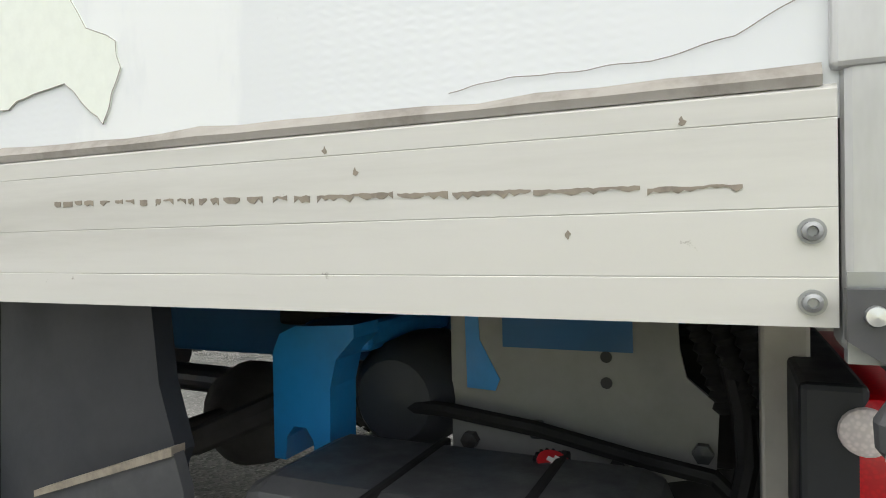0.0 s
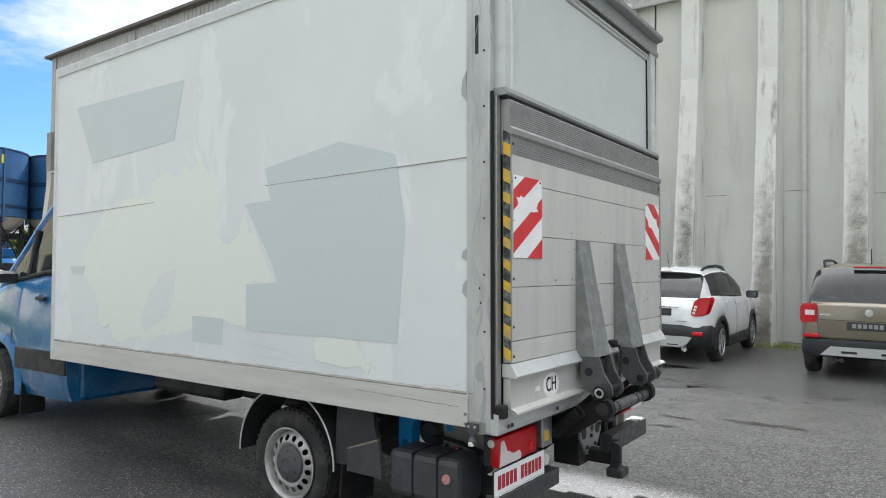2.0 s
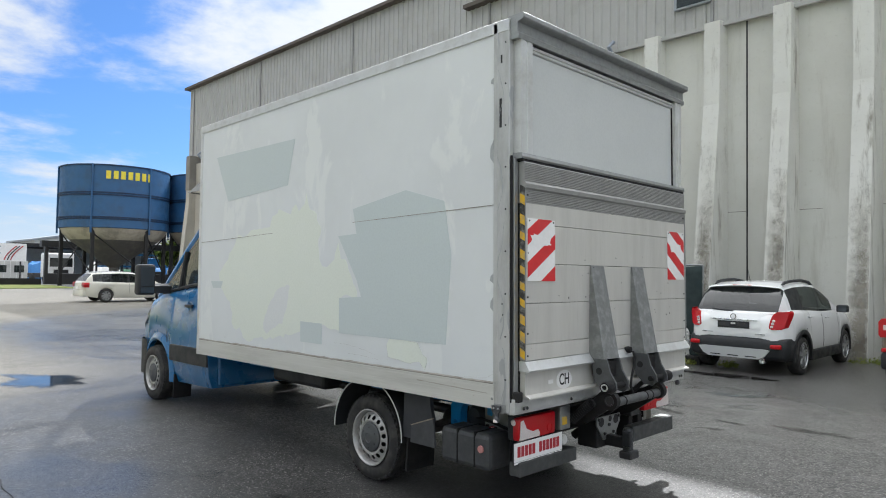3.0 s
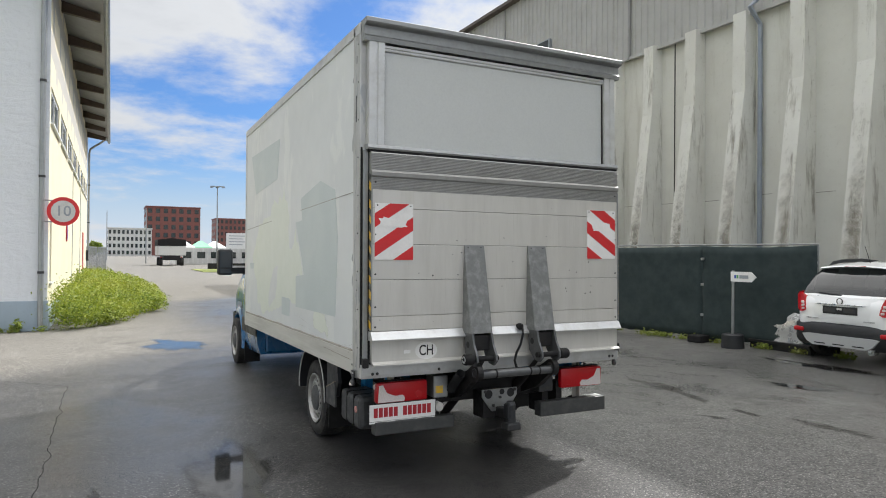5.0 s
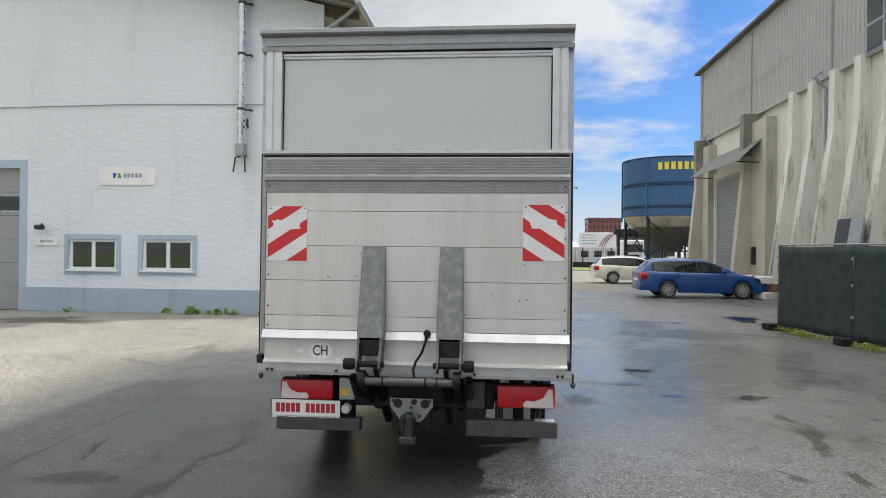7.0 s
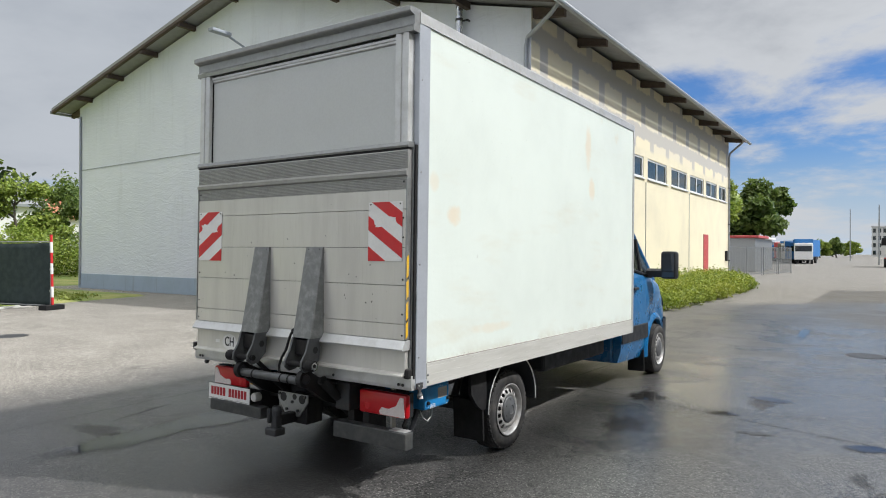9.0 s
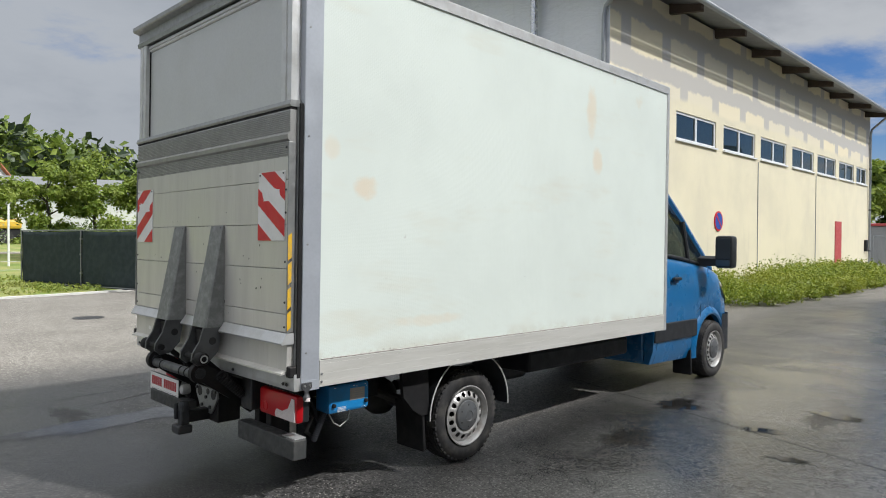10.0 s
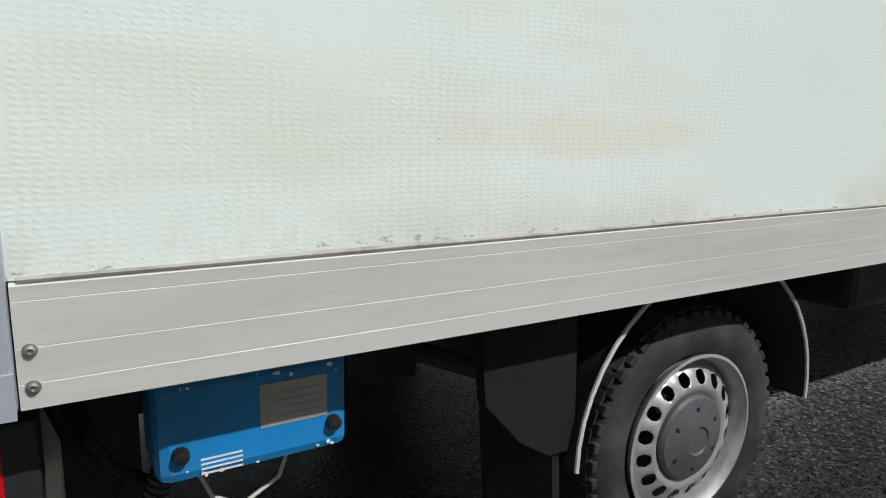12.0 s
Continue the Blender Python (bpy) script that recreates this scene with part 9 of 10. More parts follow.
# leaning boards
for xc, hw_, mat in ((-17.15, 0.42, "dark_steel"), (-16.4, 0.36, "sign_grey"), (-13.5, 0.36, "sign_grey")):
    bm = bmesh.new()
    box(bm, -hw_, hw_, -0.03, 0.03, 0, 2.85, 0.005, pose(xc, CY - 1.42, 0, -9, 0, 0))
    solid("leaning_board", bm, M[mat], "tall grey board leaning against the buttresses", "board", group="leaning boards")
# stacked rubble beside the shutter
for k in range(9):
    rng = random.Random(50 + k)
    bm = bmesh.new()
    box(bm, -0.3, 0.3, -0.25, 0.25, 0, 0.28, 0.05, pose(-22.2 + 0.6 * (k % 3), 10.4 + 0.45 * ((k // 3) % 2), 0.29 * (k // 3), 0, 0, rng.uniform(-25, 25)))
    solid("stone_block", bm, M["wood_brown" if k % 2 else "concrete"], "rough brown block stacked against the wall", "block", group="stacked blocks")

# ---- screened site fences ----
def fence_run(points, name_label, height=1.9, sag=0.03):
    pts = [Vector((*p, 0)) for p in points]
    for i, (a, b) in enumerate(zip(pts, pts[1:])):
        root = thing("site_fence", name_label, "fence", Matrix.Translation(a), "fence panels")
        d = b - a
        nrm = Vector((-d.y, d.x, 0)).normalized()
        bm = bmesh.new()
        rows = []
        nu, nv = 28, 12
        for u in range(nu + 1):
            row = []
            for v in range(nv + 1):
                z = 0.08 + (height - 0.1) * v / nv
                wob = 0.035 * noise.noise(Vector((u * 0.35 + i * 9, v * 0.35, 2))) + 0.02 * noise.noise(Vector((u * 0.9, v * 0.5 + i, 7)))
                z += (0.03 * noise.noise(Vector((u * 0.5, i, 3))) if v == 0 else 0) - (sag * math.sin(math.pi * u / nu) * v / nv)
                row.append(d * (u / nu) + nrm * wob + Vector((0, 0, z)))
            rows.append(row)
        sheet(bm, rows)
        cloth = part("screen_cloth", bm, M["fence_cloth"], root, "dark green screening cloth", True)
        sol = cloth.modifiers.new("thick", "SOLIDIFY")
        sol.thickness = 0.006
        bm = bmesh.new()
        o = nrm * 0.035
        tube(bm, [o + Vector((0, 0, 0.05)), o + Vector((0, 0, height))], 0.02, 8)
        tube(bm, [o + d + Vector((0, 0, 0.05)), o + d + Vector((0, 0, height))], 0.02, 8)
        tube(bm, [o + Vector((0, 0, height)), o + d + Vector((0, 0, height))], 0.018, 8)
        tube(bm, [o + Vector((0, 0, 0.12)), o + d + Vector((0, 0, 0.12))], 0.018, 8)
        part("fence_frame", bm, M["fence_steel"], root)
        bm = bmesh.new()
        ang = math.degrees(math.atan2(d.y, d.x))
        box(bm, -0.15, 0.15, -0.3, 0.3, 0, 0.14, 0.02, pose(0, 0, 0, 0, 0, ang))
        part("fence_foot", bm, M["black_rubber"], root, "black rubber fence foot")
        for z in (0.5, 1.1, 1.6):
            bm = bmesh.new()
            box(bm, -0.03, 0.03, -0.03, 0.06, z, z + 0.05, 0.004, pose(0, 0, 0, 0, 0, ang))
            part("clamp", bm, M["galvanised"], root)


fence_run([(-10.85, 6.85), (-8.4, 7.23), (-5.15, 7.74), (-3.05, 8.15)], "site fence panel screened with dark green cloth")
fence_run([(-5.85, -15.75), (-5.0, -18.9), (-4.1, -22.2)], "green screened site fence panel on the grass edge")
bm = bmesh.new()
cyl(bm, (0, 0, 0), (0.05, 0, 2.1), 0.035, seg=12)
pole = solid("marker_pole", bm, M["red_sheet"], "red and white striped marker pole at the fence", "pole", pose(-5.85, -15.7, 0))
for z in (0.35, 1.0, 1.6):
    bm = bmesh.new()
    cyl(bm, (0.024 * z, 0, z), (0.024 * (z + 0.3), 0, z + 0.3), 0.0365, seg=12)
    part("white_band", bm, M["white_sheet"], pole)
# arrow sign on a post
bm = bmesh.new()
cyl(bm, (0, 0, 0), (0, 0, 1.42), 0.025, seg=12)
post = solid("arrow_sign", bm, M["galvanised"], "white arrow sign on a steel post in a black foot", "sign", pose(-4.25, 7.52, 0))
bm = bmesh.new()
prism(bm, [(-0.02, 1.22), (0.42, 1.22), (0.52, 1.31), (0.42, 1.40), (-0.02, 1.40)], "y", -0.04, -0.025)
arrow = part("arrow_board", bm, M["white_sheet"], post)
for a, b, mat in ((0.06, 0.1, "sign_blue"), (0.11, 0.15, "sign_green"), (0.17, 0.36, "sign_grey")):
    bm = bmesh.new()
    box(bm, a, b, -0.043, -0.04, 1.28, 1.34)
    part("letter_bar", bm, M[mat], arrow)
bm = bmesh.new()
lathe(bm, [(0.0001, 0.26), (0.17, 0.26), (0.19, 0.24), (0.2, 0.0)], (0, 0, 0), "Z", 24)
part("sign_foot", bm, M["black_plastic"], post, "", True)
# wrapped pallet behind the white car
bm = bmesh.new()
rows = []
for u in range(17):
    a = 2 * math.pi * u / 16
    row = []
    for v in range(9):
        z = 0.16 + 0.72 * v / 8
        r = (0.52 - 0.12 * (v / 8) ** 2) * 0.82 * (1 + 0.16 * noise.noise(Vector((math.cos(a) * 2, math.sin(a) * 2, v * 0.8))) + 0.12 * noise.noise(Vector((math.cos(a) * 5, math.sin(a) * 5, v * 1.9))))
        row.append((r * math.copysign(abs(math.cos(a)) ** 0.6, math.cos(a)), 0.8 * r * math.copysign(abs(math.sin(a)) ** 0.6, math.sin(a)), z))
    rows.append(row)
vs = sheet(bm, rows)
bm.faces.new([r[-1] for r in vs[:-1]])
sack = solid("wrapped_load", bm, M["silver_wrap"], "crumpled silver plastic wrapped load on a pallet", "load", pose(-3.62, 8.35, 0), smooth=True, angle=25)
bm = bmesh.new()
for y in (-0.35, 0, 0.35):
    box(bm, -0.6, 0.6, y - 0.05, y + 0.05, 0, 0.12)
box(bm, -0.6, 0.6, -0.45, 0.45, 0.12, 0.16)
part("pallet", bm, M["black_steel"], sack)

# ---- silos ----
def silo(x, y, r, letters):
    root = thing("blue_silo", "weathered blue steel silo with pale cone on legs", "silo", Matrix.Translation((x, y, 0)), "silos")
    bm = bmesh.new()
    lathe(bm, [(r * 0.98, 10.72), (r, 10.72), (r, 5.2), (r * 0.98, 5.15)], (0, 0, 0), "Z", 48)
    part("drum", bm, M["silo_blue"], root, "", True)
    for z in (10.66, 8.25, 8.05, 6.1, 5.95):
        bm = bmesh.new()
        lathe(bm, [(r, z - 0.06), (r + 0.07, z - 0.05), (r + 0.07, z + 0.05), (r, z + 0.06)], (0, 0, 0), "Z", 48)
        part("hoop", bm, M["hoop_dark"], root, "dark sooty hoop")
    bm = bmesh.new()
    lathe(bm, [(r * 0.97, 5.2), (r * 0.93, 4.7), (r * 0.8, 4.15)], (0, 0, 0), "Z", 40)
    part("cone_collar", bm, M["silo_cone"], root, "pale collar of the cone", True)
    bm = bmesh.new()
    lathe(bm, [(r * 0.8, 4.15), (0.4, 1.7), (0.4, 1.3), (0.0001, 1.3)], (0, 0, 0), "Z", 40)
    part("cone", bm, M["cone_dark"], root, "dark dusty steel cone", True)
    bm = bmesh.new()
    lathe(bm, [(r * 0.97, 10.6), (0.0001, 10.9)], (0, 0, 0), "Z", 40)
    part("lid", bm, M["silo_blue"], root)
    for k in range(6):
        a = 2 * math.pi * (k + 0.3) / 6
        lx, ly = r * 0.93 * math.cos(a), r * 0.93 * math.sin(a)
        bm = bmesh.new()
        box(bm, lx - 0.14, lx + 0.14, ly - 0.14, ly + 0.14, 0, 5.25)
        part("leg", bm, M["black_steel"], root)
        a2 = 2 * math.pi * (k + 1.3) / 6
        bm = bmesh.new()
        tube(bm, [(lx, ly, 4.7), (r * 0.93 * math.cos(a2), r * 0.93 * math.sin(a2), 1.2)], 0.06, 6)
        part("brace", bm, M["black_steel"], root)
        bm = bmesh.new()
        ls, lt = (r + 0.05) * math.cos(a), (r + 0.05) * math.sin(a)
        box(bm, ls - 0.07, ls + 0.07, lt - 0.07, lt + 0.07, 4.7, 10.72)
        part("drum_rib", bm, M["silo_blue"], root)
    if letters:
        for k in range(7):
            a = radians(-26 + 7.2 * k)
            bm = bmesh.new()
            box(bm, -0.01, 0.03, -0.19, 0.19, 9.45, 10.15, 0, pose((r + 0.01) * math.cos(a), (r + 0.01) * math.sin(a), 0, 0, 0, math.degrees(a)))
            part("letter_bar", bm, M["yellow_letter"], root)


silo(-63.3, 17.45, 4.65, True)
silo(-61.6, 26.7, 4.65, False)

# ---- distance, west ----
def office(x, y, w_, d_, z_, cols, floors, mat, name="office_block", label="red brick office block with rows of dark windows"):
    root = thing(name, label, "building", pose(x, y, 0))
    bm = bmesh.new()
    box(bm, -d_, 0, 0, w_, 0, z_)
    part("wall", bm, M[mat], root)
    bm = bmesh.new()
    box(bm, -d_ - 0.3, 0.3, -0.3, w_ + 0.3, z_, z_ + 0.5)
    part("roof", bm, M[mat], root)
    fh = z_ / floors
    bm = bmesh.new()
    box(bm, -0.1, 0.1, 0, w_ / cols * 0.55, 0, fh * 0.55)
    me = mesh_of("window", bm, M["window_glass"])
    for f_ in range(floors):
        for c in range(cols):
            share("window", me, root, pose(0, (c + 0.22) * w_ / cols, (f_ + 0.25) * fh))
    bm = bmesh.new()
    box(bm, -0.1, 0.1, 0, 0.55 * d_ / 4, 0, fh * 0.55)
    me2 = mesh_of("window", bm, M["window_glass"])
    for f_ in range(floors):
        for c in range(4):
            for yy in (0.0, w_):
                share("window", me2, root, pose(-d_ + (c + 0.2) * d_ / 4, yy, (f_ + 0.25) * fh, 0, 0, -90))


office(-400, 14.6, 28.5, 26, 27.2, 7, 6, "brick_red")
office(-560, 73.0, 27.0, 24, 29.5, 8, 6, "brick_red")
office(-320, -4.0, 17.6, 14, 12, 10, 4, "pale_wall", label="pale office block with ribbon windows")
office(-330, 130.0, 18.0, 14, 28, 8, 8, "pale_wall", label="pale tower block far off")
cab_x = -96
for y0, w_ in ((5.6, 6.0), (11.7, 6.2)):
    root = thing("site_cabin", "white site cabin with dark windows", "cabin", pose(cab_x, y0, 0), "site cabins")
    bm = bmesh.new()
    box(bm, -2.5, 0, 0, w_, 0.0, 2.35, 0.04)
    part("shell", bm, M["pale_wall"], root)
    for k in range(3):
        bm = bmesh.new()
        box(bm, -0.02, 0.05, 0.8 + k * w_ / 3.2, 1.9 + k * w_ / 3.2, 0.9, 1.8, 0.01)
        part("window", bm, M["window_glass"], root)
    for k in range(9):
        bm = bmesh.new()
        box(bm, 0, 0.04, 0.1 + k * w_ / 9, 0.16 + k * w_ / 9, 0.15, 2.3)
        part("rib", bm, M["white_sheet"], root)
bm = bmesh.new()
box(bm, -0.1, 0, 0, 5.4, 2.3, 4.55, 0.02)
bill = solid("billboard", bm, M["white_sheet"], "white billboard with red and black swooshes", "billboard", pose(-95.2, 12.1, 0))
for k, mat in enumerate(("letter_red", "letter_black", "letter_red")):
    bm = bmesh.new()
    tube(bm, [(0.03, 3.0 + 0.35 * k + 1.3 * q ** 1.6, 2.45 + 1.8 * q) for q in [i / 8 for i in range(9)]], 0.06, 6)
    part("swoosh", bm, M[mat], bill)
for k in range(4):
    bm = bmesh.new()
    box(bm, 0, 0.02, 0.4, 2.6 - 0.3 * (k % 2), 4.1 - 0.42 * k, 4.2 - 0.42 * k)
    part("print_bar", bm, M["sign_grey"], bill)
for y in (0.6, 4.8):
    bm = bmesh.new()
    box(bm, -0.25, -0.1, y - 0.08, y + 0.08, 0, 4.4)
    part("billboard_leg", bm, M["dark_steel"], bill)
bm = bmesh.new()
cyl(bm, (0, 0, 0), (0, 0, 11.2), 0.12, 0.07, 10)
mast = solid("light_mast", bm, M["galvanised"], "tall grey light mast with twin heads", "mast", pose(-95, 10.8, 0))
bm = bmesh.new()
box(bm, -0.2, 0.2, -0.9, 0.9, 11.1, 11.22)
for y in (-0.8, 0.0, 0.8):
    box(bm, -0.15, 0.35, y - 0.2, y + 0.2, 10.95, 11.15)
part("mast_head", bm, M["sign_grey"], mast)
for x, y, zt in ((-150, -3.5, 10.0), (-105, 2.0, 8.0)):
    bm = bmesh.new()
    cyl(bm, (x, y, 0), (x, y, zt), 0.1, 0.07, 8)
    cyl(bm, (x, y, zt), (x + 1.2, y, zt + 0.2), 0.05, 0.04, 8)
    solid("street_lamp", bm, M["galvanised"], "slender grey street lamp beside the road", "lamp", group="street lamps")
tip = thing("tipper_lorry", "parked lorry with dark tarpaulin over a white body", "lorry", pose(-86, 4.1, 0))
bm = bmesh.new()
box(bm, -6.5, 0, -1.55, 1.75, 1.3, 2.5, 0.05)
part("load_body", bm, M["pale_wall"], tip)
bm = bmesh.new()
prism(bm, [(-1.6, 2.5), (1.8, 2.5), (1.75, 3.3), (0.1, 3.5), (-1.55, 3.3)], "x", -6.4, 0.03)
part("tarpaulin", bm, M["black_rubber"], tip, "dark tarpaulin cover")
bm = bmesh.new()
box(bm, -6.4, -0.1, -0.9, 1.1, 0.7, 1.3, 0.03)
part("chassis", bm, M["black_steel"], tip)
for wx in (-1.1, -5.6):
    for wy in (-1.35, 1.15):
        bm = bmesh.new()
        cyl(bm, (wx, wy, 0.52), (wx, wy + 0.4, 0.52), 0.52, seg=18)
        part("wheel", bm, M["tyre_skin"], tip)
for wy in (-1.2, 1.2):
    bm = bmesh.new()
    box(bm, 0, 0.05, wy - 0.09, wy + 0.09, 1.02, 1.12, 0.01)
    part("tail_lamp", bm, M["red_lens"], tip)
bm = bmesh.new()
box(bm, -66.1, -66, 6, 12.2, 0.0, 0.62)
solid("low_barrier", bm, M["black_steel"], "low black barrier before the cabins", "barrier")
for k in range(7):
    rng = random.Random(k)
    root = thing("far_lorry", "parked lorry with coloured cab far down the road", "lorry", pose(-104 - 5 * k, -7.0 - 1.2 * k, 0, 0, 0, rng.uniform(-8, 8)), "far lorries")
    bm = bmesh.new()
    box(bm, -2.1, 0, -1.2, 1.2, 0.6, 3.0 + 0.2 * (k % 3), 0.12)
    part("cab", bm, M[("white_sheet", "blue_tarp", "blue_tarp", "weathered_plastic", "brown_paint", "red_paint", "blue_tarp")[k]], root)
    bm = bmesh.new()
    box(bm, -0.02, 0.02, -1.05, 1.05, 1.8, 2.6, 0.02)
    part("windscreen", bm, M["dark_glass"], root)
    bm = bmesh.new()
    box(bm, -9, -2.3, -1.25, 1.25, 1.0, 3.6, 0.05)
    part("load_body", bm, M[("blue_tarp", "blue_tarp", "white_sheet", "weathered_plastic", "blue_tarp", "white_sheet", "sign_grey")[k]], root)
    for wx in (-1.2, -6.5):
        for wy in (-1.2, 0.9):
            bm = bmesh.new()
            cyl(bm, (wx, wy, 0.5), (wx, wy + 0.3, 0.5), 0.5, seg=16)
            part("wheel", bm, M["tyre_skin"], root)
    bm = bmesh.new()
    box(bm, -8.8, -0.3, -1.0, 1.0, 0.5, 1.0)
    part("chassis", bm, M["black_steel"], root)
# gate and sheds past the cream flank
for k in range(4):
    root = thing("steel_gate", "grey steel mesh gate leaf", "gate", pose(-44 - 3.1 * k, -5.4 + 0.6 * k, 0, 0, 0, 170), "gate leaves")
    bm = bmesh.new()
    for a, b, c, d in ((0, 3, 0.1, 0.16), (0, 3, 2.0, 2.06), (0, 0.06, 0.0, 2.06), (2.94, 3.0, 0.0, 2.06)):
        box(bm, a, b, -0.03, 0.03, c, d)
    part("gate_frame", bm, M["galvanised"], root)
    bm = bmesh.new()
    for q in range(20):
        box(bm, 0.15 * q, 0.15 * q + 0.02, -0.01, 0.01, 0.1, 2.0)
    part("gate_mesh", bm, M["galvanised"], root)
for k, (x, y) in enumerate(((-58, -9.0), (-66, -9.5))):
    bm = bmesh.new()
    box(bm, -5, 0, -3, 0, 0, 2.9, 0.05)
    shed = solid("metal_shed", bm, M["galvanised"], "grey metal shed beside the gate", "shed", pose(x, y + 3.0, 0), group="metal sheds")
    bm = bmesh.new()
    box(bm, -5.3, 0.3, -3.3, 0.3, 2.9, 3.1, 0.03)
    part("shed_roof", bm, M["red_paint" if k == 0 else "white_sheet"], shed)
# white lorry cab under the silos
root = thing("lorry_cab", "white lorry cab parked under the blue silo", "lorry", pose(-74, 15.9, 0, 0, 0, 4))
bm = bmesh.new()
box(bm, -2.2, 0, -1.25, 1.25, 0.55, 3.1, 0.15)
part("cab", bm, M["white_sheet"], root)
bm = bmesh.new()
box(bm, -0.02, 0.02, -1.08, 1.08, 1.7, 2.6, 0.02)
part("windscreen", bm, M["dark_glass"], root)
bm = bmesh.new()
box(bm, -0.02, 0.03, -0.7, 0.7, 0.75, 1.4, 0.02)
part("grille", bm, M["black_plastic"], root)
bm = bmesh.new()
box(bm, -6.5, -2.3, -1.1, 1.1, 0.5, 1.0)
part("chassis", bm, M["black_steel"], root)
for wx in (-1.2, -5.2):
    for wy in (-1.2, 0.9):
        bm = bmesh.new()
        cyl(bm, (wx, wy, 0.5), (wx, wy + 0.3, 0.5), 0.5, seg=16)
        part("wheel", bm, M["tyre_skin"], root)
# storage yard behind the silos
def rack(x, y, bays, levels, stock):
    root = thing("storage_rack", "dark steel storage rack with stacked stock", "rack", pose(x, y, 0), "storage racks")
    for k in range(bays + 1):
        for xx in (0, -1.4):
            bm = bmesh.new()
            box(bm, xx - 0.09, xx + 0.09, 2.7 * k - 0.09, 2.7 * k + 0.09, 0, 1.35 * levels + 0.7)
            part("upright", bm, M["black_steel"], root)
    for q in range(levels + 1):
        bm = bmesh.new()
        box(bm, -0.08, 0.08, 0, 2.7 * bays, 0.5 + 1.35 * q - 0.09, 0.5 + 1.35 * q + 0.09)
        part("beam", bm, M["shaded_blue"], root)
        for k in range(bays):
            if (k * 3 + q * 5 + stock) % 4 and q < levels:
                bm = bmesh.new()
                box(bm, -1.3, -0.05, 2.7 * k + 0.25, 2.7 * k + 2.4 - 0.3 * ((k + q) % 3), 0.6 + 1.35 * q, 1.3 + 1.35 * q + 0.2 * ((k + q) % 2), 0.06)
                part("stock", bm, M[("weathered_plastic", "tent_green", "dark_steel", "pale_wall", "blue_tarp")[(k + 2 * q + stock) % 5]], root)


rack(-77, 20.2, 4, 2, 0)
rack(-79, 31.8, 3, 2, 1)
bm = bmesh.new()
box(bm, -70.3, -70, 13.5, 38, 0, 1.05, 0.03)
solid("yard_wall", bm, M["dark_steel"], "low dark wall round the storage yard", "wall", kind="structure")
canopy = thing("open_shed", "open shed with a flat dark roof over stored goods", "shed", pose(-108, 18.5, 0))
bm = bmesh.new()
box(bm, -9, 0, 0, 32, 4.5, 5.1, 0.05)
part("roof", bm, M["black_steel"], canopy)
bm = bmesh.new()
box(bm, -9, -8.7, 0, 32, 0, 4.5)
part("wall", bm, M["sign_grey"], canopy)
for k in range(9):
    bm = bmesh.new()
    box(bm, -0.5, -0.2, 0.2 + 3.9 * k, 0.5 + 3.9 * k, 0, 4.5)
    part("post", bm, M["dark_steel"], canopy)
for x, y, w_, mat in ((-104, 19.2, 4.5, "blue_tarp"), (-105, 27.0, 5.5, "weathered_plastic"), (-104, 35.5, 5.0, "blue_tarp")):
    bm = bmesh.new()
    sheet(bm, [[(-2.0 + 4.0 * i / 8, w_ * j / 12, max(0.0, 2.9 * (1 - abs(i / 4 - 1) ** 3) * (1 - abs(j / 6 - 1) ** 4) * (0.85 + 0.3 * noise.noise(Vector((i * 0.6, j * 0.5, x + y)))))) for j in range(13)] for i in range(9)])
    solid("covered_stack", bm, M[mat], "stack of goods under a creased tarpaulin", "stack", pose(x, y, 0), "covered stacks", smooth=True)
barn = thing("storage_hall", "pale storage hall with a low gable roof", "building", pose(-128, 26, 0))
bm = bmesh.new()
prism(bm, [(0, 0), (26, 0), (26, 6.2), (13, 8.6), (0, 6.2)], "x", -18, 0)
part("wall", bm, M["pale_wall"], barn)
for q in (0, 1):
    bm = bmesh.new()
    prism(bm, [(-0.5, 6.15), (13, 8.65), (13, 8.95), (-0.5, 6.45)] if q == 0 else [(26.5, 6.15), (13, 8.65), (13, 8.95), (26.5, 6.45)], "x", -18.4, 0.4)
    part("roof", bm, M["sign_grey"], barn)
for k in range(5):
    bm = bmesh.new()
    box(bm, -0.1, 0.06, 2.2 + 4.8 * k, 4.6 + 4.8 * k, 2.6, 4.4, 0.02)
    part("window", bm, M["window_glass"], barn)
# green and white tents behind the cabins
for k, (y, mat) in enumerate(((7.0, "white_sheet"), (9.6, "tent_green"), (11.8, "white_sheet"))):
    bm = bmesh.new()
    rows_ = [[(-1.6, -1.6, 0), (1.6, -1.6, 0), (1.6, 1.6, 0), (-1.6, 1.6, 0), (-1.6, -1.6, 0)], [(-1.6, -1.6, 2.5), (1.6, -1.6, 2.5), (1.6, 1.6, 2.5), (-1.6, 1.6, 2.5), (-1.6, -1.6, 2.5)], [(-0.2, -0.2, 3.5)] * 1 + [(0.2, -0.2, 3.5), (0.2, 0.2, 3.5), (-0.2, 0.2, 3.5), (-0.2, -0.2, 3.5)]]
    sheet(bm, rows_)
    solid("party_tent", bm, M[mat], "small peaked tent behind the cabins", "tent", pose(-103 - k, y, 0), "tents")

# ---- south side: grass, trees, house, hill ----
def rise(y):
    """Height of the land, which climbs gently away to the south."""
    return float(np.interp(-y, (28, 36, 45, 60, 100, 140), (0.06, 0.3, 0.7, 1.3, 2.2, 3.0)))


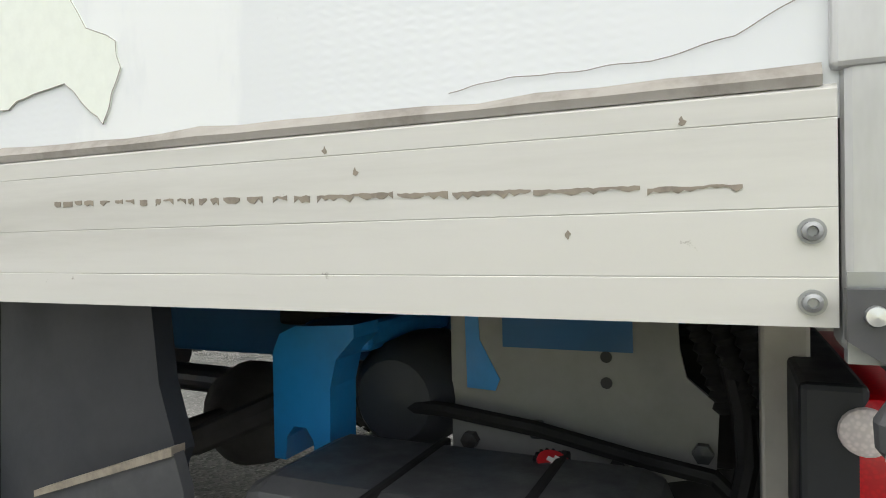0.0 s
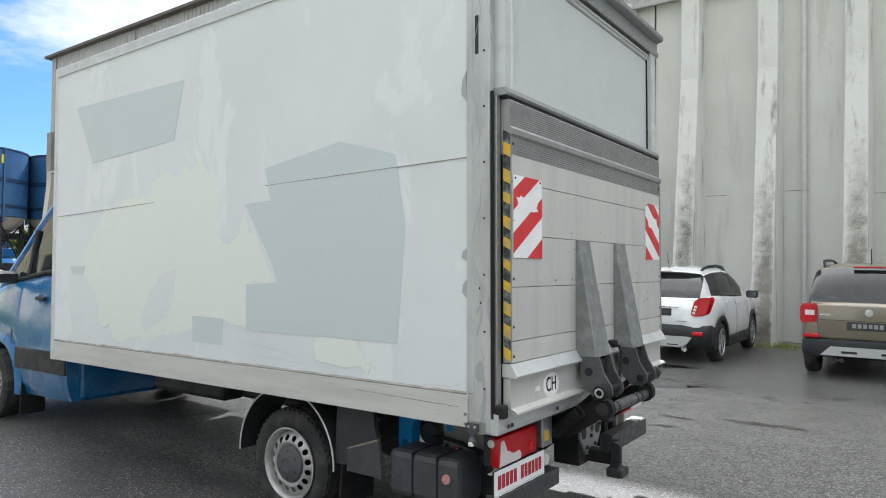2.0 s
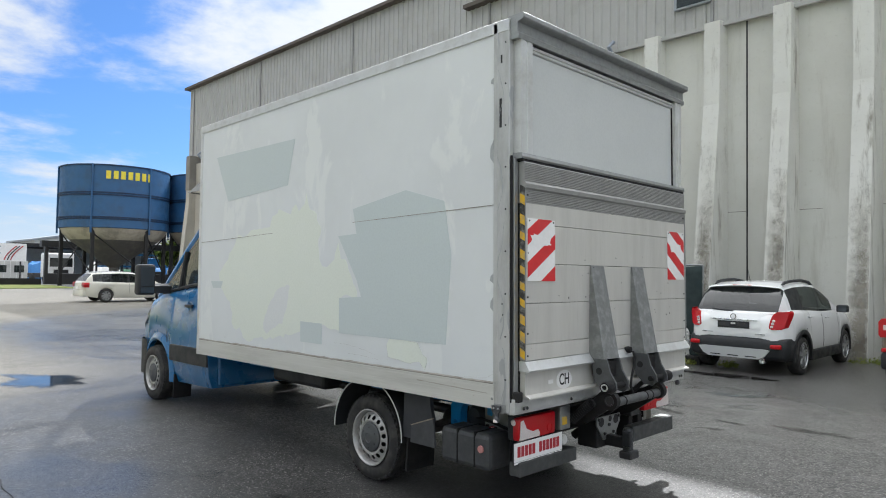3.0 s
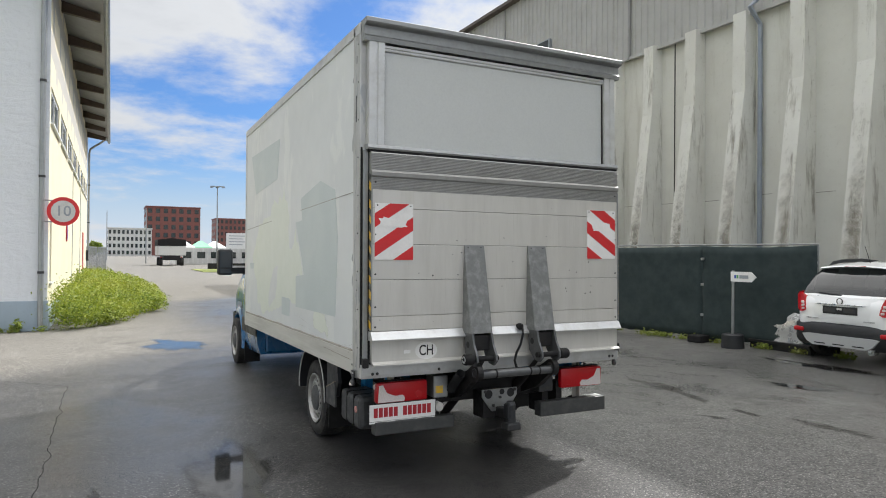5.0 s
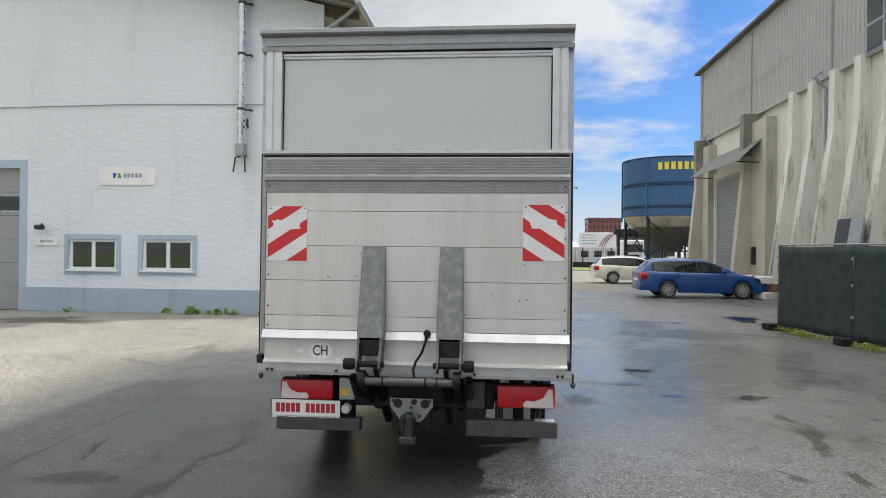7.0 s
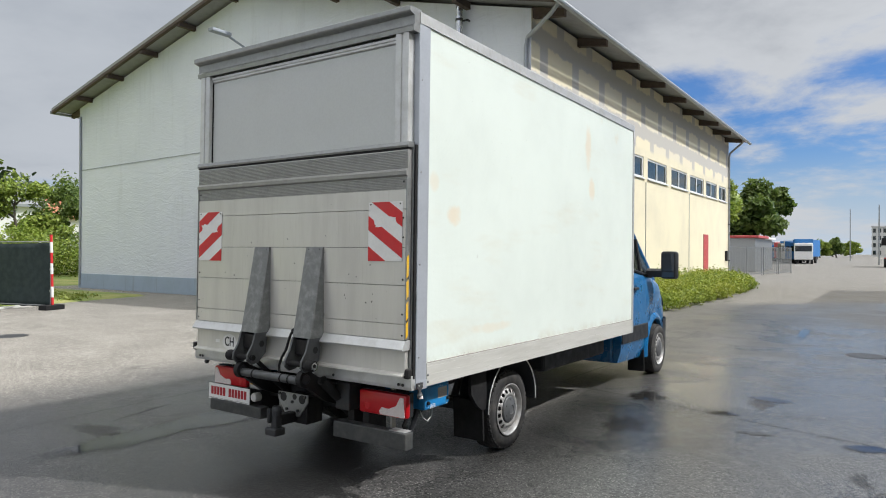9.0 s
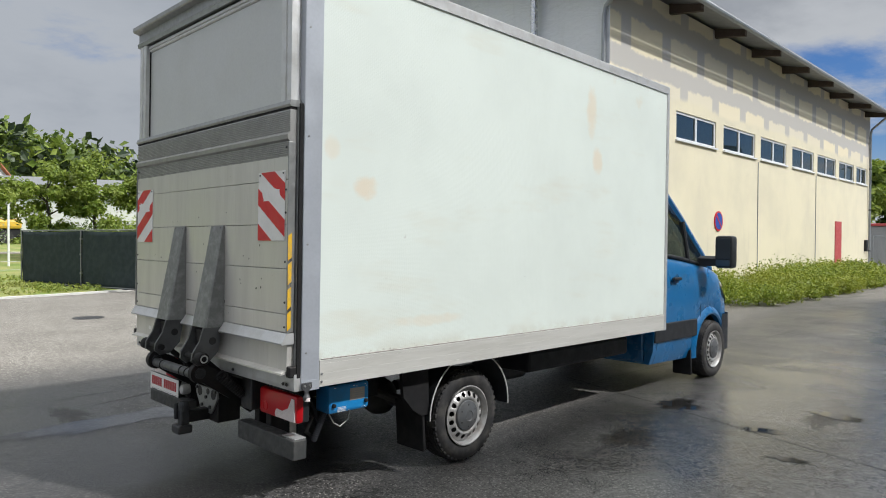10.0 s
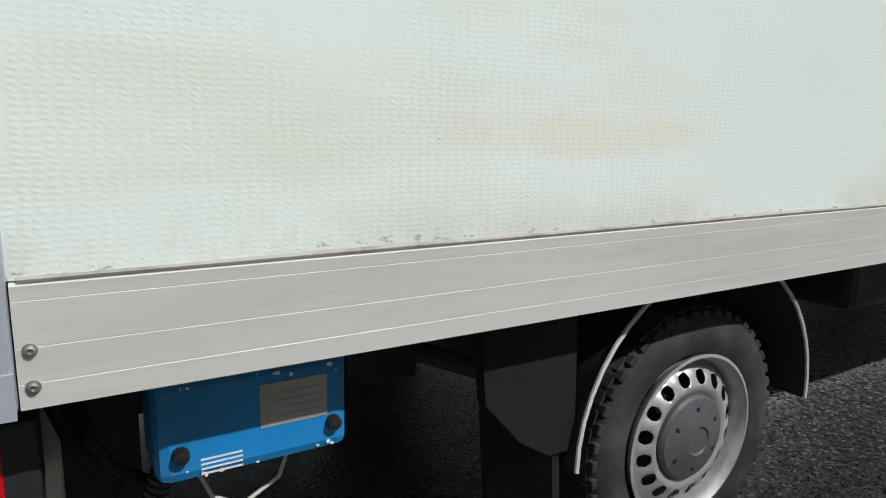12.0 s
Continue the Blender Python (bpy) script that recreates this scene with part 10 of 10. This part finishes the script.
bm = bmesh.new()
rows = []
for i in range(61):
    x = -10.5 + 62 * i / 60
    front = -16.4 + 0.25 * noise.noise(Vector((x * 0.3, 0, 0))) - 0.16 * max(0, -x - 1) ** 1.2
    rows.append([(x, front, 0.005), (x, front - 0.3, 0.05)] + [(x, y, rise(y) - (0.003 if y == -27.5 else 0)) for y in (-27.5, -32, -36, -40, -45, -52, -60, -75, -100, -140)])
sheet(bm, rows)
solid("grass_verge", bm, M["grass_ground"], "rough green grass verge beyond the yard", "grass", kind="structure")
bm = bmesh.new()
sheet(bm, [[(x, y, rise(y) - (0.1 if y > -28 else 0.0)) for y in (-27, -32, -36, -40, -45, -52, -60, -75, -100, -140)] for x in (-90, -60, -35, -10.5)])
solid("meadow", bm, M["grass_ground"], "green meadow rising behind the building", "grass", kind="structure")
bm = bmesh.new()
sheet(bm, [[(x, -43.5, rise(-43.5) + 0.03), (x, -45.5, rise(-45.5) + 0.03)] for x in (-40, -20, 0, 20, 50)])
solid("path", bm, M["old_path"], "pale gravel path across the meadow", "path", kind="structure")
bm = bmesh.new()
rows = []
for i in range(41):
    x = -6.5 + 58 * i / 40
    front = -16.4 + 0.25 * noise.noise(Vector((x * 0.3, 0, 0))) - 0.16 * max(0, -x - 1) ** 1.2
    rows.append([(x, front + 0.16, 0.0), (x, front + 0.16, 0.05), (x, front + 0.02, 0.055), (x, front + 0.0, 0.0)])
sheet(bm, rows)
solid("kerb", bm, M["concrete"], "pale worn concrete kerb edging the grass", "kerb", kind="structure")


def leaf_cloud(bm, centre, radius, count, size, rng, squash=0.8, up=0.3):
    """Leaf quads scattered through a lumpy ball, denser near its skin."""
    c = Vector(centre)
    for _ in range(count):
        d = Vector((rng.gauss(0, 1), rng.gauss(0, 1), rng.gauss(0, 1))).normalized()
        r = radius * (rng.random() ** 0.45) * (0.85 + 0.35 * noise.noise(c + d * 2.1))
        p = c + Vector((d.x * r, d.y * r, d.z * r * squash))
        nrm = (d + Vector((rng.uniform(-1, 1), rng.uniform(-1, 1), rng.uniform(-0.4, 1) + up))).normalized()
        t_ = nrm.orthogonal().normalized()
        t_ = Matrix.Rotation(rng.uniform(0, 6.28), 3, nrm) @ t_
        b = nrm.cross(t_)
        s = size * rng.uniform(0.6, 1.3)
        a0, a1, a2, a3 = p - t_ * s, p + b * s * 0.5, p + t_ * s, p - b * s * 0.5
        vs = [bm.verts.new(v) for v in (a0, a1 + nrm * s * 0.15, a2, a3 + nrm * s * 0.15)]
        bm.faces.new(vs)


def fast_leaves(name, blobs, mat, seed):
    """Leaves of many blobs straight into one mesh."""
    rng = np.random.default_rng(seed)
    vv = []
    for (cx, cy, cz), radius, count, size, squash in blobs:
        d = rng.normal(size=(count, 3))
        d /= np.linalg.norm(d, axis=1)[:, None]
        r = radius * rng.random(count) ** 0.42
        lump = 1 + 0.28 * np.sin(3.1 * d[:, 0] + cx) * np.sin(2.7 * d[:, 1] + cy) + 0.15 * np.sin(7 * d[:, 2] + cz + 5 * d[:, 0])
        p = np.array([cx, cy, cz]) + d * (r * lump)[:, None] * np.array([1, 1, squash])
        nrm = d * 0.6 + rng.uniform(-1, 1, (count, 3)) + np.array([0, 0, 0.45])
        nrm /= np.linalg.norm(nrm, axis=1)[:, None]
        t_ = np.cross(nrm, rng.normal(size=(count, 3)))
        t_ /= np.linalg.norm(t_, axis=1)[:, None]
        b = np.cross(nrm, t_)
        s = (size * rng.uniform(0.55, 1.35, count))[:, None]
        vv.append(np.stack([p - t_ * s, p + b * s * 0.55 + nrm * s * 0.12, p + t_ * s, p - b * s * 0.55 + nrm * s * 0.12], 1))
    v = np.concatenate(vv).reshape(-1, 3)
    v[:, 2] = np.maximum(v[:, 2], 0.01)
    nq = len(v) // 4
    me = bpy.data.meshes.new(name)
    me.from_pydata(v.tolist(), [], np.arange(4 * nq).reshape(-1, 4).tolist())
    me.materials.append(M[mat])
    return me


def tree(x, y, h, spread, mat, seed, leaf=0.16, blossom=False, label="leafy spring tree with open crown", trunk=0.14):
    rng = random.Random(seed)
    root = thing("tree", label, "tree", pose(x, y, 0), "trees")
    bm = bmesh.new()
    top = h * 0.8
    trunk_pts = [(0.12 * h * 0.1 * math.sin(k * 1.3 + seed), 0.1 * h * 0.1 * math.cos(k * 1.7), top * k / 7) for k in range(8)]
    for k in range(7):
        cyl(bm, trunk_pts[k], trunk_pts[k + 1], trunk * (1 - 0.11 * k), trunk * (1 - 0.11 * (k + 1)), 10, False)
    blobs = []
    for k in range(13):
        zf = rng.uniform(0.3, 0.95)
        base = Vector(trunk_pts[min(6, int(zf * 7))])
        a = rng.uniform(0, 6.28)
        reach = spread * rng.uniform(0.45, 0.95) * (1.15 - 0.6 * abs(zf - 0.5) * 1.6)
        tip = base + Vector((math.cos(a) * reach, math.sin(a) * reach, h * rng.uniform(0.05, 0.16)))
        mid = base.lerp(tip, 0.5) + Vector((0, 0, 0.04 * h))
        cyl(bm, base, mid, trunk * 0.35, trunk * 0.22, 6, False)
        cyl(bm, mid, tip, trunk * 0.22, trunk * 0.06, 6, False)
        blobs.append((tuple(tip), spread * rng.uniform(0.28, 0.46), int(420 * (spread / 2.5)), leaf, 0.75))
        blobs.append((tuple(mid), spread * rng.uniform(0.2, 0.34), int(200 * (spread / 2.5)), leaf, 0.8))
    blobs.append(((0, 0, h * 0.86), spread * 0.4, int(400 * (spread / 2.5)), leaf, 1.0))
    part("trunk", bm, M["bark"], root, "", True)
    ob = new("crown", fast_leaves("crown", blobs, mat, seed))
    ob.parent = root
    return root


def bush(x, y, rx, ry, h, mat, seed, leaf=0.09, count=2500, label="dense green shrub", name="shrub"):
    rng = random.Random(seed)
    blobs = []
    for k in range(14):
        a, q = rng.uniform(0, 6.28), rng.random() ** 0.5
        blobs.append(((rx * q * math.cos(a), ry * q * math.sin(a), h * rng.uniform(0.3, 0.7)), h * rng.uniform(0.35, 0.5), count // 14, leaf, 0.9))
    ob = new(name, fast_leaves(name, blobs, mat, seed))
    ob.matrix_basis = pose(x, y, 0)
    return tagged(ob, label, "shrub", "shrubs", "stuff" if count > 4000 else "")


# hedge bank along the cream flank
rng = random.Random(11)
blobs = []
for k in range(300):
    u = rng.random()
    x = -11.7 - 21.5 * u
    depth = 2.35 * min(1, 0.22 + u * 5.0) * (1 if u < 0.8 else 1 - (u - 0.8) * 2.2)
    q = rng.random()
    y = -3.75 + q * depth
    h = (1.05 - 0.55 * q) * (0.75 + 0.35 * rng.random())
    blobs.append(((x, y, h * 0.5), h * 0.62, 330, 0.026 + 0.03 * u, 0.8))
ob = new("hedge_bank", fast_leaves("hedge_bank", blobs, "shrub_leaf", 5))
tagged(ob, "bright yellow-green bramble bank along the cream wall", "shrub", kind="stuff")
# weeds at the feet of walls and fences
blobs = []
for k in range(34):
    blobs.append(((-10.8 + 8.4 * rng.random(), 6.9 + 0.2 * rng.random(), 0.05), 0.16, 90, 0.028, 0.5))
for i_ in range(len(blobs)):
    (x, y, z), r, n_, s, q = blobs[i_]
    blobs[i_] = ((x, 6.85 + (x + 10.85) * 0.162 - 0.22 + 0.25 * rng.random(), z), r, n_, s, q)
for k in range(18):
    blobs.append(((WX + 0.15, -12 + 8 * rng.random() ** 0.6, 0.05), 0.12, 26, 0.05, 0.8))
for k in range(26):
    blobs.append(((-1.2 + 1.6 * rng.random(), 11.2 - 0.5 * rng.random(), 0.04), 0.14, 26, 0.024, 0.6))
blobs += [((WX + 0.2, -4.4, 0.14), 0.14, 60, 0.045, 1.0), ((WX + 0.2, -7.2, 0.1), 0.2, 60, 0.05, 0.8), ((WX + 0.2, -4.9, 0.12), 0.15, 60, 0.05, 1.0)]
ob = new("weeds", fast_leaves("weeds", blobs, "grass_leaf", 8))
tagged(ob, "thin green weeds along walls and fence feet", "weeds", kind="stuff")
# verge grass
blobs = []
for k in range(420):
    x = -9 + 22 * rng.random()
    y = -16.8 - 9 * rng.random() ** 1.4 - 0.16 * max(0, -x - 1) ** 1.2
    blobs.append(((x, y, 0.1), 0.45, 46, 0.06, 0.25))
ob = new("verge_grass", fast_leaves("verge_grass", blobs, "grass_leaf", 21))
tagged(ob, "long tufted verge grass", "grass", kind="stuff")
tree(-6.3, -39.0, 7.0, 2.2, "spring_leaf", 3, 0.13)
tree(-9.5, -40.0, 6.6, 1.7, "spring_leaf", 7, 0.12)
tree(-11.6, -38.5, 7.2, 2.0, "spring_leaf", 9, 0.11)
tree(-14.2, -37.5, 6.0, 2.2, "spring_leaf", 13, 0.12)
tree(-17.5, -38.5, 6.4, 2.4, "tree_leaf", 15, 0.12)
tree(-4.2, -44.0, 6.6, 2.3, "dark_leaf", 17, 0.11, label="dark dense yew-like tree", trunk=0.3)
tree(-2.6, -42.5, 6.2, 2.3, "dark_leaf", 18, 0.11, label="dark dense yew-like tree", trunk=0.3)
tree(0.6, -46.0, 9.5, 3.2, "tree_leaf", 19, 0.16)
tree(4.0, -45.0, 8.0, 3.0, "spring_leaf", 21, 0.16)
for k, (x, y, hh) in enumerate(((-12.6, -35.5, 2.9), (-10.6, -36.5, 2.6), (-14.4, -34.0, 2.9), (-16.4, -35.0, 3.0), (-18.6, -34.0, 3.0), (-9.6, -37.5, 2.2), (-20.6, -36.0, 3.2), (2.2, -29.0, 1.8))):
    bush(x, y, 1.5, 1.1, hh, "tree_leaf" if k % 2 else "spring_leaf", 30 + k, 0.085, 3800, "dense green shrub behind the fence")
bush(-2.05, -28.3, 0.75, 0.6, 2.2, "spring_leaf", 58, 0.05, 1500, "thin wispy shrub beside the wire fence")
bush(-8.3, -56.0, 1.6, 1.0, 3.2, "blossom", 60, 0.1, 3600, "shrub dotted with white blossom")
bush(-11.6, -57.0, 1.6, 1.0, 2.0, "spring_leaf", 61, 0.1, 3600, "tall shrub before the white house")
rng = random.Random(77)
blobs = []
for k in range(150):
    blobs.append(((-13.0 + 22 * k / 150, -62 + rng.uniform(-0.5, 0.5), 2.0 + rng.uniform(-0.55, 0.4)), 0.55, 70, 0.1, 0.9))
ob = new("clipped_hedge", fast_leaves("clipped_hedge", blobs, "tree_leaf", 31))
tagged(ob, "long clipped green hedge on the meadow's edge", "hedge", kind="stuff")
# wire fence with leaning post
for k in range(8):
    bm = bmesh.new()
    cyl(bm, (0, 0, 0), (0.02, 0, 1.1), 0.03, seg=8)
    solid("wire_post", bm, M["galvanised"], "thin post of a wire fence in the grass", "post", pose(-6.5 + 2.2 * k, -28.1, 0.05), "wire fence posts")
bm = bmesh.new()
for z in (0.25, 0.6, 1.0):
    tube(bm, [(-6.5, -28.1, z + 0.05), (9, -28.1, z + 0.05)], 0.008, 5)
solid("fence_wire", bm, M["galvanised"], "slack wires of a low fence", "wire")
bm = bmesh.new()
tube(bm, [(0, 0, 0), (0.02, 0, 0.9), (0.05, 0, 1.2), (-0.12, 0, 1.32)], 0.06, 8)
solid("old_post", bm, M["bark"], "crooked dark wooden post in the grass", "post", pose(-4.2, -27.9, 0.05))
bm = bmesh.new()
cyl(bm, (0, 0, 0), (0, 0, 3.2), 0.05, seg=10)
solid("white_pole", bm, M["white_sheet"], "thin white pole beside the hedge", "pole", pose(-6.2, -34.0, 0.1))
# yellow and white tanker beyond the hedge
root = thing("tanker_lorry", "white and yellow tanker lorry with black chassis", "lorry", pose(-7.4, -57.5, 1.2, 0, 0, 3))
for z0_, z1_, mat in ((1.9, 2.9, "white_sheet"), (1.15, 1.9, "yellow_tape")):
    bm = bmesh.new()
    box(bm, -4.5, 4.5, -1.2, 1.2, z0_, z1_, 0.2)
    part("tank", bm, M[mat], root)
bm = bmesh.new()
box(bm, -4.4, 4.4, -1.0, 1.0, 0.5, 1.15)
part("chassis", bm, M["black_steel"], root)
for k in range(6):
    bm = bmesh.new()
    box(bm, -3.6 + 0.5 * k, -3.25 + 0.5 * k, 1.2, 1.22, 2.05, 2.35)
    part("letter_bar", bm, M["letter_black"], root)
for wx in (-3.4, -2.2, 2.8):
    bm = bmesh.new()
    cyl(bm, (wx, 0.9, 0.5), (wx, 1.2, 0.5), 0.5, seg=18)
    part("wheel", bm, M["tyre_skin"], root)


def cottage(x, y, w_, d_, wall_h, ridge, yaw, label):
    root = thing("house", label, "house", pose(x, y, rise(y) - 0.25, 0, 0, yaw))
    bm = bmesh.new()
    prism(bm, [(-w_ / 2, 0), (w_ / 2, 0), (w_ / 2, wall_h), (0, ridge), (-w_ / 2, wall_h)], "y", -d_ / 2, d_ / 2)
    part("wall", bm, M["pale_wall"], root)
    for s in (-1, 1):
        bm = bmesh.new()
        k = (ridge - wall_h) / (w_ / 2)
        prism(bm, [(0, ridge + 0.02), (s * (w_ / 2 + 0.5), wall_h - 0.5 * k + 0.02), (s * (w_ / 2 + 0.5), wall_h - 0.5 * k + 0.2), (0, ridge + 0.22)], "y", -d_ / 2 - 0.5, d_ / 2 + 0.5)
        part("roof", bm, M["roof_tile"], root, "orange-red tiled roof")
    bm = bmesh.new()
    box(bm, -1.6, -1.0, -0.3, 0.3, ridge - 1.2, ridge + 0.6)
    part("chimney", bm, M["brick_red"], root)
    for q in (-1.5, 1.5):
        bm = bmesh.new()
        box(bm, q - 0.5, q + 0.5, d_ / 2, d_ / 2 + 0.05, 1.2, 2.4)
        part("window", bm, M["window_glass"], root)


cottage(-13.5, -95.0, 9.5, 12, 4.6, 9.2, 30, "white gabled house with orange-red tiled roof")
cottage(-6.0, -100.0, 9, 10, 4.0, 7.5, 100, "low house with orange-red tiled roof")
cottage(-36.0, -88.0, 9, 14, 4.0, 6.8, 70, "house with red roof behind the shrubs")
bm = bmesh.new()
prism(bm, [(-6, 4.6), (6, 4.6), (6, 4.9), (0, 7.0), (-6, 4.9)], "y", -9, 9)
gh = solid("metal_roof_shed", bm, M["galvanised"], "long shed with pale ribbed metal roof", "shed", pose(-24.0, -78.0, rise(-78) - 0.3, 0, 0, 75))
bm = bmesh.new()
box(bm, -5.5, 5.5, -8.5, 8.5, 0, 4.6)
part("shed_wall", bm, M["pale_wall"], gh)


def hill(name, seed, centre, length, depth, height, yaw, label):
    """A wooded ridge: a lumpy body with crowns all over it."""
    bm = bmesh.new()
    nx, ny = 60, 18
    rows = []
    for i in range(nx + 1):
        row = []
        for j in range(ny + 1):
            u, v = i / nx, j / ny
            e = math.sin(math.pi * min(1, max(0, u))) ** 0.7 * math.sin(math.pi * v) ** 0.8
            z = height * e * (0.8 + 0.35 * noise.noise(Vector((u * 4, v * 3, seed))))
            row.append(((u - 0.5) * length, (v - 0.5) * depth, max(-1, z - 1)))
        rows.append(row)
    sheet(bm, rows)
    root = solid(name, bm, M["forest"], label, "hill", pose(*centre, 0, 0, yaw), kind="structure", smooth=True, angle=180)
    rng_ = random.Random(seed)
    blobs_ = []
    for k in range(900):
        i, j = rng_.randrange(3, nx - 2), rng_.randrange(2, ny - 2)
        p = rows[i][j]
        r = rng_.uniform(2.2, 4.5) * height / 40
        blobs_.append(((p[0] + rng_.uniform(-3, 3), p[1] + rng_.uniform(-3, 3), p[2] + r * 0.6), r * 1.4, 60, r * 0.32, 1.0))
    for m_i, mat in enumerate(("tree_leaf", "dark_leaf", "spring_leaf")):
        ob_ = new("forest_crowns", fast_leaves("forest_crowns", blobs_[m_i::3], mat, seed + m_i))
        ob_.matrix_basis = pose(*centre, 0, 0, yaw)
        tagged(ob_, "mixed spring forest on the slope", "forest", kind="stuff")


hill("wooded_hill", 3, (40, -235, -2), 340, 130, 50, 4, "wooded green hill behind the houses")
hill("wooded_hill", 8, (-330, -215, -2), 330, 120, 44, 50, "wooded ridge far past the yard")
tree(-95, -20, 15, 6.0, "spring_leaf", 41, 0.5, label="large spreading tree past the sheds", trunk=0.4)
tree(-110, -14, 13, 5.0, "tree_leaf", 43, 0.5, label="tall tree past the sheds", trunk=0.35)
for k in range(4):
    tree(-215 - 16 * k, -14 + 3.0 * (k % 3), 5 + k % 2, 2.4, "tree_leaf" if k % 2 else "spring_leaf", 70 + k, 0.45, label="street tree far down the road", trunk=0.2)
for k in range(6):
    tree(-70 - 7 * k, 30 + 6 * k, 9, 4.0, "tree_leaf", 90 + k, 0.4, label="tree beyond the silos", trunk=0.25)
bm = bmesh.new()
box(bm, -0.4, 0.4, -11, 11, 3.6, 4.2)
for y in (-10.5, -4, 4, 10.5):
    box(bm, -0.2, 0.2, y - 0.15, y + 0.15, 0, 3.6)
solid("conveyor_frame", bm, M["dark_steel"], "dark steel conveyor frame behind the silos", "conveyor", pose(-70, 24, 0))
bm = bmesh.new()
box(bm, -10, 0, 0, 8, 0.0, 0.06)
solid("grass_strip", bm, M["grass_ground"], "green grass strip before the cabins", "grass", pose(-55.5, 4.4, 0), kind="structure")
